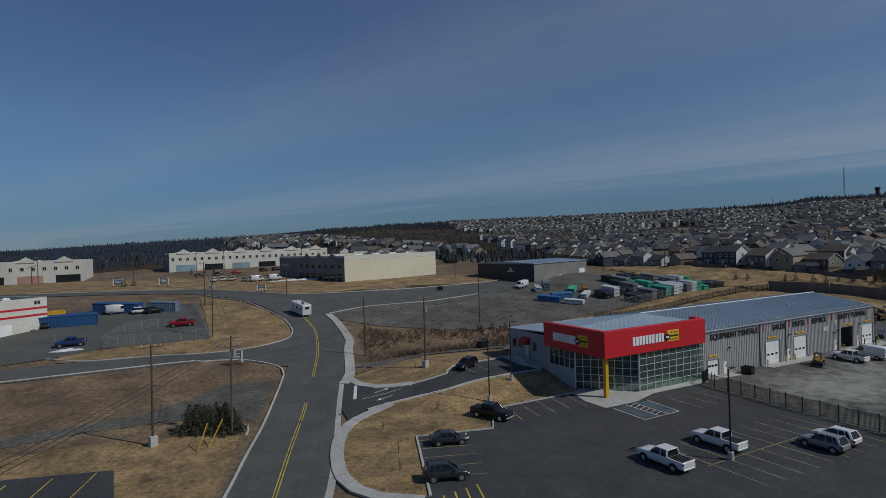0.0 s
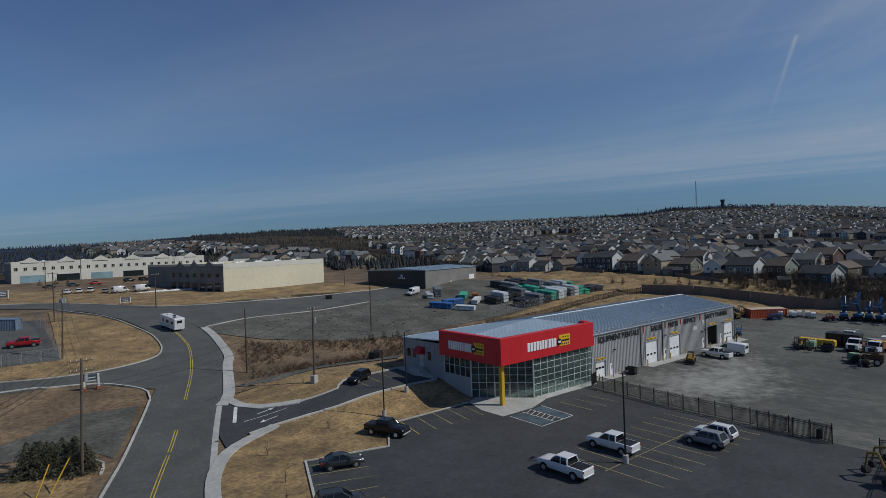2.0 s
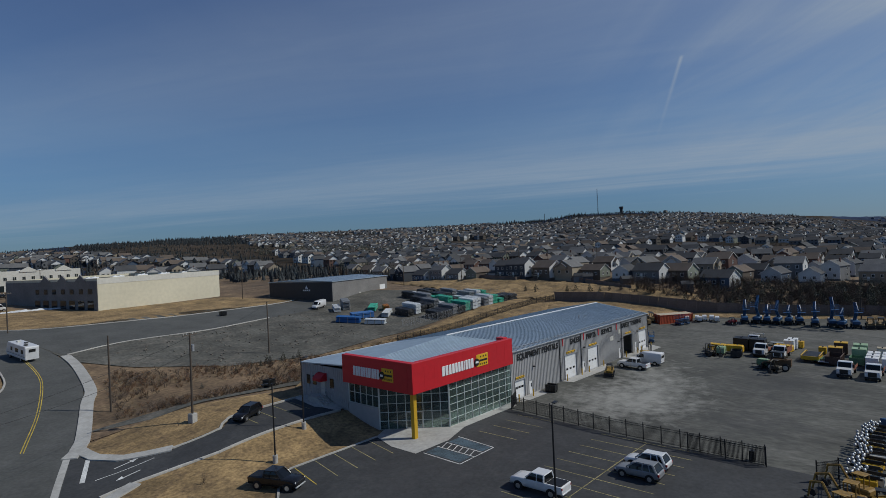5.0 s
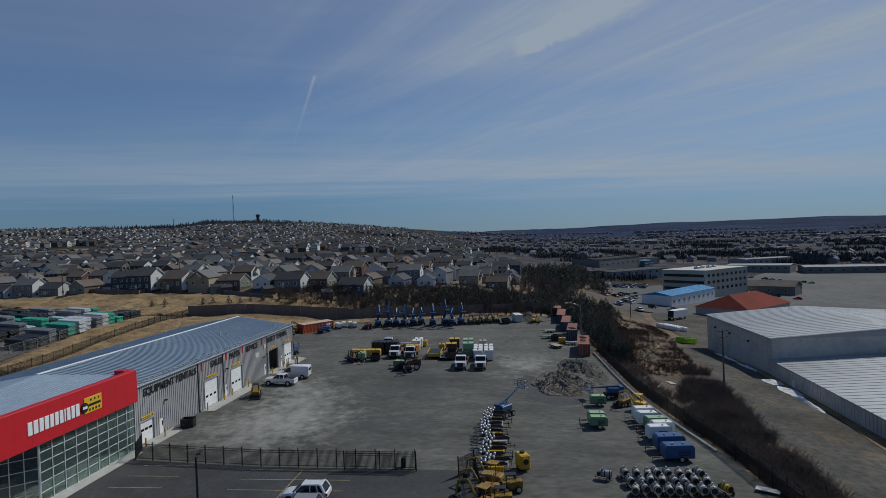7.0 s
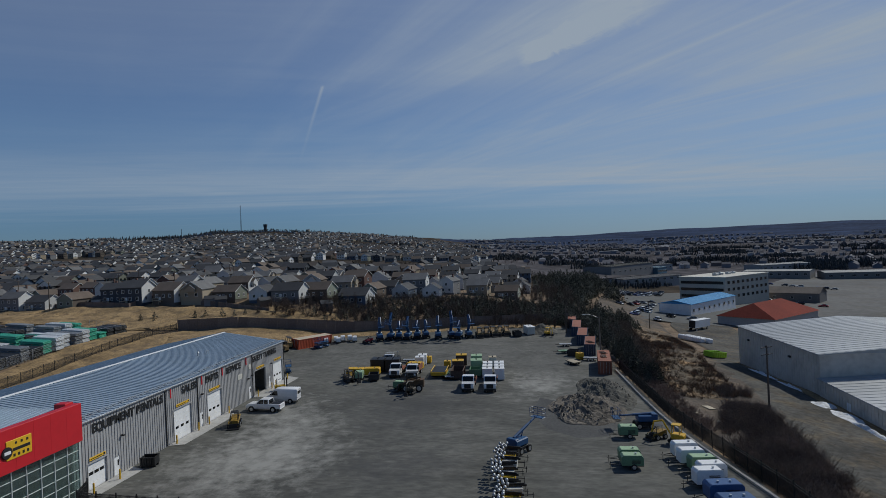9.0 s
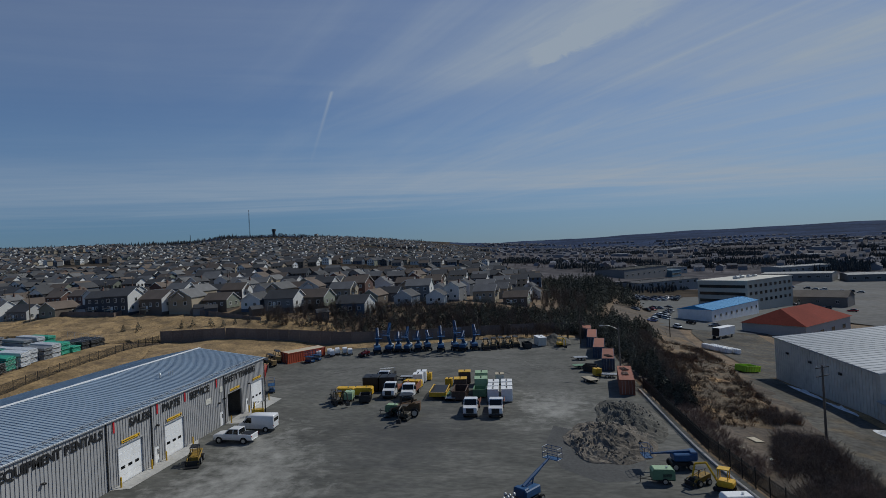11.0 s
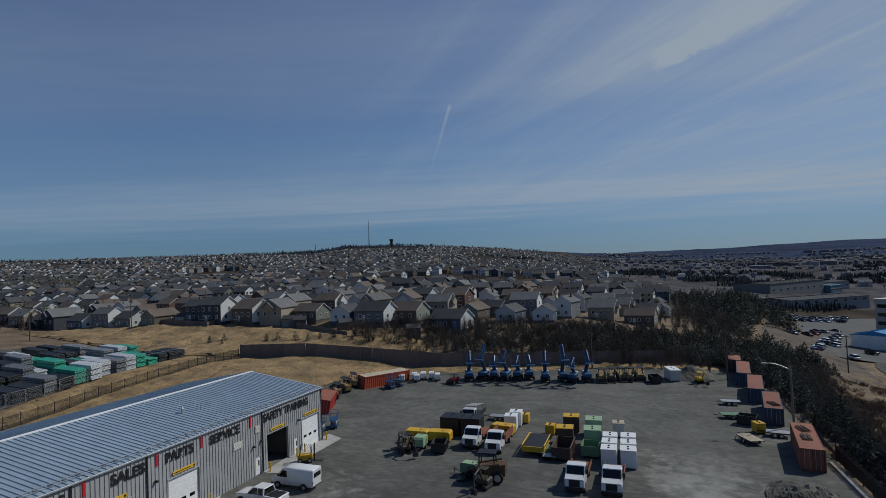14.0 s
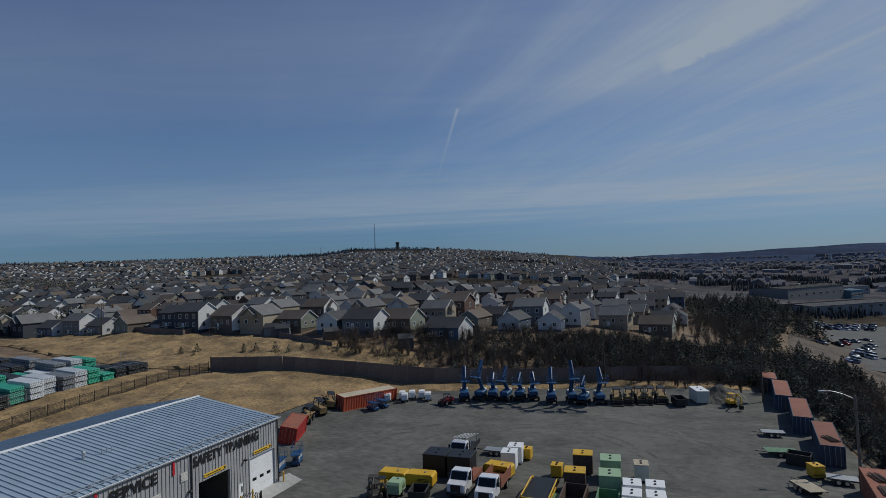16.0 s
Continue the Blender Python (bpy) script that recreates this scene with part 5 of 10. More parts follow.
SHAPES = {
    # length, width, wheel radius, axles, hull sections from the tail to the nose, cabin (base back, base front, roof back, roof front, sill, top, widths)
    "pickup": (5.9, 2.0, 0.42, (1.9, -1.75), [(-2.94, 0.9, 0.62, 1.2, 0.05), (-2.88, 0.97, 0.52, 1.27, 0.05), (-1.05, 1.0, 0.46, 1.3, 0.06), (1.1, 1.0, 0.46, 1.29, 0.1), (2.2, 0.99, 0.5, 1.23, 0.13), (2.72, 0.97, 0.52, 1.15, 0.16), (2.9, 0.88, 0.58, 1.0, 0.16), (2.95, 0.8, 0.66, 0.9, 0.08)], (-1.14, 1.38, -0.98, 0.5, 1.25, 1.93, 0.93, 0.77)),
    "suv": (4.66, 1.88, 0.37, (1.42, -1.38), [(-2.33, 0.78, 0.6, 0.92, 0.1), (-2.24, 0.89, 0.44, 1.06, 0.1), (-1.3, 0.94, 0.38, 1.1, 0.08), (0.9, 0.94, 0.38, 1.07, 0.12), (1.75, 0.91, 0.42, 1.0, 0.16), (2.15, 0.84, 0.46, 0.88, 0.16), (2.33, 0.68, 0.54, 0.74, 0.1)], (-2.2, 1.2, -1.72, 0.25, 1.04, 1.68, 0.88, 0.68)),
    "sedan": (4.65, 1.82, 0.33, (1.4, -1.38), [(-2.32, 0.7, 0.55, 0.84, 0.12), (-2.2, 0.85, 0.4, 0.97, 0.12), (-1.4, 0.91, 0.34, 0.99, 0.1), (0.9, 0.91, 0.34, 0.94, 0.12), (1.75, 0.87, 0.36, 0.84, 0.16), (2.15, 0.8, 0.4, 0.72, 0.14), (2.32, 0.64, 0.48, 0.62, 0.08)], (-1.85, 1.25, -0.95, 0.15, 0.92, 1.45, 0.84, 0.62)),
    "van": (5.6, 2.0, 0.36, (1.85, -1.6), [(-2.8, 0.9, 0.55, 2.3, 0.2), (-2.74, 0.98, 0.45, 2.42, 0.2), (0.6, 1.0, 0.42, 2.42, 0.22), (1.2, 0.99, 0.42, 2.3, 0.26), (1.9, 0.97, 0.42, 1.42, 0.2), (2.5, 0.93, 0.46, 1.14, 0.18), (2.75, 0.84, 0.5, 0.94, 0.16), (2.82, 0.74, 0.56, 0.8, 0.08)], None),
}


def build_vehicle(kind, body_mat, label, category, far=False):
    L, W, r, axles, hull, cabin = SHAPES[kind]
    car = thing({"pickup": "pickup_truck", "suv": "suv", "sedan": "sedan", "van": "cargo_van"}[kind], label, category)
    bm = bmesh.new()
    loft(bm, hull)
    shell = part("body", bm, body_mat, car)
    if kind == "pickup":
        bm = bmesh.new()
        box(bm, (-2.8, -0.84, 1.26), (-1.16, 0.84, 1.315), 0.02)
        part("bed_cover", bm, BLACK, shell, "dark bed cover")
    if cabin:
        xb, xf, rb, rf, z0, z1, wb, wr = cabin
        zm, k = z0 + 0.55 * (z1 - z0), 0.6
        bm = bmesh.new()
        levels = [(xb, xf, wb, z0), (xb + (rb - xb) * 0.5, xf + (rf - xf) * 0.52, wb + (wr - wb) * 0.42, zm), (rb, rf, wr, z1)]
        rows = [[bm.verts.new(c) for c in ((a + 0.08, -w, z), (b - 0.2, -w, z), (b, -w * 0.55, z), (b, w * 0.55, z), (b - 0.2, w, z), (a + 0.08, w, z), (a, w * 0.75, z), (a, -w * 0.75, z))] for a, b, w, z in levels]
        for lo, hi in zip(rows, rows[1:]):
            for i in range(8):
                bm.faces.new((lo[i], lo[(i + 1) % 8], hi[(i + 1) % 8], hi[i]))
        bm.faces.new(rows[-1])
        bm.faces.new(rows[0][::-1])
        part("greenhouse", bm, CAR_GLASS, shell, "dark tinted car glass")
        bm = bmesh.new()
        v = box(bm, (rb - 0.04, -wr - 0.015, z1 - 0.06), (rf + 0.04, wr + 0.015, z1 + 0.045), 0.04)
        part("roof", bm, body_mat, shell)
        mid = 0.55 * rf + 0.45 * rb
        for sg in (-1, 1):
            posts = [((xf - 0.24, wb, z0), (rf - 0.06, wr, z1), 0.05), ((xb + 0.14, wb, z0), (rb + 0.06, wr, z1), 0.09 if kind == "pickup" else 0.13), ((mid - 0.03, wb, z0), (mid, wr, z1), 0.05)]
            if kind == "suv":
                posts.append(((xb + 0.75, wb, z0), (rb + 0.5, wr, z1), 0.06))
            for (ax, ay, az), (bx, by, bz), pr in posts[:0 if far else 4]:
                bm = bmesh.new()
                knee = ((ax + bx) / 2, sg * (ay + (by - ay) * 0.42), zm)
                rod(bm, (ax, sg * ay, az), knee, pr, n=6)
                rod(bm, knee, (bx, sg * by, bz), pr, n=6)
                part("pillar", bm, body_mat, shell)
            if kind == "suv" and not far:
                bm = bmesh.new()
                rod(bm, (rb + 0.2, sg * (wr - 0.04), z1 + 0.07), (rf - 0.25, sg * (wr - 0.04), z1 + 0.07), 0.02, n=6)
                part("roof_rail", bm, BLACK, shell)
    else:
        for sg in (-1, 1):
            bm = bmesh.new()
            profile(bm, [(1.72, 1.34), (1.2, 2.08), (0.62, 2.08), (0.55, 1.34)], sg * 0.97, sg * 1.012)
            part("side_window", bm, CAR_GLASS, shell)
        bm = bmesh.new()
        v = [bm.verts.new(c) for c in ((1.97, -0.78, 1.4), (1.97, 0.78, 1.4), (1.32, 0.7, 2.22), (1.32, -0.7, 2.22))]
        w = [bm.verts.new((c.co.x - 0.25, c.co.y, c.co.z - 0.2)) for c in v]
        bm.faces.new(v)
        bm.faces.new(w[::-1])
        for i in range(4):
            bm.faces.new((v[i], w[i], w[(i + 1) % 4], v[(i + 1) % 4]))
        part("windscreen", bm, CAR_GLASS, shell)
        bm = bmesh.new()
        box(bm, (-2.83, -0.7, 1.5), (-2.79, 0.7, 2.0), 0.01)
        part("rear_window", bm, CAR_GLASS, shell)
    for ax in axles:
        for sg in (-1, 1):
            if far:
                bm = bmesh.new()
                rod(bm, (ax, sg * (W / 2 - 0.2), r), (ax, sg * (W / 2 + 0.02), r), r, n=12)
                part("wheel", bm, RUBBER, car)
                continue
            bm = bmesh.new()
            rod(bm, (ax, sg * (W / 2 - 0.2), r), (ax, sg * (W / 2 + 0.004), r), r * 1.24, n=20)
            part("wheel_arch", bm, RUBBER, shell, "dark wheel arch")
            wheel(car, ax, sg * (W / 2 - 0.1), r, 0.25)
    if far:
        return car
    zf = 0.95 if kind == "pickup" else 0.86 if kind == "van" else 0.72
    for sg in (-1, 1):
        bm = bmesh.new()
        box(bm, (L / 2 - 0.3, sg * (W / 2 - 0.42), zf - 0.08), (L / 2 - 0.06, sg * (W / 2 - 0.1), zf + 0.07), 0.03)
        part("headlight", bm, HEADLAMP, shell)
        bm = bmesh.new()
        box(bm, (-L / 2 - 0.0, sg * (W / 2 - 0.24), zf + 0.0), (-L / 2 + 0.2, sg * (W / 2 - 0.05), zf + 0.26), 0.03)
        part("taillight", bm, TAIL, shell)
        bm = bmesh.new()
        mx, mz = (1.0, 1.28) if kind == "pickup" else (1.75, 1.4) if kind == "van" else (0.75, SHAPES[kind][5][4])
        box(bm, (mx - 0.09, sg * (W / 2 - 0.03), mz + 0.02), (mx + 0.08, sg * (W / 2 + 0.19), mz + 0.2), 0.04)
        part("mirror", bm, body_mat if kind != "van" else BLACK, shell)
    bm = bmesh.new()
    box(bm, (L / 2 - 0.12, -W / 2 * 0.52, zf - 0.26), (L / 2 + 0.012, W / 2 * 0.52, zf + 0.04), 0.03)
    part("grille", bm, BLACK, shell)
    bm = bmesh.new()
    box(bm, (L / 2 - 0.2, -W / 2 * 0.86, 0.4), (L / 2 + 0.04, W / 2 * 0.86, 0.58), 0.05)
    part("bumper", bm, GALV if kind == "pickup" else BLACK, shell)
    bm = bmesh.new()
    box(bm, (-L / 2 - 0.04, -W / 2 * 0.88, 0.44), (-L / 2 + 0.14, W / 2 * 0.88, 0.62), 0.05)
    part("bumper", bm, GALV if kind == "pickup" else BLACK, shell)
    return car


def park(kind, body_mat, label, category, spots, far=False):
    """One vehicle built, and its like parked at the other spots (x, y, yaw)."""
    first = build_vehicle(kind, body_mat, label, category, far)
    first.matrix_basis = site(*spots[0])
    for s in spots[1:]:
        copy_thing(first, site(*s))
    return first


park("pickup", P_WHITE, "white crew cab pickup with dark bed cover, parked", "pickup truck", [(42.6, 37.8, 92), (51.6, 38.3, 92)])
park("suv", P_SILVER, "silver SUV parked nose in on the lot", "car", [(60.2, 31.9, 92)])
park("suv", P_WHITE, "white SUV parked beside a silver one", "car", [(63.1, 32.2, 92)])
park("suv", P_BLACK, "black SUV parked in the upper lot", "car", [(43.8, 80.6, 205)])
park("sedan", P_GREY, "dark grey sedan parked in a kerbside bay", "car", [(26.9, 55.6, 340)])
park("suv", P_GREY, "dark grey SUV parked in a kerbside bay", "car", [(21.9, 46.9, 340)])
park("pickup", P_BLACK, "black pickup parked by the grass bank", "pickup truck", [(36.3, 61.0, 294)])
park("pickup", P_RED, "red pickup parked in the fenced yard", "pickup truck", [(2.9, 147.3, 176)])
park("pickup", P_BLUE, "dark blue pickup with white cap", "pickup truck", [(-18.8, 138, 182)])
park("van", P_WHITE, "white cargo van parked by the shop", "van", [(113.9, 52.8, 91), (112, 159.5, 200)])
park("van", P_WHITE, "white cargo van before the low buildings", "van", [(33.5, 226, 20), (40.5, 227, 20), (-11.5, 169, 12)])
park("pickup", P_WHITE, "white service pickup with work rack by the doors", "pickup truck", [(108.7, 53.6, 88)])
park("suv", P_WHITE, "white car parked before the low buildings", "car", [(19, 236, 75), (22.5, 236.5, 75), (26, 237, 75), (-6, 166.5, 10), (285, -45, 30), (292, -47, 30), (262, -44, 10)], True)
park("sedan", P_SILVER, "silver car in a row of parked cars", "car", [(29.5, 230, 75), (302, -49, 40), (310, -52, 40), (318, -55, 40), (325, -52, 40), (270, -60, 100), (345, -130, 20), (300, -36, 30)], True)
park("sedan", P_GREY, "dark car in a row of parked cars", "car", [(33, 230.5, 75), (16, 268, 10), (24, 270, 10), (298, -56, 40), (333, -58, 40), (306, -42, 30), (-26, 158.5, 100), (355, -126, 20), (280, -40, 10)], True)
park("sedan", P_RED, "red car parked by the long low building", "car", [(32, 272, 10), (314, -46, 30), (327, -140, 60)], True)
park("suv", P_BLACK, "black car parked by the long low building", "car", [(45, 276, 10), (51, 277, 10), (-3, 165.5, 20), (320, -48, 30), (338, -134, 60), (276, -53, 20)], True)


CAR_ROWS = [(352 + 3.0 * i + 9 * j, -40 - 4.0 * i - 3.0 * j, 40) for j in range(3) for i in range(9) if (i * 5 + j * 3) % 7]
CAR_ROWS += [(268 + 4.2 * i, -36 - 1.4 * i, 130) for i in range(7) if i != 3] + [(414 + 6 * i, -196 + 2.4 * i, 60) for i in range(12) if i % 4]
for k, (kind, colour, label) in enumerate((("suv", P_WHITE, "white car in the rows of parked cars"), ("sedan", P_SILVER, "silver car in the rows of parked cars"), ("suv", P_GREY, "dark grey car in the rows of parked cars"), ("sedan", P_BLUE, "dark blue car in the rows of parked cars"))):
    park(kind, colour, label, "car", CAR_ROWS[k::4], True)


def build_motorhome():
    rv = thing("motorhome", "white motorhome with grey stripes on the street", "motorhome", m=site(31.8, 148.5, 100))
    bm = bmesh.new()
    profile(bm, [(-4.2, 0.6), (4.0, 0.55), (4.25, 0.9), (4.2, 1.5), (3.95, 2.6), (3.6, 3.2), (-4.15, 3.25), (-4.25, 3.0)], -1.24, 1.24)
    es = [e for e in bm.edges if abs(e.verts[0].co.y - e.verts[1].co.y) < 0.01]
    bmesh.ops.bevel(bm, geom=es, offset=0.08, segments=2, affect="EDGES")
    part("body", bm, P_WHITE, rv)
    bm = bmesh.new()
    profile(bm, [(4.27, 1.55), (4.04, 2.55), (3.9, 2.5), (4.1, 1.55)], -1.1, 1.1)
    part("windscreen", bm, CAR_GLASS, rv)
    for s in (-1, 1):
        for x0, x1, z0, z1 in ((-3.4, -2.4, 1.7, 2.5), (-1.2, 0.2, 1.7, 2.5), (1.4, 2.2, 1.7, 2.5)):
            bm = bmesh.new()
            box(bm, (x0, s * 1.235, z0), (x1, s * 1.26, z1), 0.01)
            part("window", bm, CAR_GLASS, rv)
        bm = bmesh.new()
        box(bm, (-4.1, s * 1.235, 1.1), (3.9, s * 1.25, 1.25))
        box(bm, (-3.5, s * 1.235, 1.35), (2.5, s * 1.25, 1.42))
        part("stripe", bm, GREY_CLAD, rv, "grey side stripe")
    bm = bmesh.new()
    box(bm, (-4.29, -0.6, 2.1), (-4.24, 0.6, 2.7), 0.01)
    part("rear_window", bm, CAR_GLASS, rv)
    for x, y in ((-2.6, 0.4), (-0.6, -0.4), (1.8, 0)):
        bm = bmesh.new()
        box(bm, (x - 0.35, y - 0.3, 3.2), (x + 0.35, y + 0.3, 3.45), 0.06)
        part("roof_vent", bm, BLACK if x < 0 else OFFWHITE, rv)
    for ax in (2.7, -2.2):
        for s in (-1, 1):
            wheel(rv, ax, s * 1.08, 0.42, 0.28)
    return rv


build_motorhome()


def build_truck(bed, label, m):
    """A white medium duty truck with a flat or box bed; the cab faces +x."""
    t = thing("flatbed_truck", label, "truck", "white yard trucks", m=m)
    bm = bmesh.new()
    profile(bm, [(1.0, 0.6), (3.75, 0.55), (3.9, 0.8), (3.85, 1.55), (2.75, 1.72), (2.2, 2.55), (1.05, 2.6)], -1.05, 1.05)
    es = [e for e in bm.edges if abs(e.verts[0].co.y - e.verts[1].co.y) < 0.01]
    bmesh.ops.bevel(bm, geom=es, offset=0.08, segments=2, affect="EDGES")
    cab = part("cab", bm, P_WHITE, t)
    bm = bmesh.new()
    profile(bm, [(2.79, 1.75), (2.27, 2.48), (2.2, 2.44), (2.7, 1.75)], -0.92, 0.92)
    part("windscreen", bm, CAR_GLASS, cab)
    for s in (-1, 1):
        bm = bmesh.new()
        profile(bm, [(2.55, 1.72), (2.15, 2.4), (1.3, 2.42), (1.3, 1.72)], s * 1.045, s * 1.065)
        part("side_window", bm, CAR_GLASS, cab)
        bm = bmesh.new()
        box(bm, (3.7, s * 0.6, 1.05), (3.9, s * 0.98, 1.3), 0.02)
        part("headlight", bm, HEADLAMP, cab)
        bm = bmesh.new()
        box(bm, (2.3, s * 1.1, 1.7), (2.45, s * 1.38, 2.25), 0.03)
        part("mirror", bm, BLACK, cab)
    bm = bmesh.new()
    box(bm, (3.8, -0.58, 0.75), (3.93, 0.58, 1.5), 0.02)
    part("grille", bm, BLACK, cab)
    bm = bmesh.new()
    box(bm, (3.75, -1.05, 0.4), (4.02, 1.05, 0.68), 0.03)
    part("bumper", bm, BLACK, cab)
    bm = bmesh.new()
    box(bm, (-3.6, -0.4, 0.6), (1.0, 0.4, 0.85))
    part("chassis", bm, BLACK, t)
    bm = bmesh.new()
    box(bm, (-3.7, -1.15, 0.95), (0.85, 1.15, 1.08), 0.02)
    deck = part("bed", bm, RUST if bed != "rack" else BLACK, t, "worn steel truck bed")
    bm = bmesh.new()
    h = {"flat": 0.35, "box": 1.0, "rack": 0.5}[bed]
    for s in (-1, 1):
        box(bm, (-3.7, s * 1.15, 1.08), (0.85, s * 1.09, 1.08 + h))
    box(bm, (0.78, -1.09, 1.08), (0.85, 1.09, 2.2))
    part("bed_side", bm, RUST if bed != "rack" else BLACK, deck)
    if bed == "rack":
        bm = bmesh.new()
        for k in range(5):
            rod(bm, (-3.6, -0.9 + 0.45 * k, 2.1 + 0.03 * k), (1.8, -0.9 + 0.45 * k, 3.0), 0.06, n=6)
        for xx in (-2.5, 0.3):
            rod(bm, (xx, -1.0, 1.1), (xx, -1.0, 2.6), 0.05)
            rod(bm, (xx, 1.0, 1.1), (xx, 1.0, 2.6), 0.05)
        part("rack", bm, GALV, deck)
    for ax in (2.95, -2.1):
        for s in (-1, 1):
            wheel(t, ax, s * 0.92, 0.47, 0.32)
    return t


TRUCK_LABEL = "white cab flatbed truck with rusty bed in the yard"
for (x, y), bed in (((124.4, 21.9), "flat"), ((124.2, 18.0), "flat"), ((136.0, 37.5), "flat"), ((134.8, 33.9), "box"), ((146.2, 41.2), "rack")):
    build_truck(bed, TRUCK_LABEL if bed != "rack" else "white truck with ladder rack in the yard", site(x, y, 180))

# ---- yard machines ----
def build_box_trailer(l, w, h, body, label, name="generator_trailer", cat="generator", vents=2, tongue=1.3, roof=None, lift=0.5):
    """A boxed engine unit on a single axle with its tow bar to +x."""
    t = thing(name, label, cat, "trailer units")
    bm = bmesh.new()
    profile(bm, [(-l / 2, lift), (l / 2, lift), (l / 2, lift + h * 0.82), (l / 2 - 0.18, lift + h), (-l / 2 + 0.18, lift + h), (-l / 2, lift + h * 0.82)], -w / 2, w / 2)
    shell = part("housing", bm, body, t)
    bm = bmesh.new()
    box(bm, (-l / 2 + 0.22, -w / 2 + 0.04, lift + h), (l / 2 - 0.22, w / 2 - 0.04, lift + h + 0.035), 0.01)
    part("lid", bm, roof or body, shell)
    for k in range(vents):
        bm = bmesh.new()
        cx = (-0.18 + 0.36 * k) * l
        rod(bm, (cx, 0.1 * w, lift + h), (cx, 0.1 * w, lift + h + 0.2), 0.12, n=10)
        part("exhaust", bm, STEEL, shell, "silver exhaust cap")
    for s in (-1, 1):
        bm = bmesh.new()
        for k in range(4):
            box(bm, (-l * 0.35, s * w / 2, lift + h * (0.2 + 0.12 * k)), (l * 0.05, s * (w / 2 + 0.012), lift + h * (0.26 + 0.12 * k)))
        part("louvre", bm, BLACK, shell)
    bm = bmesh.new()
    box(bm, (-l / 2, -w / 2 + 0.1, lift - 0.12), (l / 2, w / 2 - 0.1, lift), 0.01)
    rod(bm, (l / 2, w * 0.3, lift - 0.06), (l / 2 + tongue, 0, lift - 0.06), 0.04, n=6)
    rod(bm, (l / 2, -w * 0.3, lift - 0.06), (l / 2 + tongue, 0, lift - 0.06), 0.04, n=6)
    rod(bm, (l / 2 + tongue - 0.2, 0, 0), (l / 2 + tongue - 0.2, 0, lift + 0.25), 0.035, n=6)
    part("chassis", bm, BLACK, t)
    for s in (-1, 1):
        wheel(t, -0.05 * l, s * (w / 2 - 0.02), 0.33, 0.2)
    return t


def spread(first, spots):
    first.matrix_basis = site(*spots[0])
    for s in spots[1:]:
        copy_thing(first, site(*s))


spread(build_box_trailer(2.3, 1.35, 1.05, GREEN, "green compressor trailer on one axle", "compressor_trailer", "compressor", 1, roof=PALE_GREEN), [(88.0, 0.9, 90), (86.0, 1.0, 90), (97.0, -0.7, 90), (123.0, 34.4, 80)])
spread(build_box_trailer(3.2, 1.6, 1.3, BLUE, "large blue generator trailer beside the fence", vents=2), [(77.5, -5.6, 96), (74.3, -5.6, 96)])
spread(build_box_trailer(2.7, 1.35, 1.35, WHITE, "white generator trailer beside the fence", vents=1), [(89.5, -5.5, 96), (87.1, -5.5, 96), (82.7, -6.2, 96), (80.9, -5.3, 96)])
spread(build_box_trailer(2.7, 1.35, 1.3, GREEN, "green generator trailer beside the fence", vents=1, roof=PALE_GREEN), [(84.9, -6.0, 96)])
spread(build_box_trailer(2.2, 1.5, 1.2, PALE_GREEN, "pale green compressor trailer in the yard", "compressor_trailer", "compressor", 1), [(131.2, 44.3, 185)])
spread(build_box_trailer(1.6, 1.1, 1.1, WHITE, "small white trailer unit in the back row", "utility_trailer", "trailer", 0, 0.9), [(169.5, 64.2, 200), (171.6, 64.6, 200), (171.8, 62.2, 200), (170.2, 61.0, 200), (172.4, 60.4, 200), (172.8, 58.6, 200), (172.0, 57.0, 200)])
spread(build_box_trailer(3.4, 1.9, 1.2, YELLOW, "yellow equipment trailer in the yard", "equipment_trailer", "trailer", 1), [(134.0, 45.9, 95), (134.4, 42.6, 95), (139.8, 34.6, 80)])


def build_open_box(l, w, h, body, label, fill=None):
    """An open steel skip with ribs."""
    t = thing("skip", label, "skip", "yard skips")
    bm = bmesh.new()
    for s in (-1, 1):
        box(bm, (-l / 2, s * w / 2, 0.25), (l / 2, s * (w / 2 - 0.07), h))
        box(bm, (s * l / 2, -w / 2 + 0.07, 0.25), (s * (l / 2 - 0.07), w / 2 - 0.07, h))
    box(bm, (-l / 2 + 0.07, -w / 2 + 0.07, 0.25), (l / 2 - 0.07, w / 2 - 0.07, 0.35))
    tub = part("tub", bm, body, t)
    for s in (-1, 1):
        for k in range(6):
            x = -l / 2 + l * (k + 0.5) / 6
            bm = bmesh.new()
            box(bm, (x - 0.05, s * w / 2, 0.3), (x + 0.05, s * (w / 2 + 0.07), h - 0.05))
            part("rib", bm, body, tub)
    bm = bmesh.new()
    for s in (-1, 1):
        box(bm, (-l / 2 - 0.05, s * (w / 2 + 0.05), h - 0.06), (l / 2 + 0.05, s * (w / 2 - 0.1), h + 0.05), 0.02)
    part("rim", bm, body, t)
    bm = bmesh.new()
    for s in (-1, 1):
        box(bm, (-l / 2, s * w * 0.3 - 0.08, 0), (l / 2, s * w * 0.3 + 0.08, 0.24))
    part("skid", bm, BLACK, t)
    return t


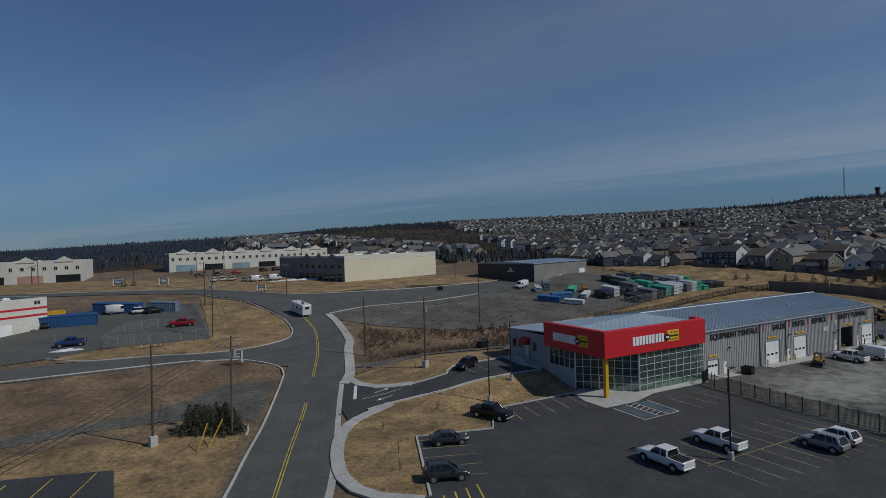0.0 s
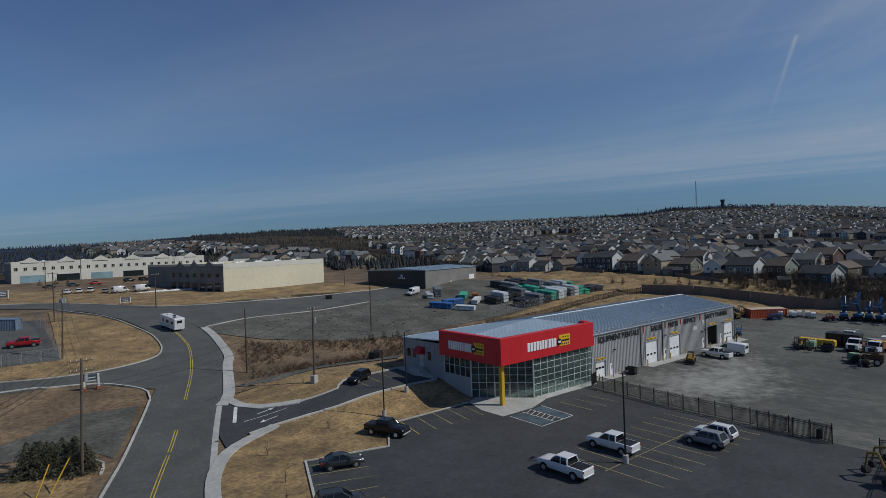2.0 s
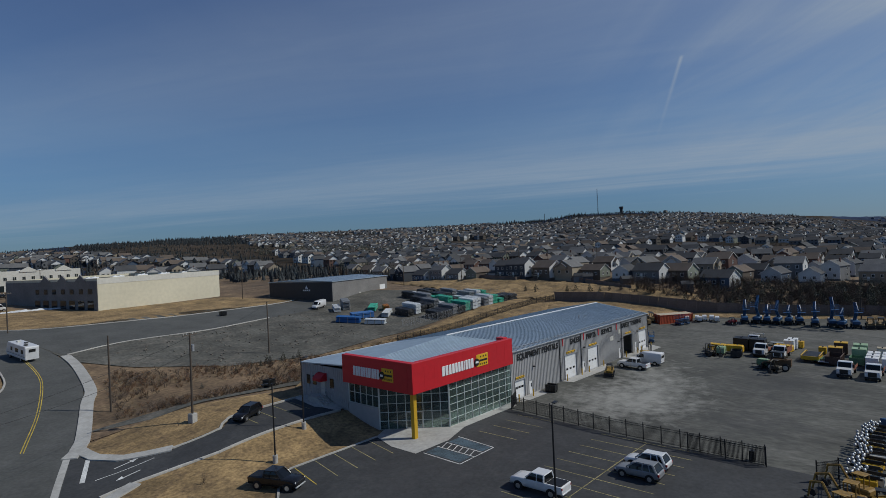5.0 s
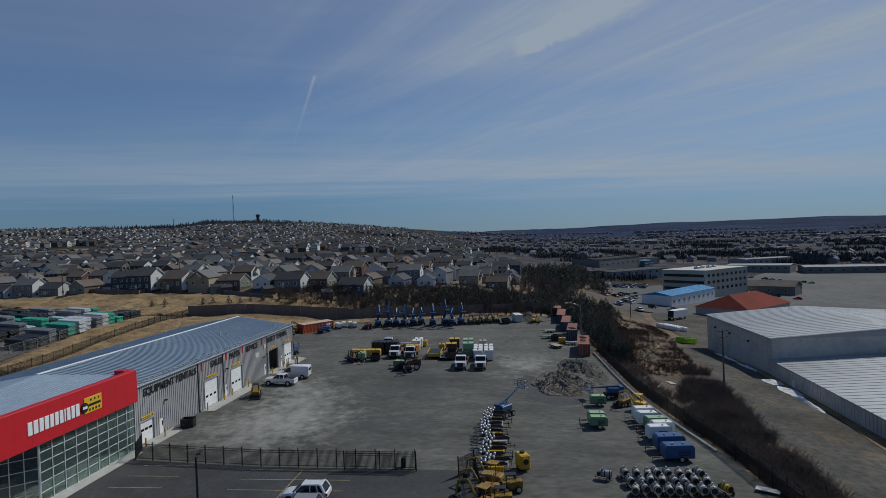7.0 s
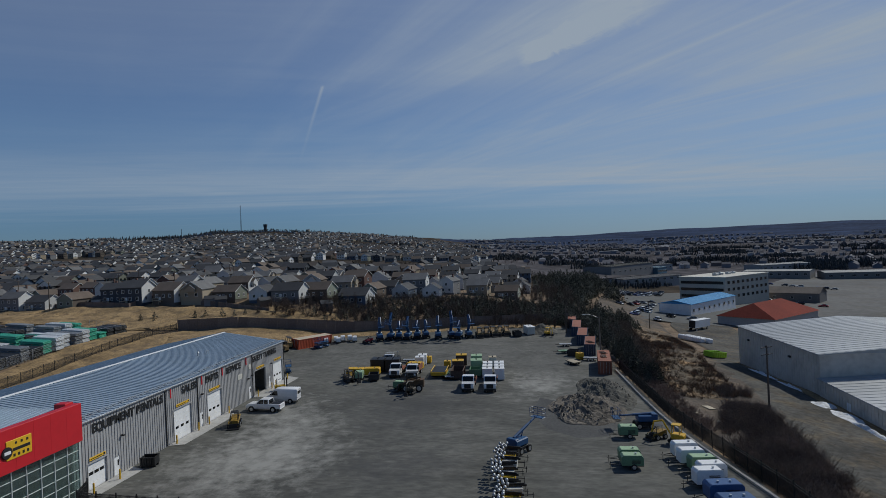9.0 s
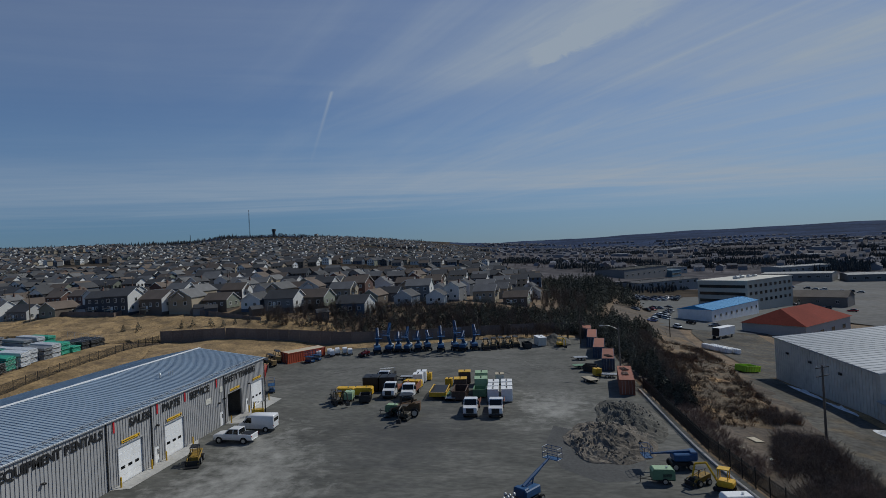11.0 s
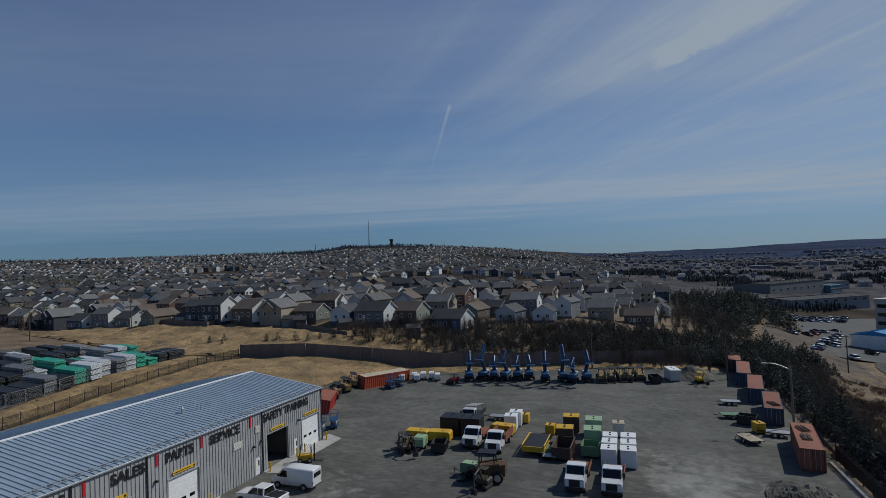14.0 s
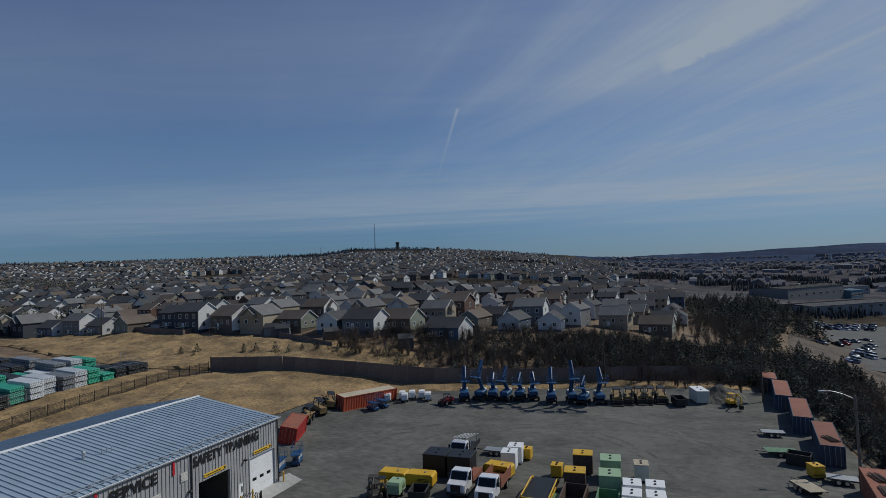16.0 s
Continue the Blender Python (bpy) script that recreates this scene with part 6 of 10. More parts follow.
BROWN_STEEL = mat("brown_steel", (0.09, 0.055, 0.04), 0.8, scale=1, vary=0.25, bump=0.1)
spread(build_open_box(5.2, 2.4, 1.7, BROWN_STEEL, "open brown steel skip in the yard"), [(133.2, 24.8, 0)])
spread(build_open_box(3.0, 2.2, 1.5, GREEN, "open green steel skip in the yard"), [(134.2, 21.4, 0)])
spread(build_open_box(2.6, 1.9, 1.4, mat("dark_skip", (0.03, 0.028, 0.027), 0.7), "open dark steel skip in the yard"), [(130.6, 41.2, 10), (180.4, 13.0, 20), (154.2, 0.2, 70)])
spread(build_open_box(1.7, 1.3, 1.2, BLACK, "black refuse bin beside the shop wall"), [(85.2, 57.4, 100), (54.8, 93.4, 20), (83.6, 167, 0)])


def build_crate(l, w, h, body, top, label, name="cabin_unit"):
    """A closed equipment cabin on skids with a lid and a door."""
    t = thing(name, label, "equipment cabin", "yard cabins")
    bm = bmesh.new()
    box(bm, (-l / 2, -w / 2, 0.15), (l / 2, w / 2, h), 0.03)
    shell = part("housing", bm, body, t)
    bm = bmesh.new()
    box(bm, (-l / 2 - 0.04, -w / 2 - 0.04, h), (l / 2 + 0.04, w / 2 + 0.04, h + 0.1), 0.03)
    part("lid", bm, top, t)
    for k in range(2):
        bm = bmesh.new()
        rod(bm, (-0.2 * l + 0.4 * l * k, 0, h + 0.1), (-0.2 * l + 0.4 * l * k, 0, h + 0.2), 0.13, n=10)
        part("port", bm, BLACK, t)
    bm = bmesh.new()
    for s in (-1, 1):
        box(bm, (-l / 2, s * w * 0.3 - 0.1, 0), (l / 2, s * w * 0.3 + 0.1, 0.15))
    part("skid", bm, BLACK, t)
    for s in (-1, 1):
        bm = bmesh.new()
        box(bm, (-l * 0.3, s * w / 2, 0.35), (l * 0.3, s * (w / 2 + 0.02), h - 0.3), 0.005)
        part("panel", bm, body, shell)
    return t


spread(build_crate(2.6, 2.3, 2.4, PALE_GREEN, PALE_GREEN, "pale green equipment cabin with two roof ports"), [(138.0, 21.5, 5), (143.2, 21.8, 5)])
spread(build_crate(2.2, 2.3, 2.3, BROWN_STEEL, YELLOW, "brown equipment cabin with yellow lid"), [(138.2, 25.3, 5), (144.6, 25.2, 5)])
spread(build_crate(3.2, 2.9, 2.6, BLACK, BLACK, "large black equipment box in the yard"), [(139.4, 42.4, 3), (139.4, 39.2, 3)])
spread(build_crate(2.15, 1.85, 2.15, WHITE, WHITE, "white equipment cabin in the yard"), [(143.4, 34.2, 5), (146.0, 34.0, 5), (130.8, 16.6, 3), (130.7, 18.9, 2), (133.6, 16.7, 4), (133.5, 19.0, 1), (136.6, 16.8, 2), (136.4, 19.1, 4)])
spread(build_crate(2.0, 1.6, 1.9, OFFWHITE, PALE_WOOD, "pale equipment cabin in the yard"), [(143.8, 18.4, 5)])
spread(build_crate(1.5, 1.3, 1.4, YELLOW, YELLOW, "small yellow machine cabin in the yard"), [(147.6, 32.9, 0), (142.2, 28.0, 0), (150.0, -0.6, 20)])
spread(build_crate(3.4, 2.2, 2.2, OFFWHITE, WHITE, "white box trailer in the back row"), [(183.8, 9.6, 20)])


def build_platform(l, w):
    t = thing("platform_trailer", "yellow deck trailer with raised ends in the yard", "trailer")
    bm = bmesh.new()
    box(bm, (-l / 2, -w / 2, 1.0), (l / 2, w / 2, 1.12), 0.01)
    part("deck", bm, BLACK, t, "dark trailer deck")
    for s in (-1, 1):
        bm = bmesh.new()
        rod(bm, (-l / 2, s * w / 2, 1.35), (l * 0.3, s * w / 2, 1.5), 0.09, n=6)
        rod(bm, (l * 0.3, s * w / 2, 1.5), (l / 2, s * w / 2, 1.1), 0.09, n=6)
        box(bm, (-l / 2, s * w / 2 - 0.08, 0.8), (l / 2, s * w / 2 + 0.08, 1.0))
        for k in range(5):
            xx = -l / 2 + l * k / 4.4
            rod(bm, (xx, s * w / 2, 1.0), (xx, s * w / 2, 1.4), 0.05, n=6)
        part("side_rail", bm, YELLOW, t, "yellow side rail")
    bm = bmesh.new()
    box(bm, (-l / 2 - 0.1, -w / 2, 0.55), (-l / 2 + 0.05, w / 2, 1.25), 0.02)
    part("tail_board", bm, YELLOW, t)
    for ax in (-1.2, 0.0):
        for s in (-1, 1):
            wheel(t, ax, s * (w / 2 - 0.2), 0.42, 0.28)
    return t


spread(build_platform(6.6, 2.9), [(135.0, 28.6, 0)])


def build_flat_trailer(l, w, deck_mat, label):
    t = thing("flat_trailer", label, "trailer", "flat trailers")
    bm = bmesh.new()
    n = 7
    for k in range(n):
        box(bm, (-l / 2, -w / 2 + w * k / n + 0.01, 0.62), (l / 2, -w / 2 + w * (k + 1) / n - 0.01, 0.68))
    part("deck", bm, deck_mat, t, "planked deck")
    bm = bmesh.new()
    for s in (-1, 1):
        box(bm, (-l / 2, s * w / 2, 0.5), (l / 2, s * (w / 2 - 0.06), 0.62))
        rod(bm, (l / 2, s * w * 0.3, 0.55), (l / 2 + 1.2, 0, 0.5), 0.04, n=6)
    part("frame", bm, BLACK, t)
    for ax in (-0.4, 0.4):
        for s in (-1, 1):
            wheel(t, ax, s * (w / 2 + 0.12), 0.33, 0.2)
    return t


spread(build_flat_trailer(3.6, 1.9, PALE_WOOD, "flat trailer with pale plank deck"), [(144.8, 1.3, 22)])
spread(build_flat_trailer(3.8, 1.9, GREEN, "flat trailer with green deck"), [(157.6, 1.6, 100), (133.2, 26.9, 0)])
spread(build_flat_trailer(3.0, 1.7, GALV, "low trailer with grey deck"), [(131.5, 26.2, 0), (148.5, 37.4, 90), (166.6, 1.0, 95), (148.6, -2.8, 80)])


PALE_STEEL = mat("pale_steel_drum", (0.4, 0.4, 0.38), 0.55, 0.2, scale=2, vary=0.2, dirt=(0.15, 0.14, 0.13), dirt_amount=0.35, shift=0.2)


def build_drum_heater(body, label):
    t = thing("drum_heater", label, "heater", "rows of drum heaters")
    bm = bmesh.new()
    rod(bm, (-0.55, 0, 0.62), (0.5, 0, 0.62), 0.36, n=16)
    drum = part("drum", bm, body, t)
    for x in (-0.42, 0.05, 0.4):
        bm = bmesh.new()
        rod(bm, (x - 0.05, 0, 0.62), (x + 0.05, 0, 0.62), 0.375, n=16)
        part("band", bm, BLACK, drum, "black drum band")
    bm = bmesh.new()
    rod(bm, (-0.58, 0, 0.62), (-0.55, 0, 0.62), 0.28, n=14)
    part("mouth", bm, BLACK, drum)
    bm = bmesh.new()
    rod(bm, (0.25, 0, 0.95), (0.25, 0, 1.15), 0.1, n=8)
    part("flue", bm, STEEL, drum)
    bm = bmesh.new()
    for s in (-1, 1):
        rod(bm, (-0.7, s * 0.3, 0.12), (1.0, s * 0.3, 0.3), 0.03, n=6)
    rod(bm, (1.0, -0.3, 0.3), (1.0, 0.3, 0.3), 0.03, n=6)
    box(bm, (0.55, -0.25, 0.35), (0.85, 0.25, 0.75), 0.04)
    part("frame", bm, BLACK, t)
    for s in (-1, 1):
        wheel(t, -0.3, s * 0.45, 0.2, 0.1)
    return t


spots = [(64.9 + 1.95 * r + 0.13 * ((c * 3 + r) % 4), 0.9 - 1.02 * c + 0.07 * ((c * 5 + r) % 3), 9 * ((r * 7 + c * 3) % 4 - 1.5)) for r in range(3) for c in range(8)]
spread(build_drum_heater(PALE_STEEL, "pale drum heater on a wheeled frame"), spots + [(68.6, 3.0, 70)])
spread(build_drum_heater(YELLOW, "yellow drum heater at the end of a row"), [(65.4, -7.4, 20)])


def build_light_tower(body):
    t = thing("light_tower", "light tower trailer with folded mast and silver lamps", "light tower", "row of light towers")
    bm = bmesh.new()
    box(bm, (-0.8, -0.5, 0.45), (0.8, 0.5, 1.25), 0.05)
    part("housing", bm, body, t)
    bm = bmesh.new()
    box(bm, (-1.5, -0.1, 1.3), (1.2, 0.1, 1.5), 0.01)
    box(bm, (-1.3, -0.06, 1.51), (1.0, 0.06, 1.62), 0.01)
    mast = part("mast", bm, BLACK, t, "folded dark mast")
    for k in range(6):
        bm = bmesh.new()
        c = Vector((-1.5 + 0.42 * (k // 2), -0.42 + 0.84 * (k % 2), 1.62 + 0.08 * (k % 3)))
        v = ball(bm, c, 0.2, 2)
        bmesh.ops.scale(bm, vec=(0.8, 1, 1), space=Matrix.Translation(-c), verts=v)
        part("lamp", bm, GALV, mast, "silver flood lamp")
    bm = bmesh.new()
    for s in (-1, 1):
        box(bm, (-0.3, s * 0.55, 0.4), (-0.2, s * 1.2, 0.48))
        box(bm, (0.5, s * 0.55, 0.4), (0.6, s * 1.2, 0.48))
        rod(bm, (-0.25, s * 1.15, 0.05), (-0.25, s * 1.15, 0.75), 0.04, n=6)
        rod(bm, (0.55, s * 1.15, 0.05), (0.55, s * 1.15, 0.75), 0.04, n=6)
    rod(bm, (0.8, 0, 0.45), (1.9, 0, 0.45), 0.05, n=6)
    rod(bm, (1.8, 0, 0), (1.8, 0, 0.7), 0.035, n=6)
    part("outrigger", bm, BLACK, t)
    for s in (-1, 1):
        wheel(t, 0.1, s * 0.62, 0.3, 0.18)
    return t


LT = random.Random(12)
lt_spots = [(69.0 + 1.6 * k + LT.uniform(-0.25, 0.25), 13.9 + 0.04 * k + LT.uniform(-0.4, 0.4), 268 + LT.uniform(-12, 12)) for k in range(13)]
spread(build_light_tower(YELLOW), [lt_spots[k] for k in (0, 3, 4, 7, 11)])
spread(build_light_tower(OFFWHITE), [lt_spots[k] for k in (1, 5, 8, 10)])
spread(build_light_tower(BLACK), [lt_spots[k] for k in (2, 6, 9, 12)])


def build_boom_lift(arm, folded, label):
    """A wheeled boom lift; arm: end of the boom from the turret."""
    t = thing("boom_lift", label, "boom lift", "blue boom lifts")
    bm = bmesh.new()
    box(bm, (-1.1, -0.75, 0.45), (1.1, 0.75, 0.85), 0.04)
    part("chassis", bm, BLACK, t)
    bm = bmesh.new()
    box(bm, (-1.6, -0.8, 0.95), (0.9, 0.8, 1.75), 0.1)
    part("turret", bm, BLUE_LIFT, t, "blue turret housing")
    bm = bmesh.new()
    box(bm, (-1.7, -0.7, 1.0), (-0.9, 0.7, 1.95), 0.1)
    part("counterweight", bm, OFFWHITE if folded else BLUE_LIFT, t)
    a = Vector((-1.0, 0, 1.9))
    bm = bmesh.new()
    if folded:
        k = Vector((0.4, 0, 2.4 + folded * 0.5))
        for dy in (-0.2, 0.2):
            off = Vector((0, dy, 0))
            rod(bm, a + off, k + off, 0.2, n=6)
            rod(bm, k + off, k + off + Vector((-1.1, 0.0, folded)), 0.19, 0.17, 6)
        rod(bm, k + Vector((-1.1, 0.15, folded)), k + Vector((0.9, 0.15, folded * 0.35)), 0.2, 0.16, 6)
        rod(bm, a + Vector((0.5, 0, -0.2)), k + Vector((-0.55, 0, folded * 0.5)), 0.1, n=6)
        e = k + Vector((1.1, 0.15, folded * 0.3))
    else:
        e = Vector(arm)
        rod(bm, a, a.lerp(e, 0.6), 0.2, 0.18, 6)
        rod(bm, a.lerp(e, 0.6), e, 0.14, 0.12, 6)
        rod(bm, (0.3, 0, 1.2), a.lerp(e, 0.4), 0.07, n=6)
    part("boom", bm, BLUE_LIFT, t, "blue boom")
    bm = bmesh.new()
    b0, b1 = e + Vector((0.05, -0.9, -0.2)), e + Vector((0.95, 0.9, 0.9))
    for z in (b0.z, b0.z + 0.55, b1.z):
        for p, q in (((b0.x, b0.y), (b1.x, b0.y)), ((b1.x, b0.y), (b1.x, b1.y)), ((b1.x, b1.y), (b0.x, b1.y)), ((b0.x, b1.y), (b0.x, b0.y))):
            rod(bm, (*p, z), (*q, z), 0.03, n=5)
    for p in ((b0.x, b0.y), (b1.x, b0.y), (b1.x, b1.y), (b0.x, b1.y), (b0.x, 0), (b1.x, 0)):
        rod(bm, (*p, b0.z), (*p, b1.z), 0.03, n=5)
    box(bm, (b0.x, b0.y, b0.z - 0.04), (b1.x, b1.y, b0.z))
    part("basket", bm, BLUE_LIFT, t, "blue railed basket")
    for ax in (-0.85, 0.85):
        for s in (-1, 1):
            wheel(t, ax, s * 0.85, 0.42, 0.3)
    return t


spread(build_boom_lift((3.4, -0.3, 3.6), 0, "blue boom lift with its boom run out"), [(91.2, 13.2, -35)])
spread(build_boom_lift((3.2, 0, 1.7), 0, "blue boom lift with its boom lowered"), [(101.2, -3.6, 95)])
for hgt, spots in ((2.6, [(174.4, 50.6, 200), (176.8, 34.6, 190), (178.2, 26.2, 200), (176.6, 43.2, 170)]), (3.4, [(175.6, 47.9, 170), (177.6, 31.0, 200)]), (1.7, [(176.4, 45.6, 190), (177.2, 40.6, 180), (177.9, 38.2, 200), (177.0, 29.0, 170)])):
    spread(build_boom_lift(None, hgt, "blue boom lift folded upright in the back row"), spots)


def build_scissor_lift():
    t = thing("scissor_lift", "blue scissor lift with folded platform by the shop", "scissor lift", "blue scissor lifts")
    bm = bmesh.new()
    box(bm, (-1.3, -0.55, 0.25), (1.3, 0.55, 0.65), 0.03)
    part("base", bm, BLUE_LIFT, t)
    bm = bmesh.new()
    for k in range(4):
        z = 0.7 + 0.16 * k
        for s in (-0.4, 0.4):
            rod(bm, (-1.1, s, z), (1.1, s, z + 0.14), 0.04, n=5)
            rod(bm, (1.1, s, z), (-1.1, s, z + 0.14), 0.04, n=5)
    part("scissor_arms", bm, GALV, t)
    bm = bmesh.new()
    box(bm, (-1.3, -0.6, 1.36), (1.3, 0.6, 1.44))
    for z in (1.95, 2.5):
        for p, q in (((-1.3, -0.6), (1.3, -0.6)), ((1.3, -0.6), (1.3, 0.6)), ((1.3, 0.6), (-1.3, 0.6)), ((-1.3, 0.6), (-1.3, -0.6))):
            rod(bm, (*p, z), (*q, z), 0.025, n=5)
    for x in (-1.3, -0.43, 0.43, 1.3):
        for s in (-0.6, 0.6):
            rod(bm, (x, s, 1.44), (x, s, 2.5), 0.025, n=5)
    part("platform", bm, BLUE_LIFT, t, "railed blue platform")
    for ax in (-0.9, 0.9):
        for s in (-1, 1):
            wheel(t, ax, s * 0.5, 0.22, 0.14)
    return t


spread(build_scissor_lift(), [(133.4, 61.8, 15), (136.4, 61.2, 25), (134.2, 63.6, 10), (163.8, 64.4, 60), (165.8, 63.6, 75)])


def build_loader(body, label, name="wheel_loader", big=1.0, cat="loader"):
    """A compact loader with cab cage, arms and bucket."""
    t = thing(name, label, cat, "yard loaders")
    k = big
    bm = bmesh.new()
    profile(bm, [(-1.5 * k, 0.5 * k), (0.9 * k, 0.45 * k), (0.9 * k, 1.0 * k), (-0.3 * k, 1.15 * k), (-1.5 * k, 1.35 * k)], -0.55 * k, 0.55 * k)
    part("body", bm, body, t)
    bm = bmesh.new()
    for x in (-0.7, 0.5):
        for s in (-0.45, 0.45):
            rod(bm, (x * k, s * k, 1.0 * k), (x * k * 0.9, s * k, 2.05 * k), 0.05 * k, n=6)
    box(bm, (-0.8 * k, -0.52 * k, 2.05 * k), (0.6 * k, 0.52 * k, 2.13 * k), 0.02)
    part("cab_cage", bm, BLACK, t)
    bm = bmesh.new()
    for s in (-0.66, 0.66):
        rod(bm, (-1.1 * k, s * k, 1.4 * k), (1.3 * k, s * k, 0.9 * k), 0.08 * k, n=6)
        rod(bm, (1.3 * k, s * k, 0.9 * k), (1.6 * k, s * k, 0.35 * k), 0.08 * k, n=6)
    part("arm", bm, body, t)
    bm = bmesh.new()
    profile(bm, [(1.45 * k, 0.75 * k), (1.4 * k, 0.1 * k), (2.15 * k, 0.06 * k), (2.15 * k, 0.14 * k), (1.6 * k, 0.22 * k), (1.58 * k, 0.75 * k)], -0.85 * k, 0.85 * k)
    part("bucket", bm, BLACK, t, "worn steel bucket")
    for ax in (-0.95, 0.55):
        for s in (-1, 1):
            wheel(t, ax * k, s * 0.72 * k, 0.42 * k, 0.3 * k)
    return t


WORN_YELLOW = mat("worn_yellow_paint", (0.3, 0.18, 0.02), 0.6, scale=1.5, vary=0.25, dirt=(0.06, 0.045, 0.03))
spread(build_loader(WORN_YELLOW, "worn yellow skid steer loader parked before the shop"), [(100.6, 54.6, 200)])
spread(build_loader(mat("orange_brown_paint", (0.13, 0.075, 0.035), 0.6, scale=1.5, vary=0.2), "large brown wheel loader in the yard", big=1.55), [(122.2, 32.2, 95)])
spread(build_loader(WORN_YELLOW, "small worn yellow loader by the fence", big=0.8), [(96.6, -4.2, 120), (65.6, 12.6, 100), (62.6, 13.6, 90), (131.4, 46.2, 200)])
spread(build_loader(mat("red_machine_paint", (0.3, 0.02, 0.02), 0.5), "low red machine in the back row", big=0.9), [(171.0, 53.0, 150)])
spread(build_loader(mat("tan_machine_paint", (0.26, 0.17, 0.07), 0.6, scale=1.5, vary=0.2), "tan compact machine in the back row", big=1.2), [(179.4, 23.4, 190), (180.2, 21.4, 180), (180.9, 19.6, 200), (181.4, 17.8, 170), (182.2, 16.0, 190), (160.6, 71.6, 40), (156.4, 71.4, 70), (152.6, 70.8, 20)])


def build_forklift():
    t = thing("forklift", "dark forklift with mast and roof cage", "forklift")
    bm = bmesh.new()
    box(bm, (-1.1, -0.55, 0.35), (0.8, 0.55, 1.0), 0.06)
    part("body", bm, YELLOW, t)
    bm = bmesh.new()
    for x in (-0.8, 0.65):
        for s in (-0.48, 0.48):
            rod(bm, (x, s, 0.95), (x * 0.9, s, 2.1), 0.045, n=6)
    for k in range(6):
        box(bm, (-0.75 + 0.24 * k, -0.5, 2.1), (-0.68 + 0.24 * k, 0.5, 2.15))
    part("cage", bm, BLACK, t)
    bm = bmesh.new()
    for s in (-0.35, 0.35):
        box(bm, (0.95, s - 0.05, 0.1), (1.1, s + 0.05, 2.3))
    for z in (0.6, 1.4, 2.25):
        box(bm, (0.97, -0.3, z), (1.05, 0.3, z + 0.08))
    part("mast", bm, BLACK, t)
    for s in (-0.3, 0.3):
        bm = bmesh.new()
        box(bm, (1.1, s - 0.06, 0.1), (2.2, s + 0.06, 0.15))
        part("fork", bm, BLACK, t)
    for ax in (-0.75, 0.5):
        for s in (-1, 1):
            wheel(t, ax, s * 0.52, 0.32, 0.25)
    return t


spread(build_forklift(), [(121.4, 56.4, -60)])


def build_excavator(body, label, yaw_boom=0.0):
    t = thing("mini_excavator", label, "excavator", "mini excavators")
    for s in (-1, 1):
        bm = bmesh.new()
        box(bm, (-1.0, s * 0.55 - 0.17, 0.02), (1.0, s * 0.55 + 0.17, 0.5), 0.15)
        part("track", bm, RUBBER, t)
    bm = bmesh.new()
    box(bm, (-0.95, -0.7, 0.55), (0.6, 0.7, 1.15), 0.12)
    part("house", bm, body, t)
    bm = bmesh.new()
    for x in (-0.4, 0.5):
        for s in (-0.5, 0.4):
            rod(bm, (x, s, 1.1), (x, s, 2.2), 0.05, n=6)
    box(bm, (-0.5, -0.6, 2.2), (0.6, 0.5, 2.28), 0.03)
    part("canopy", bm, body, t)
    bm = bmesh.new()
    rod(bm, (0.6, 0.2, 0.9), (1.6, 0.2, 2.6), 0.12, n=6)
    rod(bm, (1.6, 0.2, 2.6), (2.7, 0.2, 2.3), 0.11, n=6)
    rod(bm, (2.7, 0.2, 2.3), (3.0, 0.2, 0.9), 0.09, n=6)
    part("boom", bm, body, t)
    bm = bmesh.new()
    profile(bm, [(2.75, 0.9), (3.15, 0.95), (3.2, 0.35), (2.85, 0.25), (2.6, 0.5)], -0.1, 0.5)
    part("bucket", bm, BLACK, t)
    return t


spread(build_excavator(YELLOW, "yellow mini excavator beside a gravel heap"), [(182.2, 4.6, 200), (95.0, -6.2, 60)])
spread(build_excavator(mat("dull_yellow_paint", (0.3, 0.17, 0.03), 0.6, scale=1.5, vary=0.25, dirt=(0.05, 0.04, 0.03)), "dirty yellow mini excavator near the gate"), [(67.0, 14.2, 70), (64.4, 14.6, 80), (61.4, 14.9, 60)])


spread(build_excavator(mat("dark_machine_paint", (0.05, 0.042, 0.03), 0.6, scale=1.5, vary=0.3), "dark mini excavator among the yard machines"), [(130.2, 46.6, 200), (128.6, 45.6, 230), (119.6, 31.8, 170)])


def build_yellow_blower():
    t = thing("blower", "yellow blower unit standing on end in the yard", "heater", m=site(71.2, 11.2, 20))
    bm = bmesh.new()
    box(bm, (-0.8, -0.6, 0.25), (0.8, 0.6, 1.75), 0.12)
    part("housing", bm, YELLOW, t)
    bm = bmesh.new()
    rod(bm, (-0.95, 0, 1.1), (-0.8, 0, 1.1), 0.42, n=16)
    part("duct", bm, YELLOW, t)
    bm = bmesh.new()
    rod(bm, (-0.97, 0, 1.1), (-0.95, 0, 1.1), 0.3, n=16)
    part("duct_mouth", bm, BLACK, t)
    bm = bmesh.new()
    rod(bm, (0.1, 0, 1.75), (0.1, 0, 1.95), 0.28, n=14)
    part("flue", bm, BLACK, t)
    for s in (-1, 1):
        wheel(t, 0, s * 0.62, 0.25, 0.14)


build_yellow_blower()


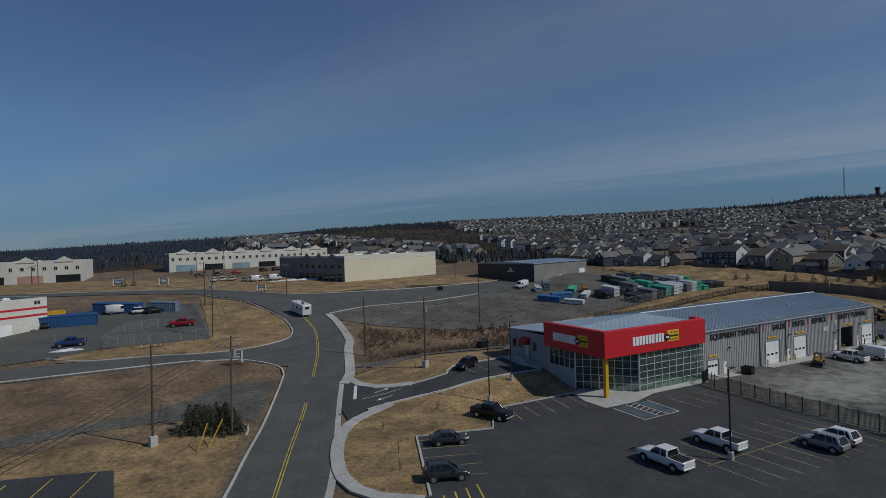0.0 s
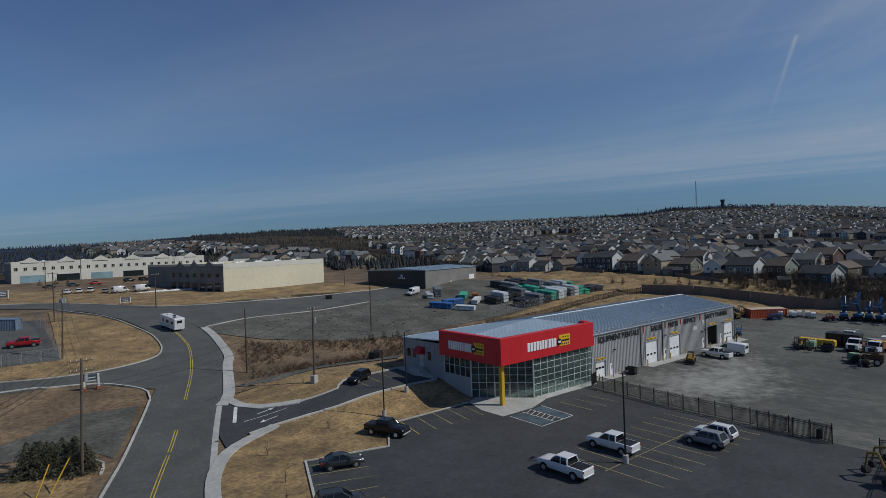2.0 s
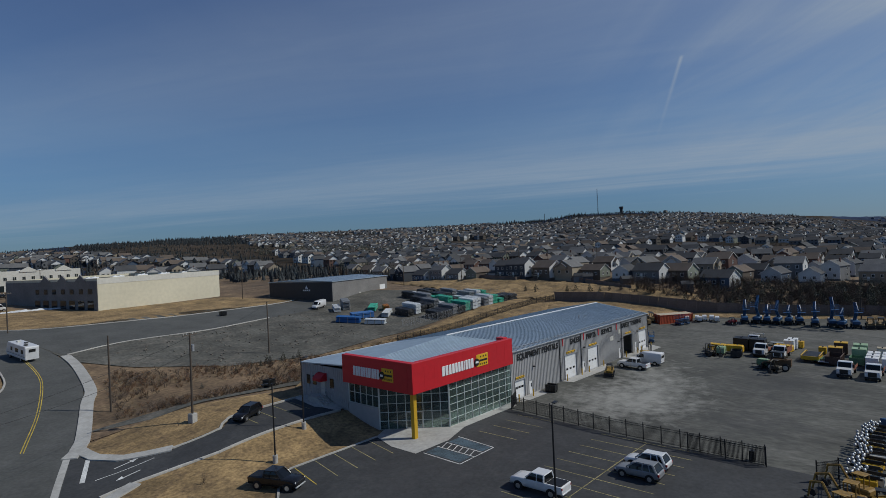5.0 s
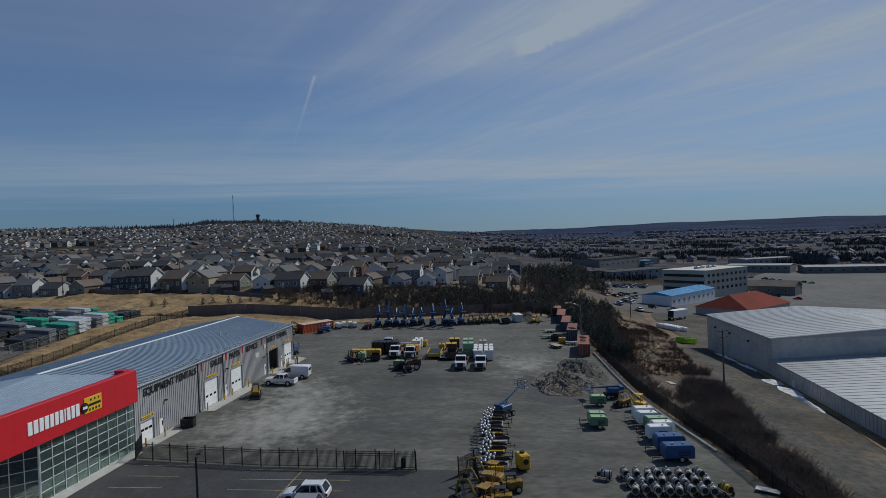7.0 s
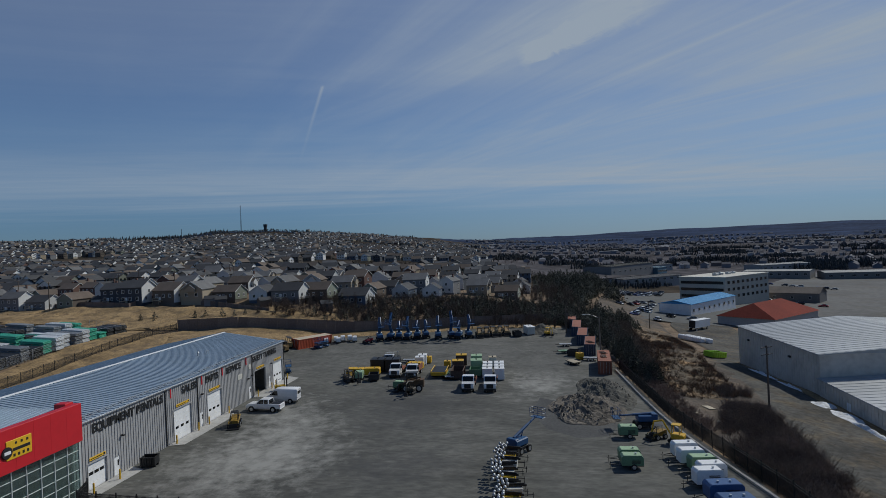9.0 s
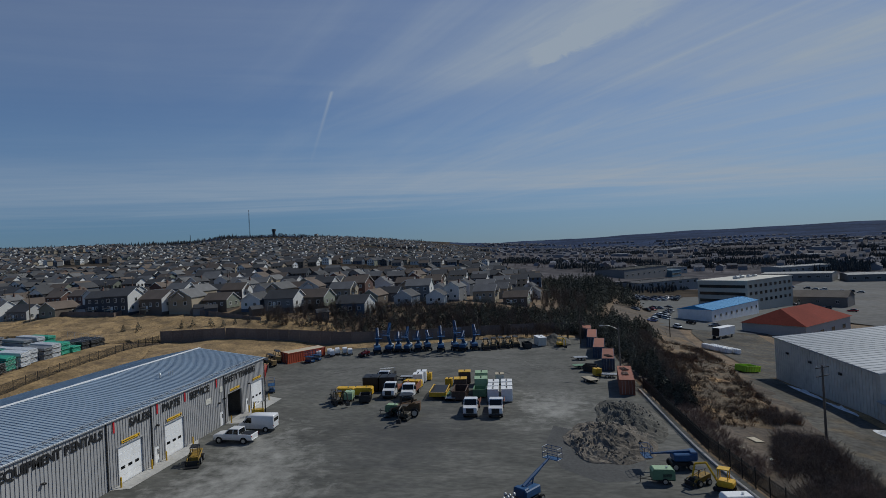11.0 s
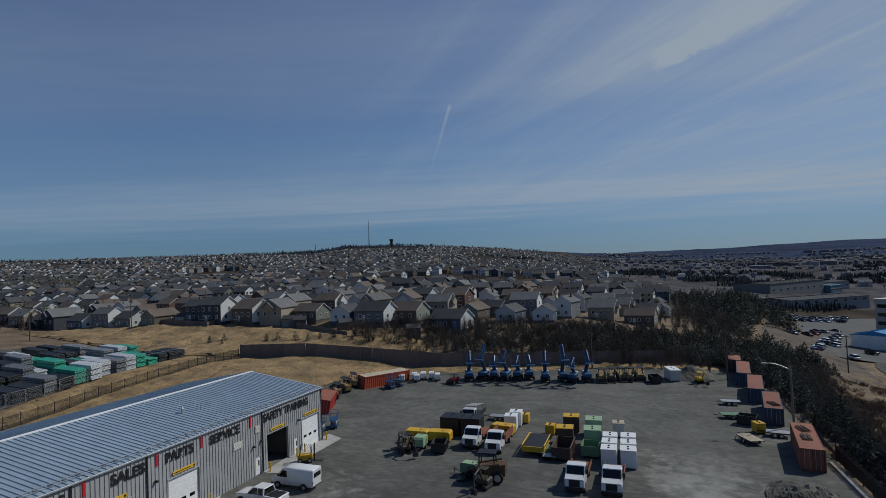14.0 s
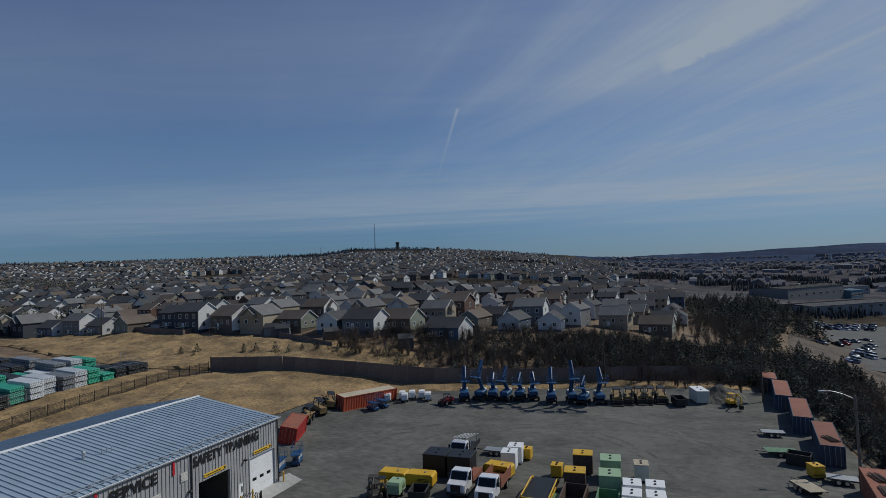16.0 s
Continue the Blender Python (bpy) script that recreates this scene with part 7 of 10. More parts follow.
# ---- containers ----
def build_container(l, body, roof, label):
    t = thing("shipping_container", label, "container", "shipping containers")
    w, h = 2.44, 2.59
    bm = bmesh.new()
    n = int(l / 0.28)
    for s in (-1, 1):
        pts = []
        for i in range(n * 2 + 1):
            x = -l / 2 + 0.1 + (l - 0.2) * i / (n * 2)
            pts.append((x, s * (w / 2 - (0.045 if (i // 2) % 2 else 0.0))))
        lo = [bm.verts.new((x, y, 0.16)) for x, y in pts]
        hi = [bm.verts.new((x, y, h - 0.08)) for x, y in pts]
        for i in range(len(pts) - 1):
            bm.faces.new((lo[i], lo[i + 1], hi[i + 1], hi[i]))
    box(bm, (l / 2 - 0.12, -w / 2 + 0.06, 0.16), (l / 2 - 0.06, w / 2 - 0.06, h - 0.08))
    part("side_wall", bm, body, t)
    bm = bmesh.new()
    k = int(l / 0.3)
    top = [(-l / 2 + 0.05 + (l - 0.1) * i / k, h - 0.012 - 0.012 * ((i // 2) % 2)) for i in range(k + 1)]
    profile(bm, [(-l / 2 + 0.05, h - 0.08), (l / 2 - 0.05, h - 0.08)] + top[::-1], -w / 2 + 0.04, w / 2 - 0.04)
    part("roof", bm, roof, t, "weathered container roof")
    bm = bmesh.new()
    for s in (-1, 1):
        for z in (0.08, h - 0.06):
            box(bm, (-l / 2, s * w / 2 - 0.05, z - 0.07), (l / 2, s * w / 2 + 0.03, z + 0.07))
        for e in (-1, 1):
            box(bm, (e * l / 2 - 0.07, s * w / 2 - 0.08, 0.02), (e * l / 2 + 0.05, s * w / 2 + 0.045, h + 0.01))
    for e in (-1, 1):
        for z in (0.08, h - 0.06):
            box(bm, (e * l / 2 - 0.05, -w / 2 + 0.05, z - 0.07), (e * l / 2 + 0.03, w / 2 - 0.05, z + 0.07))
    part("frame", bm, body, t)
    for s in (-1, 1):
        bm = bmesh.new()
        box(bm, (-l / 2 + 0.0, s * 0.02, 0.18), (-l / 2 + 0.06, s * (w / 2 - 0.08), h - 0.14), 0.01)
        door = part("door", bm, body, t)
        bm = bmesh.new()
        for q in (0.3, 0.8):
            rod(bm, (-l / 2 - 0.03, s * q, 0.2), (-l / 2 - 0.03, s * q, h - 0.15), 0.022, n=6)
        part("lock_bar", bm, GALV, door)
    return t


spread(build_container(12.2, RUST, RUST, "rusty red shipping container beside the fence"), [(140.4, -4.4, -7)])
spread(build_container(12.2, NAVY, RUST, "navy shipping container with a rusty roof"), [(160.2, -4.2, -8), (174.6, -4.1, -8), (188.2, -4.0, -7)])
spread(build_container(6.1, NAVY, RUST, "navy shipping container with a rusty roof"), [(198.2, -3.6, -6)])
spread(build_container(12.2, mat("orange_red_container", (0.42, 0.075, 0.03), 0.6, scale=0.8, vary=0.12), PALE_WOOD, "orange red shipping container in the back row"), [(166.6, 67.2, -24)])
spread(build_container(6.1, mat("red_container", (0.36, 0.03, 0.025), 0.55, scale=0.8, vary=0.12), RUST, "red shipping container near the shop"), [(145.6, 68.6, 20)])
spread(build_container(12.2, BLUE, BLUE, "blue shipping container in the fenced yard"), [(-11.4, 170.5, -30), (-21.4, 158.4, 0)])
FADED_BLUE = mat("faded_blue_steel", (0.16, 0.22, 0.29), 0.6, scale=0.8, vary=0.12, dirt=(0.12, 0.1, 0.09), dirt_amount=0.25)
spread(build_container(8.0, FADED_BLUE, FADED_BLUE, "faded blue grey shipping container in the fenced yard"), [(-0.6, 167.2, -32)])

def build_pipe_pile(x, y, z, yaw):
    bm = bmesh.new()
    for k in range(7):
        rod(bm, (-1.2, -0.5 + 0.16 * k, 0.09 + 0.05 * (k % 3)), (1.2, -0.45 + 0.16 * k, 0.09 + 0.05 * (k % 3)), 0.07, n=6)
    return single("pipe_pile", bm, BROWN_STEEL, "loose steel tubes lying on a container roof", "tubes", "tubes on containers", m=Matrix.Translation((x, y, z)) @ pose(0, 0, 0, 0, 0, yaw))


for x, y, yaw in ((143.0, -4.7, 8), (139.2, -4.2, -6), (157.0, -3.9, 15)):
    build_pipe_pile(x, y, height(140.4 if x < 150 else 160.2, -4.3) + LIFT + 2.6, yaw)


# ---- heaps ----
def heap(name, x, y, rx, ry, h, material, label, seed, rough=0.35):
    n, verts, faces = 64, [], []
    rings = 26
    verts.append((0, 0, h))
    for i in range(1, rings + 1):
        t = i / rings
        for k in range(n):
            a = 2 * math.pi * k / n
            wob = 1 + 0.22 * noise.noise((math.cos(a) * 1.5, math.sin(a) * 1.5, seed))
            px, py = rx * t * wob * math.cos(a), ry * t * wob * math.sin(a)
            z = h * (1 - t) ** 0.9 * (0.75 + 0.5 * noise.noise((px * 0.35, py * 0.35, seed + 5)))
            z += rough * (1 - t * 0.7) * noise.noise((px * 1.1, py * 1.1, seed + 9)) + 0.25 * rough * noise.noise((px * 3, py * 3, seed))
            verts.append((px, py, (z if t < 0.99 else -0.15)))
    for k in range(n):
        faces.append((0, 1 + k, 1 + (k + 1) % n))
    for i in range(rings - 1):
        for k in range(n):
            o = 1 + i * n
            faces.append((o + k, o + n + k, o + n + (k + 1) % n, o + (k + 1) % n))
    me = bpy.data.meshes.new(name)
    me.from_pydata(verts, [], faces)
    me.materials.append(material)
    ob = new(name, me)
    ob.matrix_basis = site(x, y, 0, 0.02)
    return tagged(ob, label, "heap", "", "stuff")


heap("spoil_heap", 110.0, 3.0, 8.6, 5.8, 2.9, ROCK, "heap of dark earth and rubble in the yard", 3, 0.75)
heap("spoil_heap", 119.4, -1.0, 11.5, 5.0, 2.6, GRAVEL, "heap of earth and gravel in the yard", 7, 0.8)


def boulders(n, cx, cy, rx, ry, s0, s1, seed, label):
    """Broken rocks strewn over the heap, each with its own facets."""
    r = random.Random(seed)
    bm = bmesh.new()
    for _ in range(n):
        a, q = r.uniform(0, 6.28), r.random() ** 0.6
        x, y = cx + rx * q * math.cos(a), cy + ry * q * math.sin(a)
        s = r.uniform(s0, s1) * r.uniform(0.5, 1)
        z = height(x, y) + max(0.0, 2.6 * (1 - q) ** 0.9) + r.uniform(0, 0.15)
        vs = bmesh.ops.create_icosphere(bm, subdivisions=1, radius=s, matrix=Matrix.Translation((x, y, z)) @ pose(0, 0, 0, r.uniform(0, 90), r.uniform(0, 90), r.uniform(0, 360)) @ Matrix.Diagonal((1.3, 0.9, 0.65, 1)))["verts"]
        for v in vs:
            v.co += Vector((r.uniform(-1, 1), r.uniform(-1, 1), r.uniform(-1, 1))) * s * 0.22
    return single("boulders", bm, BOULDER, label, "rocks", "", "stuff")


boulders(150, 109.6, 3.0, 8.0, 5.4, 0.06, 0.26, 4, "broken grey rocks strewn over the heap")
boulders(60, 119.4, -1.0, 10.5, 4.6, 0.06, 0.2, 5, "small broken rocks beside the heap")
heap("gravel_heap", 187.5, 5.5, 5.5, 4.5, 3.0, GRAVEL, "heap of grey gravel before the fence", 11, 0.3)
for sx, sy, a, b in ((146, -37.0, 7, 0.7), (133.5, -36.4, 5, 0.6), (119.6, -35.6, 2.4, 1.7), (113.2, -35.4, 3.6, 1.4), (106.5, -34.6, 6.5, 0.5), (47, 221, 11, 1.6), (-19, 134.4, 3, 0.8)):
    heap("snow_patch", sx, sy, a, b, 0.6, SNOW, "strip of old dirty snow", sx, 0.2)

sk = build_open_box(5.0, 2.2, 2.0, YELLOW, "yellow steel skip beside the workshop hall")
sk.matrix_basis = site(-25.5, 167.5, 20)

# ---- buildings round the site ----
def build_hall(name, label, corner, yaw, l, w, h, wall, roof, rise=0.6, category="building", rows=0, cols=0, sill=4.5, win=(1.2, 1.4), doors=(), parapet=0.0, z=None, end_wall=None):
    """A long hall whose front runs from the corner along +x; windows in rows and doors (x, width, height, material) on the front."""
    x, y = corner
    m = Matrix.Translation((x, y, height(x, y) - 0.1 if z is None else z)) @ pose(0, 0, 0, 0, 0, yaw)
    b = thing(name, label, category, "low commercial buildings", m=m)
    bm = bmesh.new()
    box(bm, (0, 0, -4), (l, 0.3, h))
    box(bm, (0, w - 0.3, -4), (l, w, h))
    for xx in (0, l - 0.3):
        box(bm, (xx, 0.3, -4), (xx + 0.3, w - 0.3, h))
    part("wall", bm, wall, b)
    if end_wall:
        bm = bmesh.new()
        box(bm, (-0.12, 0.2, -1), (-0.02, w - 0.2, h - 0.3))
        part("end_cladding", bm, end_wall, b, "darker end wall")
    bm = bmesh.new()
    if rise:
        o = 0.3
        v = [bm.verts.new(c) for c in ((-o, -o, h), (l + o, -o, h), (l + o, w / 2, h + rise), (-o, w / 2, h + rise), (l + o, w + o, h), (-o, w + o, h))]
        u = [bm.verts.new((c.co.x, c.co.y, c.co.z - 0.2)) for c in v]
        for f in ((0, 1, 2, 3), (3, 2, 4, 5)):
            bm.faces.new([v[i] for i in f])
            bm.faces.new([u[i] for i in f[::-1]])
        for a, c in ((0, 1), (1, 2), (2, 4), (4, 5), (5, 3), (3, 0)):
            bm.faces.new((v[a], u[a], u[c], v[c]))
        for xx in (0.0, l):
            g = [bm.verts.new(c) for c in ((xx, 0, h - 0.02), (xx, w, h - 0.02), (xx, w / 2, h + rise - 0.05))]
            bm.faces.new(g)
    else:
        box(bm, (0.3, 0.3, h - 0.5), (l - 0.3, w - 0.3, h - 0.35))
    r = part("roof", bm, roof, b)
    if rise:
        bm = bmesh.new()
        k = int(l / 1.6)
        for i in range(k + 1):
            px = i * l / k
            for y0 in (0, 1):
                q = box(bm, (px - 0.03, 0, 0), (px + 0.03, 1, 0.05))
                for vv in q:
                    t = vv.co.y
                    vv.co.y = (-0.3 + (w / 2 + 0.3) * t) if y0 == 0 else (w + 0.3 - (w / 2 + 0.3) * t)
                    vv.co.z += h + rise * t
        part("seam", bm, roof, r)
    if parapet:
        bm = bmesh.new()
        for a, c in (((0, 0, h), (l, 0.3, h + parapet)), ((0, w - 0.3, h), (l, w, h + parapet)), ((0, 0.3, h), (0.3, w - 0.3, h + parapet)), ((l - 0.3, 0.3, h), (l, w - 0.3, h + parapet))):
            box(bm, a, c)
        part("parapet", bm, wall, b)
    if cols:
        ww, wh = win
        bm = bmesh.new()
        box(bm, (-ww / 2, -0.05, 0), (ww / 2, 0.02, wh), 0.01)
        pane = mesh_of("window", bm, GLASS)
        bm = bmesh.new()
        for a, c in (((-ww / 2 - 0.1, -0.08, -0.1), (-ww / 2, 0.01, wh + 0.1)), ((ww / 2, -0.08, -0.1), (ww / 2 + 0.1, 0.01, wh + 0.1)), ((-ww / 2, -0.08, wh), (ww / 2, 0.01, wh + 0.1)), ((-ww / 2, -0.1, -0.12), (ww / 2, 0.01, 0)), ((-0.04, -0.07, 0), (0.04, 0, wh))):
            box(bm, a, c)
        surround = mesh_of("frame", bm, OFFWHITE)
        for j in range(rows):
            for i in range(cols):
                o = new("window", pane)
                o.parent, o.location = b, (l * (i + 0.5) / cols, 0, sill + j * 3.2)
                f = new("frame", surround)
                f.parent = o
    for dx, dw, dh, dm in doors:
        bm = bmesh.new()
        box(bm, (dx, -0.04, 0.1), (dx + dw, 0.02, dh), 0.01)
        for k in range(1, 4):
            box(bm, (dx, -0.055, dh * k / 4 - 0.015), (dx + dw, -0.04, dh * k / 4 + 0.015))
        part("door", bm, dm, b)
    return b


def roof_units(b, spots, material):
    for x, y, z, s in spots:
        bm = bmesh.new()
        box(bm, (x - s, y - s * 0.7, z), (x + s, y + s * 0.7, z + s * 0.8), 0.15)
        rod(bm, (x, y, z + s * 0.8), (x, y, z + s * 1.0), s * 0.4, n=10)
        part("roof_unit", bm, material, b)


def gable_fronts(b, n, l, h, material):
    """Small false gables and blank panels along a front."""
    for i in range(n):
        c = l * (i + 0.5) / n
        bm = bmesh.new()
        profile(bm, [(c - 3.2, h - 0.4), (c + 3.2, h - 0.4), (c + 3.2, h + 0.2), (c, h + 2.0), (c - 3.2, h + 0.2)], -0.3, 0.25)
        part("gable", bm, material, b)


cream = build_hall("commercial_hall", "long cream clad commercial hall on a grass bank", (61.0, 200.5), 14, 45, 54, 9.5, CREAM, GRAVEL, 0, parapet=0.5, end_wall=GREY_BRICK)
roof_units(cream, [(3 + 4.3 * i, 10 + 4 * (i % 2), 9.15, 1.2) for i in range(9)], WHITE)
bm = bmesh.new()
box(bm, (0.0, -0.06, 8.2), (45, -0.005, 9.9), 0.0)
part("fascia", bm, OFFWHITE, cream, "pale fascia band")
for i in range(7):
    bm = bmesh.new()
    box(bm, (-0.2, 2.5 + 5 * i, 5.2), (-0.12, 4.6 + 5 * i, 6.8), 0.01)
    part("window", bm, GLASS, cream)
    bm = bmesh.new()
    box(bm, (-0.2, 2.0 + 5 * i, 0.3), (-0.12, 5.2 + 5 * i, 3.2), 0.01)
    part("shop_window", bm, GLASS, cream)
    if i % 2:
        bm = bmesh.new()
        v = profile(bm, [(0, 8.9), (5.2, 8.9), (5.2, 9.4), (2.6, 11.2), (0, 9.4)], 0, 0.4)
        bmesh.ops.transform(bm, matrix=Matrix(((0, 1, 0, -0.25), (1, 0, 0, 1 + 5 * i), (0, 0, 1, 0), (0, 0, 0, 1))), verts=bm.verts)
        part("gable", bm, GREY_BRICK, cream)

TEAL_PANEL = mat("pale_teal_panel", (0.2, 0.3, 0.34), 0.6, scale=1)
PINK_PANEL = mat("faded_pink_panel", (0.42, 0.24, 0.2), 0.7, scale=1)
row_a = build_hall("commercial_row", "long off-white two storey commercial row", (5.4, 310), 3, 82, 30, 9.0, OFFWHITE, GRAVEL, 0, rows=1, cols=24, sill=5.6, parapet=0.6, end_wall=GREY_BRICK, doors=[(3 + 13.5 * i, 9, 3.4, GLASS if i % 2 else TEAL_PANEL) for i in range(6)])
gable_fronts(row_a, 6, 82, 9.4, OFFWHITE)
roof_units(row_a, [(5 + 8 * i, 12, 8.65, 1.3) for i in range(10)], WHITE)
row_b = build_hall("commercial_row", "off-white two storey commercial row with pink panels", (-124, 292), -3, 95, 30, 9.0, OFFWHITE, GRAVEL, 0, rows=1, cols=24, sill=5.6, parapet=0.6, doors=[(4 + 13.5 * i, 9, 3.4, PINK_PANEL if i % 2 else GLASS) for i in range(7)])
gable_fronts(row_b, 7, 95, 9.4, OFFWHITE)
roof_units(row_b, [(5 + 8 * i, 12, 8.65, 1.3) for i in range(11)], WHITE)

yaw27 = math.degrees(math.atan2(6.4, 7.9))
hall = build_hall("workshop_hall", "white workshop hall with two red stripes", (-49, 139.1), yaw27, 30.4, 24, 9.0, OFFWHITE, GRAVEL, 0, parapet=0.5, doors=[(18.5, 4.2, 4.0, WHITE), (11, 4.2, 4.0, WHITE), (26.5, 1.1, 2.2, BROWN_STEEL)])
for z in (5.3, 6.9):
    bm = bmesh.new()
    box(bm, (0.05, -0.06, z), (30.35, -0.005, z + 0.45))
    part("stripe", bm, RED_DARK, hall, "red wall stripe")
bm = bmesh.new()
box(bm, (27.6, -0.06, 8.0), (28.1, -0.005, 8.8))
box(bm, (28.3, -0.06, 8.0), (28.8, -0.005, 8.8))
part("number_bar", bm, SIGN_BLACK, hall)
roof_units(hall, [(6, 8, 8.6, 1.0), (14, 9, 8.6, 1.0), (22, 7, 8.6, 1.0), (27, 10, 8.6, 0.9)], WHITE)

dark = build_hall("dark_hall", "low black metal clad hall beside the gravel lot", (121.0, 164.0), 14, 33, 29, 7.0, GREY_BRICK, ROOF_BLUE, 0.7, end_wall=DARK_CLAD, doors=[(28, 3.6, 3.8, WHITE), (15, 1.0, 2.1, OFFWHITE)])
bm = bmesh.new()
v = profile(bm, [(10.6, 4.6), (12.0, 4.6), (11.3, 5.7)], 0, 0.05)
bmesh.ops.transform(bm, matrix=Matrix(((0, 1, 0, -0.2), (1, 0, 0, 0), (0, 0, 1, 0), (0, 0, 0, 1))), verts=bm.verts)
for k in range(4):
    box(bm, (-0.2, 9.7 + 0.85 * k, 3.8), (-0.13, 10.3 + 0.85 * k, 4.3))
part("sign_block", bm, SIGN_WHITE, dark, "white sign shapes on the dark wall")

store = build_hall("warehouse", "large pale grey warehouse with ribbed metal roof", (162.3, -38.6), 180, 35.6, 44, 8.2, PALE_CLAD, ROOF_WHITE, 1.6, z=-4.8)
low = build_hall("warehouse", "lower pale grey warehouse wing with ribbed roof", (126.6, -38.3), 177, 42, 40, 3.9, PALE_CLAD, ROOF_WHITE, 1.0, z=-4.6, doors=[(9, 1.1, 2.2, WHITE)])
for b, l, h in ((store, 35.6, 8.2), (low, 42, 3.9)):
    bm = bmesh.new()
    px = 0.4
    while px < l:
        box(bm, (px - 0.03, -0.05, 0), (px + 0.03, -0.001, h - 0.05))
        px += 0.9
    part("cladding_ribs", bm, PALE_CLAD, b)
for px in (6, 15, 25):
    bm = bmesh.new()
    box(bm, (px - 0.4, -0.3, 5.6), (px + 0.4, -0.02, 6.0), 0.04)
    part("wall_lamp", bm, BLACK, store)

build_hall("blue_roof_hall", "white hall with a bright blue metal roof", (291, -49), -42, 47, 15, 4.8, WHITE, mat("blue_metal_roof", (0.07, 0.28, 0.52), 0.7, 0.0, scale=0.3, vary=0.06, spec=0.2), 1.6, rows=1, cols=9, sill=1.4, win=(1.4, 1.2)).matrix_basis = Matrix.Translation((283, -63.5, height(288, -58) - 0.2)) @ pose(0, 0, 0, 0, 0, -42)


def build_red_hall(x, y, yaw, l, w, h):
    m = Matrix.Translation((x, y, height(x, y) - 0.2)) @ pose(0, 0, 0, 0, 0, yaw)
    b = thing("red_roof_hall", "low grey hall with a red brown hipped roof", "building", m=m)
    bm = bmesh.new()
    box(bm, (0, 0, -3), (l, w, h))
    part("wall", bm, GREY_CLAD, b)
    bm = bmesh.new()
    o, k = 0.6, w / 2
    vs = [bm.verts.new(c) for c in ((-o, -o, h), (l + o, -o, h), (l + o, w + o, h), (-o, w + o, h), (k * 0.6, w / 2, h + 5.0), (l - k * 0.6, w / 2, h + 5.0))]
    for f in ((0, 1, 5, 4), (1, 2, 5), (2, 3, 4, 5), (3, 0, 4), (3, 2, 1, 0)):
        bm.faces.new([vs[i] for i in f])
    part("roof", bm, mat("red_brown_roof", (0.2, 0.042, 0.028), 0.9, scale=0.4, vary=0.12, spec=0.1), b, "red brown hipped roof")
    for i in range(4):
        bm = bmesh.new()
        box(bm, (2 + i * l / 4, -0.05, 0.8), (4.5 + i * l / 4, 0.01, 2.2), 0.01)
        part("window", bm, GLASS, b)


build_red_hall(245, -82, -48, 36, 22, 4.6)

office = thing("office_block", "three storey pale office block with dark window bands", "building", m=Matrix.Translation((325.8, -93.3, height(330, -95) + 1.9)) @ pose(0, 0, 0, 0, 0, math.degrees(math.atan2(-33, 28.5))))
bm = bmesh.new()
box(bm, (0, 0, -6), (43, 26, 12.6), 0.02)
part("wall", bm, mat("beige_render", (0.42, 0.39, 0.33), 0.8, scale=0.3, vary=0.06), office)
bm = bmesh.new()
box(bm, (-0.3, -0.3, 12.6), (43.3, 26.3, 13.0), 0.02)
part("roof", bm, mat("pale_flat_roof", (0.55, 0.52, 0.45), 0.9, scale=0.2, vary=0.1), office)
for z in (2.0, 5.6, 9.2):
    bm = bmesh.new()
    box(bm, (-0.06, 1, z), (0.02, 25, z + 1.5))
    part("window_band", bm, GLASS, office, "dark window band")
    for k in range(9):
        bm = bmesh.new()
        box(bm, (2 + 4.6 * k, -0.06, z), (4.2 + 4.6 * k, 0.02, z + 1.5), 0.01)
        part("window", bm, GLASS, office)
roof_units(office, [(12, 12, 13, 1.6), (18, 13, 13, 1.6), (24, 12, 13, 1.4), (31, 13, 13, 1.2)], GALV)

HALL_GREY = mat("hall_grey", (0.23, 0.225, 0.22), 0.8, scale=0.3, vary=0.1, shift=0.35)
HALL_ROOF = mat("hall_roof", (0.3, 0.295, 0.28), 0.8, scale=0.2, vary=0.12)
DARK_ROOF = mat("dark_flat_roof", (0.07, 0.07, 0.072), 0.9, scale=0.2, vary=0.15)
TEAL_WALL = mat("teal_wall", (0.09, 0.17, 0.22), 0.7, scale=0.4, vary=0.08)
for cx, cy, yaw, l, w, h, wall, roof, label in ((556, -75, -39, 82, 30, 8, HALL_GREY, GRAVEL, "long grey commercial block across the valley"), (618, -131, -39, 20, 20, 6.5, TEAL_WALL, TEAL_WALL, "small teal commercial hall"), (436, -64, -56, 58, 25, 4.6, HALL_GREY, DARK_ROOF, "low grey hall with a dark flat roof"), (548, -186, -124, 50, 28, 5.5, HALL_GREY, HALL_ROOF, "low commercial hall with a pale roof"), (514, -236, -106, 62, 30, 5.5, HALL_GREY, HALL_ROOF, "low commercial hall with a pale roof"), (470, -300, -100, 50, 26, 5.5, HALL_GREY, HALL_ROOF, "low commercial hall with a pale roof"), (660, -120, -60, 50, 26, 6, HALL_GREY, DARK_ROOF, "low grey hall with a dark flat roof"), (640, -240, -70, 60, 26, 6, HALL_GREY, HALL_ROOF, "low commercial hall with a pale roof")):
    build_hall("far_hall", label, (cx, cy), yaw, l, w, h, wall, roof, 0.8, rows=1, cols=8, sill=2.0, win=(2.5, 1.6))

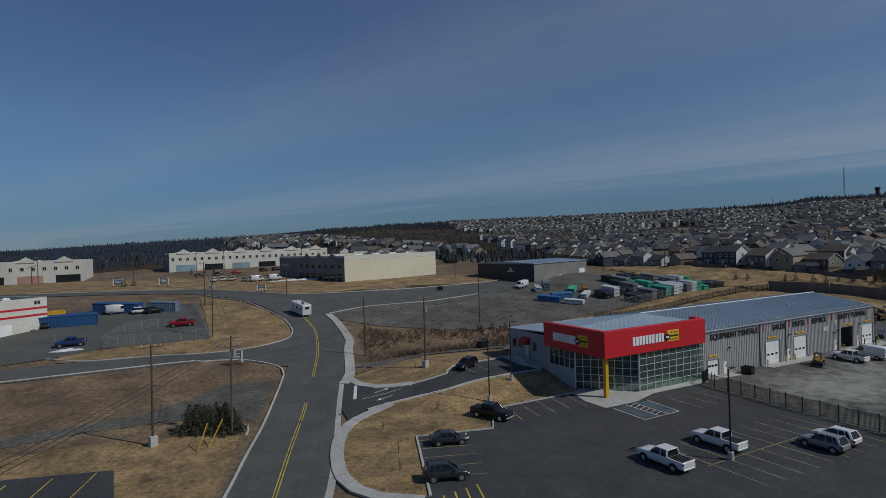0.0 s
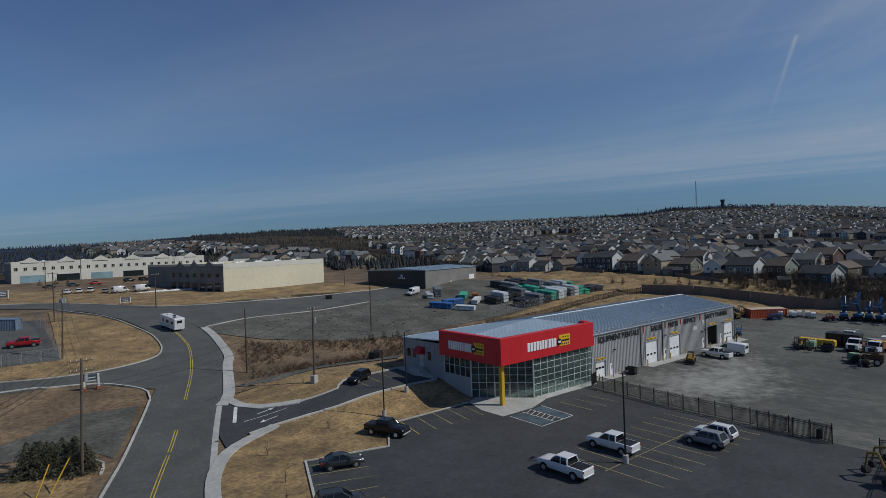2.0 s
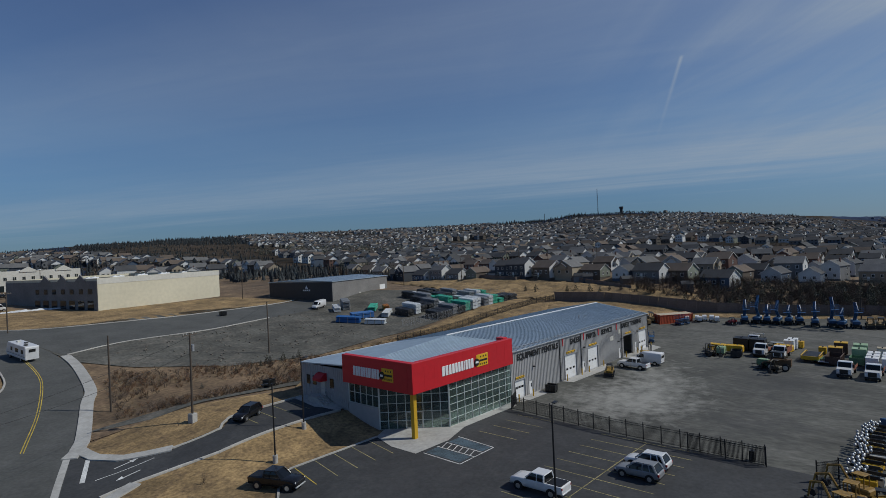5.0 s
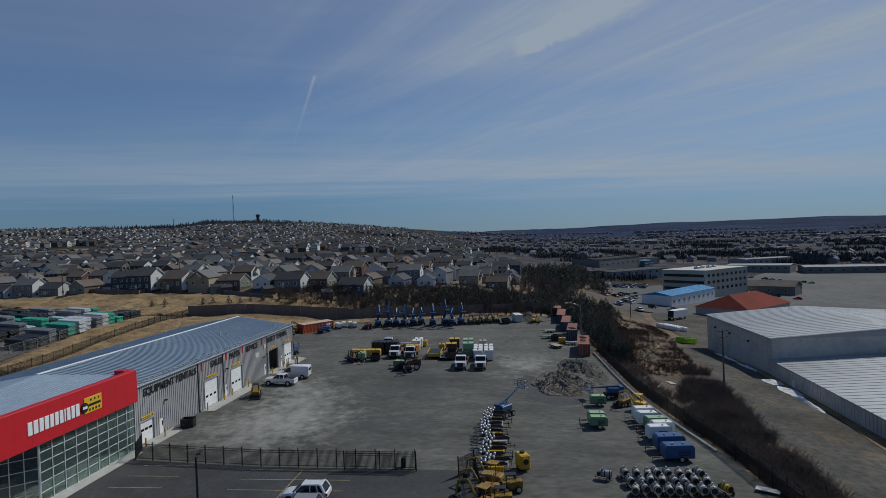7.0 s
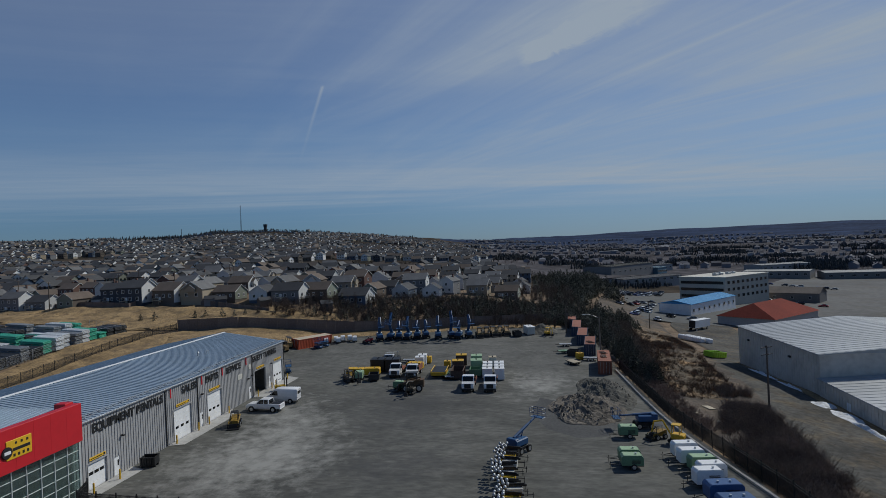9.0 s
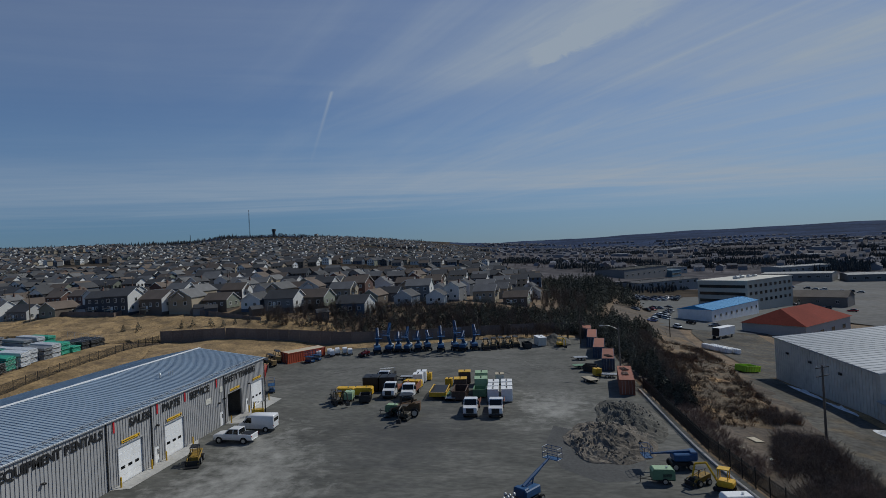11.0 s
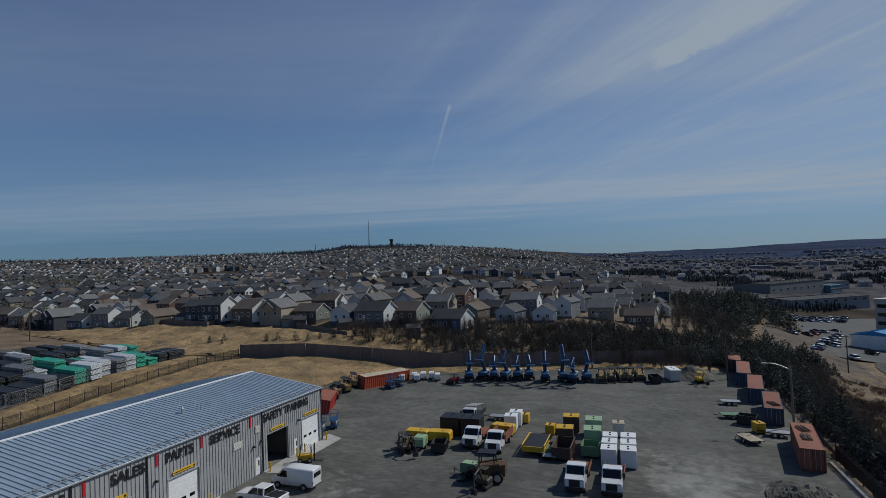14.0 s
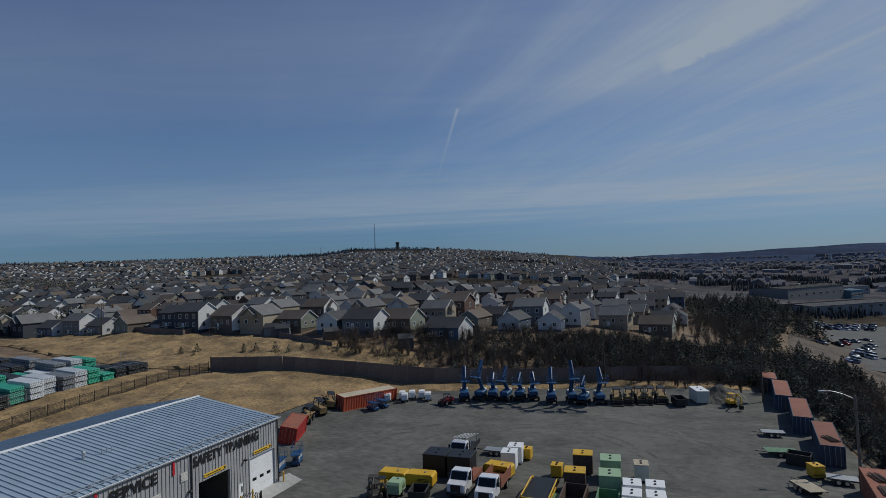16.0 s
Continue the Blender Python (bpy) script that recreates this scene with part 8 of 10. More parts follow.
side_house = build_hall("side_house", "small brown grey house with a low gabled roof", (361, -127), -130, 26, 14, 4.2, mat("taupe_render", (0.17, 0.15, 0.135), 0.8, scale=0.5, vary=0.1), mat("brown_shingle_roof", (0.12, 0.1, 0.085), 0.92, scale=1.0, vary=0.18), 3.0, rows=1, cols=3, sill=1.2, win=(1.2, 1.3), doors=[(4, 1.0, 2.1, OFFWHITE)])
# small trailer, wrapped pallets and a green bin on the lane
trailer = thing("semi_trailer", "white semi trailer parked beside the blue hall", "trailer", m=site(242, -54.2, 138))
bm = bmesh.new()
box(bm, (-6, -1.25, 1.1), (6, 1.25, 3.9), 0.03)
part("box", bm, WHITE, trailer)
# black sheet on the closed end stands in for the unlit inside
bm = bmesh.new()
box(bm, (5.99, -1.15, 1.2), (6.03, 1.15, 3.8))
part("open_end", bm, BLACK, trailer)
for ax in (4.2, 5.2, -4):
    for s in (-1, 1):
        wheel(trailer, ax, s * 1.05, 0.5, 0.3)


def wrapped_pallet(x, y, yaw):
    bm = bmesh.new()
    for k in range(3):
        box(bm, (-1.4 + 0.95 * k, -0.8, 0.0), (-0.5 + 0.95 * k, 0.8, 1.5), 0.25)
    return single("wrapped_pallet", bm, WHITE, "white plastic wrapped pallet goods", "pallet", "wrapped pallets", m=site(x, y, yaw))


for k in range(8):
    wrapped_pallet(204.5 + 3.1 * (k % 4) + 0.8 * (k // 4), -45.2 + 0.9 * (k % 4) + 2.2 * (k // 4), 15 + 7 * (k % 3))
t = build_open_box(6.0, 2.4, 1.5, mat("lime_green_paint", (0.28, 0.5, 0.02), 0.5, scale=1), "lime green waste skip on the gravel lane")
t.matrix_basis = site(167, -34.6, -50)


# name boards on legs by the street
def name_board(x, y, yaw, w=3.0, h=2.2, tall=3.2):
    s = thing("name_board", "blue grey name board on white posts", "sign", "street name boards", m=site(x, y, yaw, 0, False))
    for k in (-1, 1):
        bm = bmesh.new()
        box(bm, (k * w / 2 - 0.15, -0.15, 0), (k * w / 2 + 0.15, 0.15, tall), 0.02)
        part("post", bm, OFFWHITE, s)
        bm = bmesh.new()
        box(bm, (k * w / 2 - 0.3, -0.3, 0), (k * w / 2 + 0.3, 0.3, 0.5), 0.02)
        part("foot", bm, RUST, s)
    bm = bmesh.new()
    box(bm, (-w / 2 + 0.15, -0.08, tall - h), (w / 2 - 0.15, 0.08, tall - 0.1), 0.01)
    board = part("board", bm, NAVY, s)
    bm = bmesh.new()
    for k in range(3):
        box(bm, (-w * 0.3, -0.095, tall - 0.6 - 0.5 * k), (w * 0.3, -0.081, tall - 0.45 - 0.5 * k))
    part("sign_bar", bm, OFFWHITE, board)


name_board(0.9, 228, 10)
name_board(-14, 237, 10)
name_board(29, 190, 0, 2.6, 1.2, 2.2)
name_board(10.2, 109, 0, 2.0, 0.9, 2.6)

# chain link fence of the west yard
def mesh_fence(pts, h, label="galvanised chain link fence"):
    f = thing("chain_link_fence", label, "fence", "chain link fences")
    for a, b in zip(pts, pts[1:]):
        a, b = Vector((*a, 0)), Vector((*b, 0))
        n = max(1, int((b - a).length / 3))
        for i in range(n):
            p, q = a.lerp(b, i / n), a.lerp(b, (i + 1) / n)
            zp, zq = height(p.x, p.y), height(q.x, q.y)
            bm = bmesh.new()
            rod(bm, (p.x, p.y, zp), (p.x, p.y, zp + h), 0.035, n=6)
            rod(bm, (p.x, p.y, zp + h), (q.x, q.y, zq + h), 0.02, n=5)
            part("post", bm, GALV, f)
            bm = bmesh.new()
            k = 14
            for j in range(k):
                for s in (0, 1):
                    u0, u1 = (j / k, min(1, (j + 4) / k)) if s == 0 else (min(1, (j + 4) / k), j / k)
                    c0, c1 = p.lerp(q, u0), p.lerp(q, u1)
                    d0, d1 = zp + (zq - zp) * u0 + 0.1, zp + (zq - zp) * u1 + h
                    w = (q - p).normalized() * 0.008
                    v = [bm.verts.new(c) for c in ((c0.x - w.x, c0.y - w.y, d0), (c0.x + w.x, c0.y + w.y, d0), (c1.x + w.x, c1.y + w.y, d1), (c1.x - w.x, c1.y - w.y, d1))]
                    bm.faces.new(v)
            part("wire_mesh", bm, GALV, f)
    return f


mesh_fence([(-22, 141), (-13, 133.3), (8, 132.5), (7.6, 160), (6, 176)], 2.4)
mesh_fence([(-13, 133.3), (-9, 145), (-2, 147)], 2.4)
mesh_fence([(172, 136), (166, 120.5), (130, 117.6), (112, 121)], 2.2)


# ---- back fence of the yard ----
def build_board_fence(pts, h):
    f = thing("board_fence", "tall brown grey board fence at the back of the yard", "fence")
    for a, b in zip(pts, pts[1:]):
        a, b = Vector((*a, 0)), Vector((*b, 0))
        n = max(1, round((b - a).length / 2.9))
        yaw = math.atan2(b.y - a.y, b.x - a.x)
        za, zb = height(a.x, a.y), height(b.x, b.y)
        L = (b - a).length / n
        bm = bmesh.new()
        profile(bm, [(0, -0.8), (L, -0.8), (L, h), (0, h)], -0.005, 0.03)
        for k in range(10):
            box(bm, (L * k / 10 + 0.01, -0.03 + 0.01 * (k % 2), 0.02), (L * (k + 1) / 10 - 0.01, -0.005, h + 0.02))
        panel = mesh_of("panel", bm, FENCE_WOOD)
        bm = bmesh.new()
        box(bm, (-0.1, -0.1, -1.0), (0.1, 0.1, h + 0.12), 0.02)
        post = mesh_of("post", bm, FENCE_WOOD)
        for i in range(n):
            p = a.lerp(b, i / n)
            z = za + (zb - za) * i / n
            for nm, me in (("panel", panel), ("post", post)):
                o = new(nm, me)
                o.parent, o.location, o.rotation_euler = f, (p.x, p.y, z - 0.1), (0, -math.atan2(zb - za, (b - a).length) if nm == "panel" else 0, yaw)
                if nm == "panel":
                    o["kind"] = "stuff"
    return f


build_board_fence([(171.2, 108), (174.8, 92), (178.6, 76), (182.6, 60), (186.5, 44), (190.5, 28), (206, -4)], 3.1)

# ---- houses ----
HOUSE_WALLS = [mat("siding_" + n, c, 0.75, scale=0.8, vary=0.06, bump=0.05, shift=0.12) for n, c in (("slate", (0.05, 0.058, 0.07)), ("grey", (0.18, 0.18, 0.182)), ("beige", (0.31, 0.26, 0.19)), ("white", (0.56, 0.56, 0.54)), ("taupe", (0.105, 0.085, 0.068)), ("brick", (0.125, 0.066, 0.05)), ("pale_green", (0.2, 0.215, 0.17)), ("blue", (0.07, 0.1, 0.145)))]
SHINGLES = [mat("shingle_" + n, c, 0.92, scale=1.0, vary=0.16, bump=0.25, shift=0.15) for n, c in (("charcoal", (0.062, 0.062, 0.064)), ("brown", (0.125, 0.096, 0.075)), ("grey", (0.14, 0.138, 0.136)))]
TRIM = mat("white_trim", (0.68, 0.68, 0.66), 0.6, scale=1, vary=0.04)


def build_house(style, wall, gable, roof, label):
    """A house with its ridge along y and a gable towards -y; style: 0 bungalow, 1 two storeys, 2 with a front wing."""
    h = thing("house", label, "house", "houses on the hill")
    w, d, e = ((8.5, 12, 3.4), (8.0, 10.5, 5.9), (9.0, 11, 4.6))[style]
    k = w * 0.32
    bm = bmesh.new()
    box(bm, (-w / 2, -d / 2 + 0.15, -2.5), (w / 2, d / 2, e))
    part("wall", bm, wall, h)
    for s, m in ((-1, gable), (1, gable)):
        bm = bmesh.new()
        y = s * d / 2
        profile(bm, [(-w / 2, -0.2 if s < 0 else e), (w / 2, -0.2 if s < 0 else e), (w / 2, e), (0, e + k), (-w / 2, e)] if s < 0 else [(-w / 2, e - 0.3), (w / 2, e - 0.3), (w / 2, e), (0, e + k), (-w / 2, e)], y, y - s * 0.14)
        part("gable", bm, m, h, "siding gable")
    bm = bmesh.new()
    o, t = 0.4, 0.18
    zz = e - o * k / (w / 2)
    profile(bm, [(-w / 2 - o, zz), (0, e + k), (w / 2 + o, zz), (w / 2 + o, zz + t), (0, e + k + t), (-w / 2 - o, zz + t)], -d / 2 - 0.35, d / 2 + 0.35)
    part("roof", bm, roof, h)
    bm = bmesh.new()
    for s in (-1, 1):
        profile(bm, [(s * (w / 2 + o), zz - 0.06), (0, e + k - 0.06), (0, e + k + t - 0.02), (s * (w / 2 + o), zz + t - 0.02)], -d / 2 - 0.4, -d / 2 - 0.355)
    part("barge_board", bm, TRIM, h)
    bm = bmesh.new()
    box(bm, (-0.5, -0.04, 0), (0.5, 0.04, 1.2), 0)
    pane = mesh_of("window", bm, GLASS)
    bm = bmesh.new()
    for a, b in (((-0.62, -0.07, -0.12), (-0.5, 0.05, 1.32)), ((0.5, -0.07, -0.12), (0.62, 0.05, 1.32)), ((-0.5, -0.07, 1.2), (0.5, 0.05, 1.32)), ((-0.5, -0.07, -0.12), (0.5, 0.05, 0)), ((-0.03, -0.055, 0), (0.03, 0.03, 1.2))):
        box(bm, a, b)
    trim = mesh_of("frame", bm, TRIM)
    spots = []
    for z in ((1.0,) if style == 0 else (0.9, 3.7) if style == 1 else (1.9,)):
        spots += [(-w / 2, y, z, -90) for y in (-d * 0.3, 0.0, d * 0.3)] + [(w / 2, d * 0.2, z, 90)]
        spots += [(x, -d / 2, z, 0) for x in ((-w * 0.22, w * 0.22) if z < 3 else (0,))]
    if style == 2:
        spots.append((0, -d / 2, 4.6, 0))
    for x, y, z, yaw in spots:
        o = new("window", pane)
        o.parent, o.matrix_basis = h, pose(x, y, z, 0, 0, yaw)
        f = new("frame", trim)
        f.parent = o
    bm = bmesh.new()
    box(bm, (-w / 2 - 0.05, d * 0.12, 0.0), (-w / 2 + 0.02, d * 0.12 + 1.0, 2.1), 0.01)
    part("door", bm, TRIM, h)
    bm = bmesh.new()
    box(bm, (-w / 2 - 2.2, d * 0.02, 0.75), (-w / 2, d * 0.3, 0.9))
    deck = part("deck", bm, PALE_WOOD, h, "timber back deck")
    for yy in (d * 0.03, d * 0.29):
        bm = bmesh.new()
        box(bm, (-w / 2 - 2.2, yy - 0.05, -0.6), (-w / 2 - 2.1, yy + 0.05, 1.7))
        part("deck_post", bm, PALE_WOOD, deck)
    bm = bmesh.new()
    box(bm, (-w / 2 - 2.2, d * 0.02, 1.7), (-w / 2 - 2.12, d * 0.3, 1.78))
    part("deck_rail", bm, PALE_WOOD, deck)
    if style == 2:
        bm = bmesh.new()
        profile(bm, [(-1.9, e - 1.0), (1.9, e - 1.0), (1.9, e + 0.2), (0, e + 1.7), (-1.9, e + 0.2)], -d / 2 - 0.1, -d / 2 - 1.4)
        part("front_gable", bm, gable, h)
        bm = bmesh.new()
        profile(bm, [(-2.2, e + 0.02), (0, e + 1.75), (2.2, e + 0.02), (2.2, e + 0.16), (0, e + 1.9), (-2.2, e + 0.16)], -d / 2 + 2.2, -d / 2 - 1.6)
        part("front_roof", bm, roof, h)
    if style == 1:
        bm = bmesh.new()
        box(bm, (w * 0.15, d * 0.1, e + 1.0), (w * 0.15 + 0.7, d * 0.1 + 0.7, e + k + 0.9), 0.02)
        part("chimney", bm, HOUSE_WALLS[5], h)
    return h


def hill_rows():
    """Rows of house sites up the hill: x, y and yaw."""
    out = []
    rng = random.Random(5)
    x, i = 47.0, 0
    while x < 1650:
        step = 10.4 + 0.006 * min(400, abs(x - 207))
        y = -260.0
        while y < 1500:
            px, py = x + rng.uniform(-2.5, 2.5) + 8 * math.sin(y * 0.02 + i), y + rng.uniform(-1.6, 1.6)
            b = math.degrees(math.atan2(px - 20, py - 10))
            r = math.hypot(px - 20, py - 10)
            rim = lerp(b, RIM_B, RIM_R)
            lo, hi = (430 if x < 110 else 300 if x < 200 else 66 if x < 226 else 34 if x < 250 else 14 if x < 300 else 0), (900 if x < 200 else 255 + (x - 207) * 2.2)
            keep = b < (90.5 if r < 480 else 86.5 + 5 * noise.noise((px * 0.005, py * 0.005, 7))) and (b > 14 or (b > 5 and r > 420)) and r < rim * (0.9 if 56 < b < 69 else 0.985) and py > lo and py < hi
            if keep and noise.noise((px * 0.004, py * 0.004, 3.0)) > (0.34 if x < 330 else 0.22) and x > 200:
                keep = False
            if keep and 20 < b < 44 and r < 330 and py > 200 and px > 216 and px < 300:
                keep = False
            if keep:
                out.append((px, py, rng.choice((0, 0, -90)) + rng.uniform(-9, 9) - 6, r))
            y += step * rng.uniform(0.92, 1.25)
        x += (19, 28)[i % 2] * (1 + max(0, x - 207) * 0.0003)
        x = 207.0 if 190 < x < 214 else x
        i += 1
    return out


ROWS_OF_HOUSES = hill_rows()
NEAR = sorted([s for s in ROWS_OF_HOUSES if s[3] < 420], key=lambda s: s[3])[:90]
FAR = [s for s in ROWS_OF_HOUSES if s not in NEAR]
STYLES = [(0, 1, 3, 0, "grey bungalow with white gable and dark roof"), (1, 0, 3, 0, "slate blue two storey house with white gable"), (2, 4, 3, 1, "taupe house with white gable and brown roof"), (0, 4, 6, 1, "brown bungalow with pale green gable"), (1, 1, 3, 2, "grey two storey house with white gable"), (2, 0, 0, 2, "slate house with grey roof"), (1, 5, 5, 1, "red brick two storey house"), (0, 7, 3, 0, "blue bungalow with white gable"), (2, 2, 2, 2, "beige house with grey roof")]
protos = [build_house(s, HOUSE_WALLS[a], HOUSE_WALLS[b], SHINGLES[c], label) for s, a, b, c, label in STYLES]
used = set()
for n, (x, y, yaw, r) in enumerate(NEAR):
    k = (n * 7 + int(x)) % len(protos)
    m = Matrix.Translation((x, y, height(x, y) + 0.5)) @ pose(0, 0, 0, 0, 0, yaw) @ Matrix.Scale(0.88, 4)
    if k in used:
        copy_thing(protos[k], m)
    else:
        protos[k].matrix_basis = m
        used.add(k)


def build_far_houses():
    """The houses further up the hill, too small to tell their parts, in sheets by wall colour."""
    rng = random.Random(9)
    groups = {}
    for x, y, yaw, r in FAR:
        a = rng.choices(range(8), (2, 3, 3, 2.2, 3, 0.8, 1, 1.5))[0]
        groups.setdefault(a, []).append((x, y, yaw))
    roofs = [([], []), ([], []), ([], [])]
    lights = ([], [])
    panes = ([], [])
    def add(store, vs, fs):
        o = len(store[0])
        store[0].extend(vs)
        store[1].extend([tuple(o + i for i in f) for f in fs])
    for a, sites in groups.items():
        store = ([], [])
        for x, y, yaw in sites:
            w, d, e = rng.choice(((7.8, 10, 3.4), (7.2, 9, 5.2), (7.6, 9, 4.8)))
            k = w * 0.32
            m = Matrix.Translation((x, y, height(x, y) + 0.4)) @ pose(0, 0, 0, 0, 0, yaw)
            P = lambda *c: tuple(m @ Vector(c))
            q = [P(sx * w / 2, sy * d / 2, z) for z in (-3, e) for sx, sy in ((-1, -1), (1, -1), (1, 1), (-1, 1))]
            add(store, q, [(0, 1, 5, 4), (1, 2, 6, 5), (2, 3, 7, 6), (3, 0, 4, 7)])
            g = [P(-w / 2, -d / 2 - 0.02, e - (e if rng.random() < 0.5 else 0.2)), P(w / 2, -d / 2 - 0.02, 0), P(w / 2, -d / 2 - 0.02, e), P(0, -d / 2 - 0.02, e + k), P(-w / 2, -d / 2 - 0.02, e)]
            g[1] = P(w / 2, -d / 2 - 0.02, (m.inverted() @ Vector(g[0])).z)
            add(lights if rng.random() < 0.5 else store, g, [(0, 1, 2, 3, 4)])
            add(store, [P(w / 2, d / 2, e), P(0, d / 2, e + k), P(-w / 2, d / 2, e)], [(0, 1, 2)])
            o = 0.45
            add(rng.choices(roofs, (3, 2, 2))[0], [P(-w / 2 - o, -d / 2 - o, e - 0.15), P(0, -d / 2 - o, e + k + 0.12), P(0, d / 2 + o, e + k + 0.12), P(-w / 2 - o, d / 2 + o, e - 0.15), P(w / 2 + o, -d / 2 - o, e - 0.15), P(w / 2 + o, d / 2 + o, e - 0.15)], [(0, 1, 2, 3), (1, 4, 5, 2)])
            for z in ((1.0,) if e < 4 else (0.9, 3.6)):
                for t in (-0.3, 0.02, 0.3):
                    c = d * t
                    add(panes, [P(-w / 2 - 0.05, c - 0.55, z), P(-w / 2 - 0.05, c + 0.55, z), P(-w / 2 - 0.05, c + 0.55, z + 1.2), P(-w / 2 - 0.05, c - 0.55, z + 1.2)], [(0, 1, 2, 3)])
                    c = w * t
                    add(panes, [P(c - 0.5, -d / 2 - 0.07, z), P(c + 0.5, -d / 2 - 0.07, z), P(c + 0.5, -d / 2 - 0.07, z + 1.2), P(c - 0.5, -d / 2 - 0.07, z + 1.2)], [(0, 1, 2, 3)])
        sheet("far_houses", store, HOUSE_WALLS[a], "many small houses up the hillside", "houses")
    sheet("far_house_gables", lights, TRIM, "white gables of the far houses", "houses")
    for store, m in zip(roofs, SHINGLES):
        sheet("far_house_roofs", store, m, "dark shingle roofs of the far houses", "houses")
    sheet("far_house_windows", panes, GLASS, "windows of the far houses", "houses")


def sheet(name, store, material, label, category):
    me = bpy.data.meshes.new(name)
    me.from_pydata(store[0], [], store[1])
    me.materials.append(material)
    return tagged(new(name, me), label, category, "", "stuff")


build_far_houses()


def build_far_town():
    """Rows of houses and low blocks along the streets across the valley, by wall and roof colour."""
    rng = random.Random(21)
    tones = [("far_pale", (0.34, 0.33, 0.34)), ("far_grey", (0.19, 0.19, 0.215)), ("far_brown", (0.14, 0.12, 0.12)), ("far_blue", (0.115, 0.135, 0.175)), ("far_rose", (0.18, 0.135, 0.135))]
    walls = [(mat(n, c, 0.8, scale=0.02), ([], [])) for n, c in tones]
    roofs = [(mat(n, c, 0.9, scale=0.02), ([], [])) for n, c in (("far_dark_roof", (0.08, 0.08, 0.095)), ("far_mid_roof", (0.13, 0.128, 0.142)), ("far_pale_roof", (0.26, 0.26, 0.27)))]
    def put(store, m, q, fs):
        o = len(store[0])
        store[0].extend([tuple(m @ Vector(c)) for c in q])
        store[1].extend([tuple(o + i for i in f) for f in fs])
    for k in range(150):
        r0 = 700 + 1750 * rng.random() ** 0.9
        b0, span, slope = rng.uniform(84, 122), rng.uniform(2.5, 8), rng.uniform(-14, 14)
        if r0 > 1900 and b0 > 88 and k % 3:
            continue
        n = int(r0 * radians(span) / 17)
        for i in range(n):
            b = b0 + span * i / n
            for side in (0, 26):
                if b < 85.5 + 5 * noise.noise((r0 * 0.004, k * 0.3, 7)) or rng.random() < 0.22:
                    continue
                r = r0 + slope * i * 0.5 + side + rng.uniform(-3, 3)
                x, y = 20 + r * math.sin(radians(b)), 10 + r * math.cos(radians(b))
                big = rng.random() < 0.03
                l, w, h = (rng.uniform(24, 60), rng.uniform(16, 28), rng.uniform(4, 7)) if big else (rng.uniform(7, 11), rng.uniform(7, 9), rng.uniform(2.8, 5.2))
                m = Matrix.Translation((x, y, height(x, y))) @ pose(0, 0, 0, 0, 0, rng.choice((0, 90)) - b + rng.uniform(-15, 15))
                q = [(sx * l / 2, sy * w / 2, z) for z in (-4, h) for sx, sy in ((-1, -1), (1, -1), (1, 1), (-1, 1))]
                top = h + (0.6 if big else w * 0.3)
                wall = rng.choices(walls, (0.9, 3, 3, 2, 1.5))[0][1]
                put(wall, m, q + [(-l / 2, 0, top - 0.1), (l / 2, 0, top - 0.1)], ((0, 1, 5, 4), (1, 2, 6, 5), (2, 3, 7, 6), (3, 0, 4, 7), (5, 6, 9), (7, 4, 8)))
                roof = rng.choices(roofs, (1, 1, 2) if big else (4, 3, 0.15))[0][1]
                e = 0.4
                put(roof, m, [(-l / 2 - e, -w / 2 - e, h - 0.1), (l / 2 + e, -w / 2 - e, h - 0.1), (l / 2 + e, 0, top), (-l / 2 - e, 0, top), (l / 2 + e, w / 2 + e, h - 0.1), (-l / 2 - e, w / 2 + e, h - 0.1)], ((0, 1, 2, 3), (3, 2, 4, 5)))
    for m_, store in walls:
        sheet("far_town", store, m_, "small houses and blocks across the valley", "houses")
    for m_, store in roofs:
        sheet("far_town_roofs", store, m_, "roofs of the town across the valley", "houses")


build_far_town()


# back garden fences and sheds of the nearest houses
build_board_fence([(198.5, 176), (197.2, 158), (196.6, 141.5)], 1.9)["label"] = "brown board fence behind the gardens"
build_board_fence([(203.5, 122), (199, 106), (192.5, 90.5)], 1.7)["label"] = "brown board fence behind the gardens"
build_board_fence([(196.6, 141.5), (208, 140.6)], 1.8)["label"] = "brown board fence between two gardens"

def shed(x, y, yaw, m1):
    s = thing("garden_shed", "small garden shed with gabled roof", "shed", "garden sheds", m=site(x, y, yaw, 0, False))
    bm = bmesh.new()
    profile(bm, [(-1.5, -0.5), (1.5, -0.5), (1.5, 2.1), (0, 3.0), (-1.5, 2.1)], -1.8, 1.8)
    part("wall", bm, m1, s)
    bm = bmesh.new()
    profile(bm, [(-1.75, 1.97), (0, 3.02), (1.75, 1.97), (1.75, 2.07), (0, 3.14), (-1.75, 2.07)], -2.0, 2.0)
    part("roof", bm, SHINGLES[0], s)
    bm = bmesh.new()
    box(bm, (-0.5, -1.84, 0), (0.5, -1.8, 1.9), 0)
    part("door", bm, TRIM, s)


for k, (x, y) in enumerate(((201.5, 186), (203, 116), (202.5, 112), (201, 96), (203.5, 158), (204, 206), (202, 75))):
    shed(x, y, 15 * (k % 4), HOUSE_WALLS[(3, 1, 0, 4)[k % 4]])


# masts and the tower on the skyline
def hill_top(b, el):
    r = lerp(b, RIM_B, RIM_R) * 0.99
    return Vector((20 + r * math.sin(radians(b)), 10 + r * math.cos(radians(b)), 0)), r


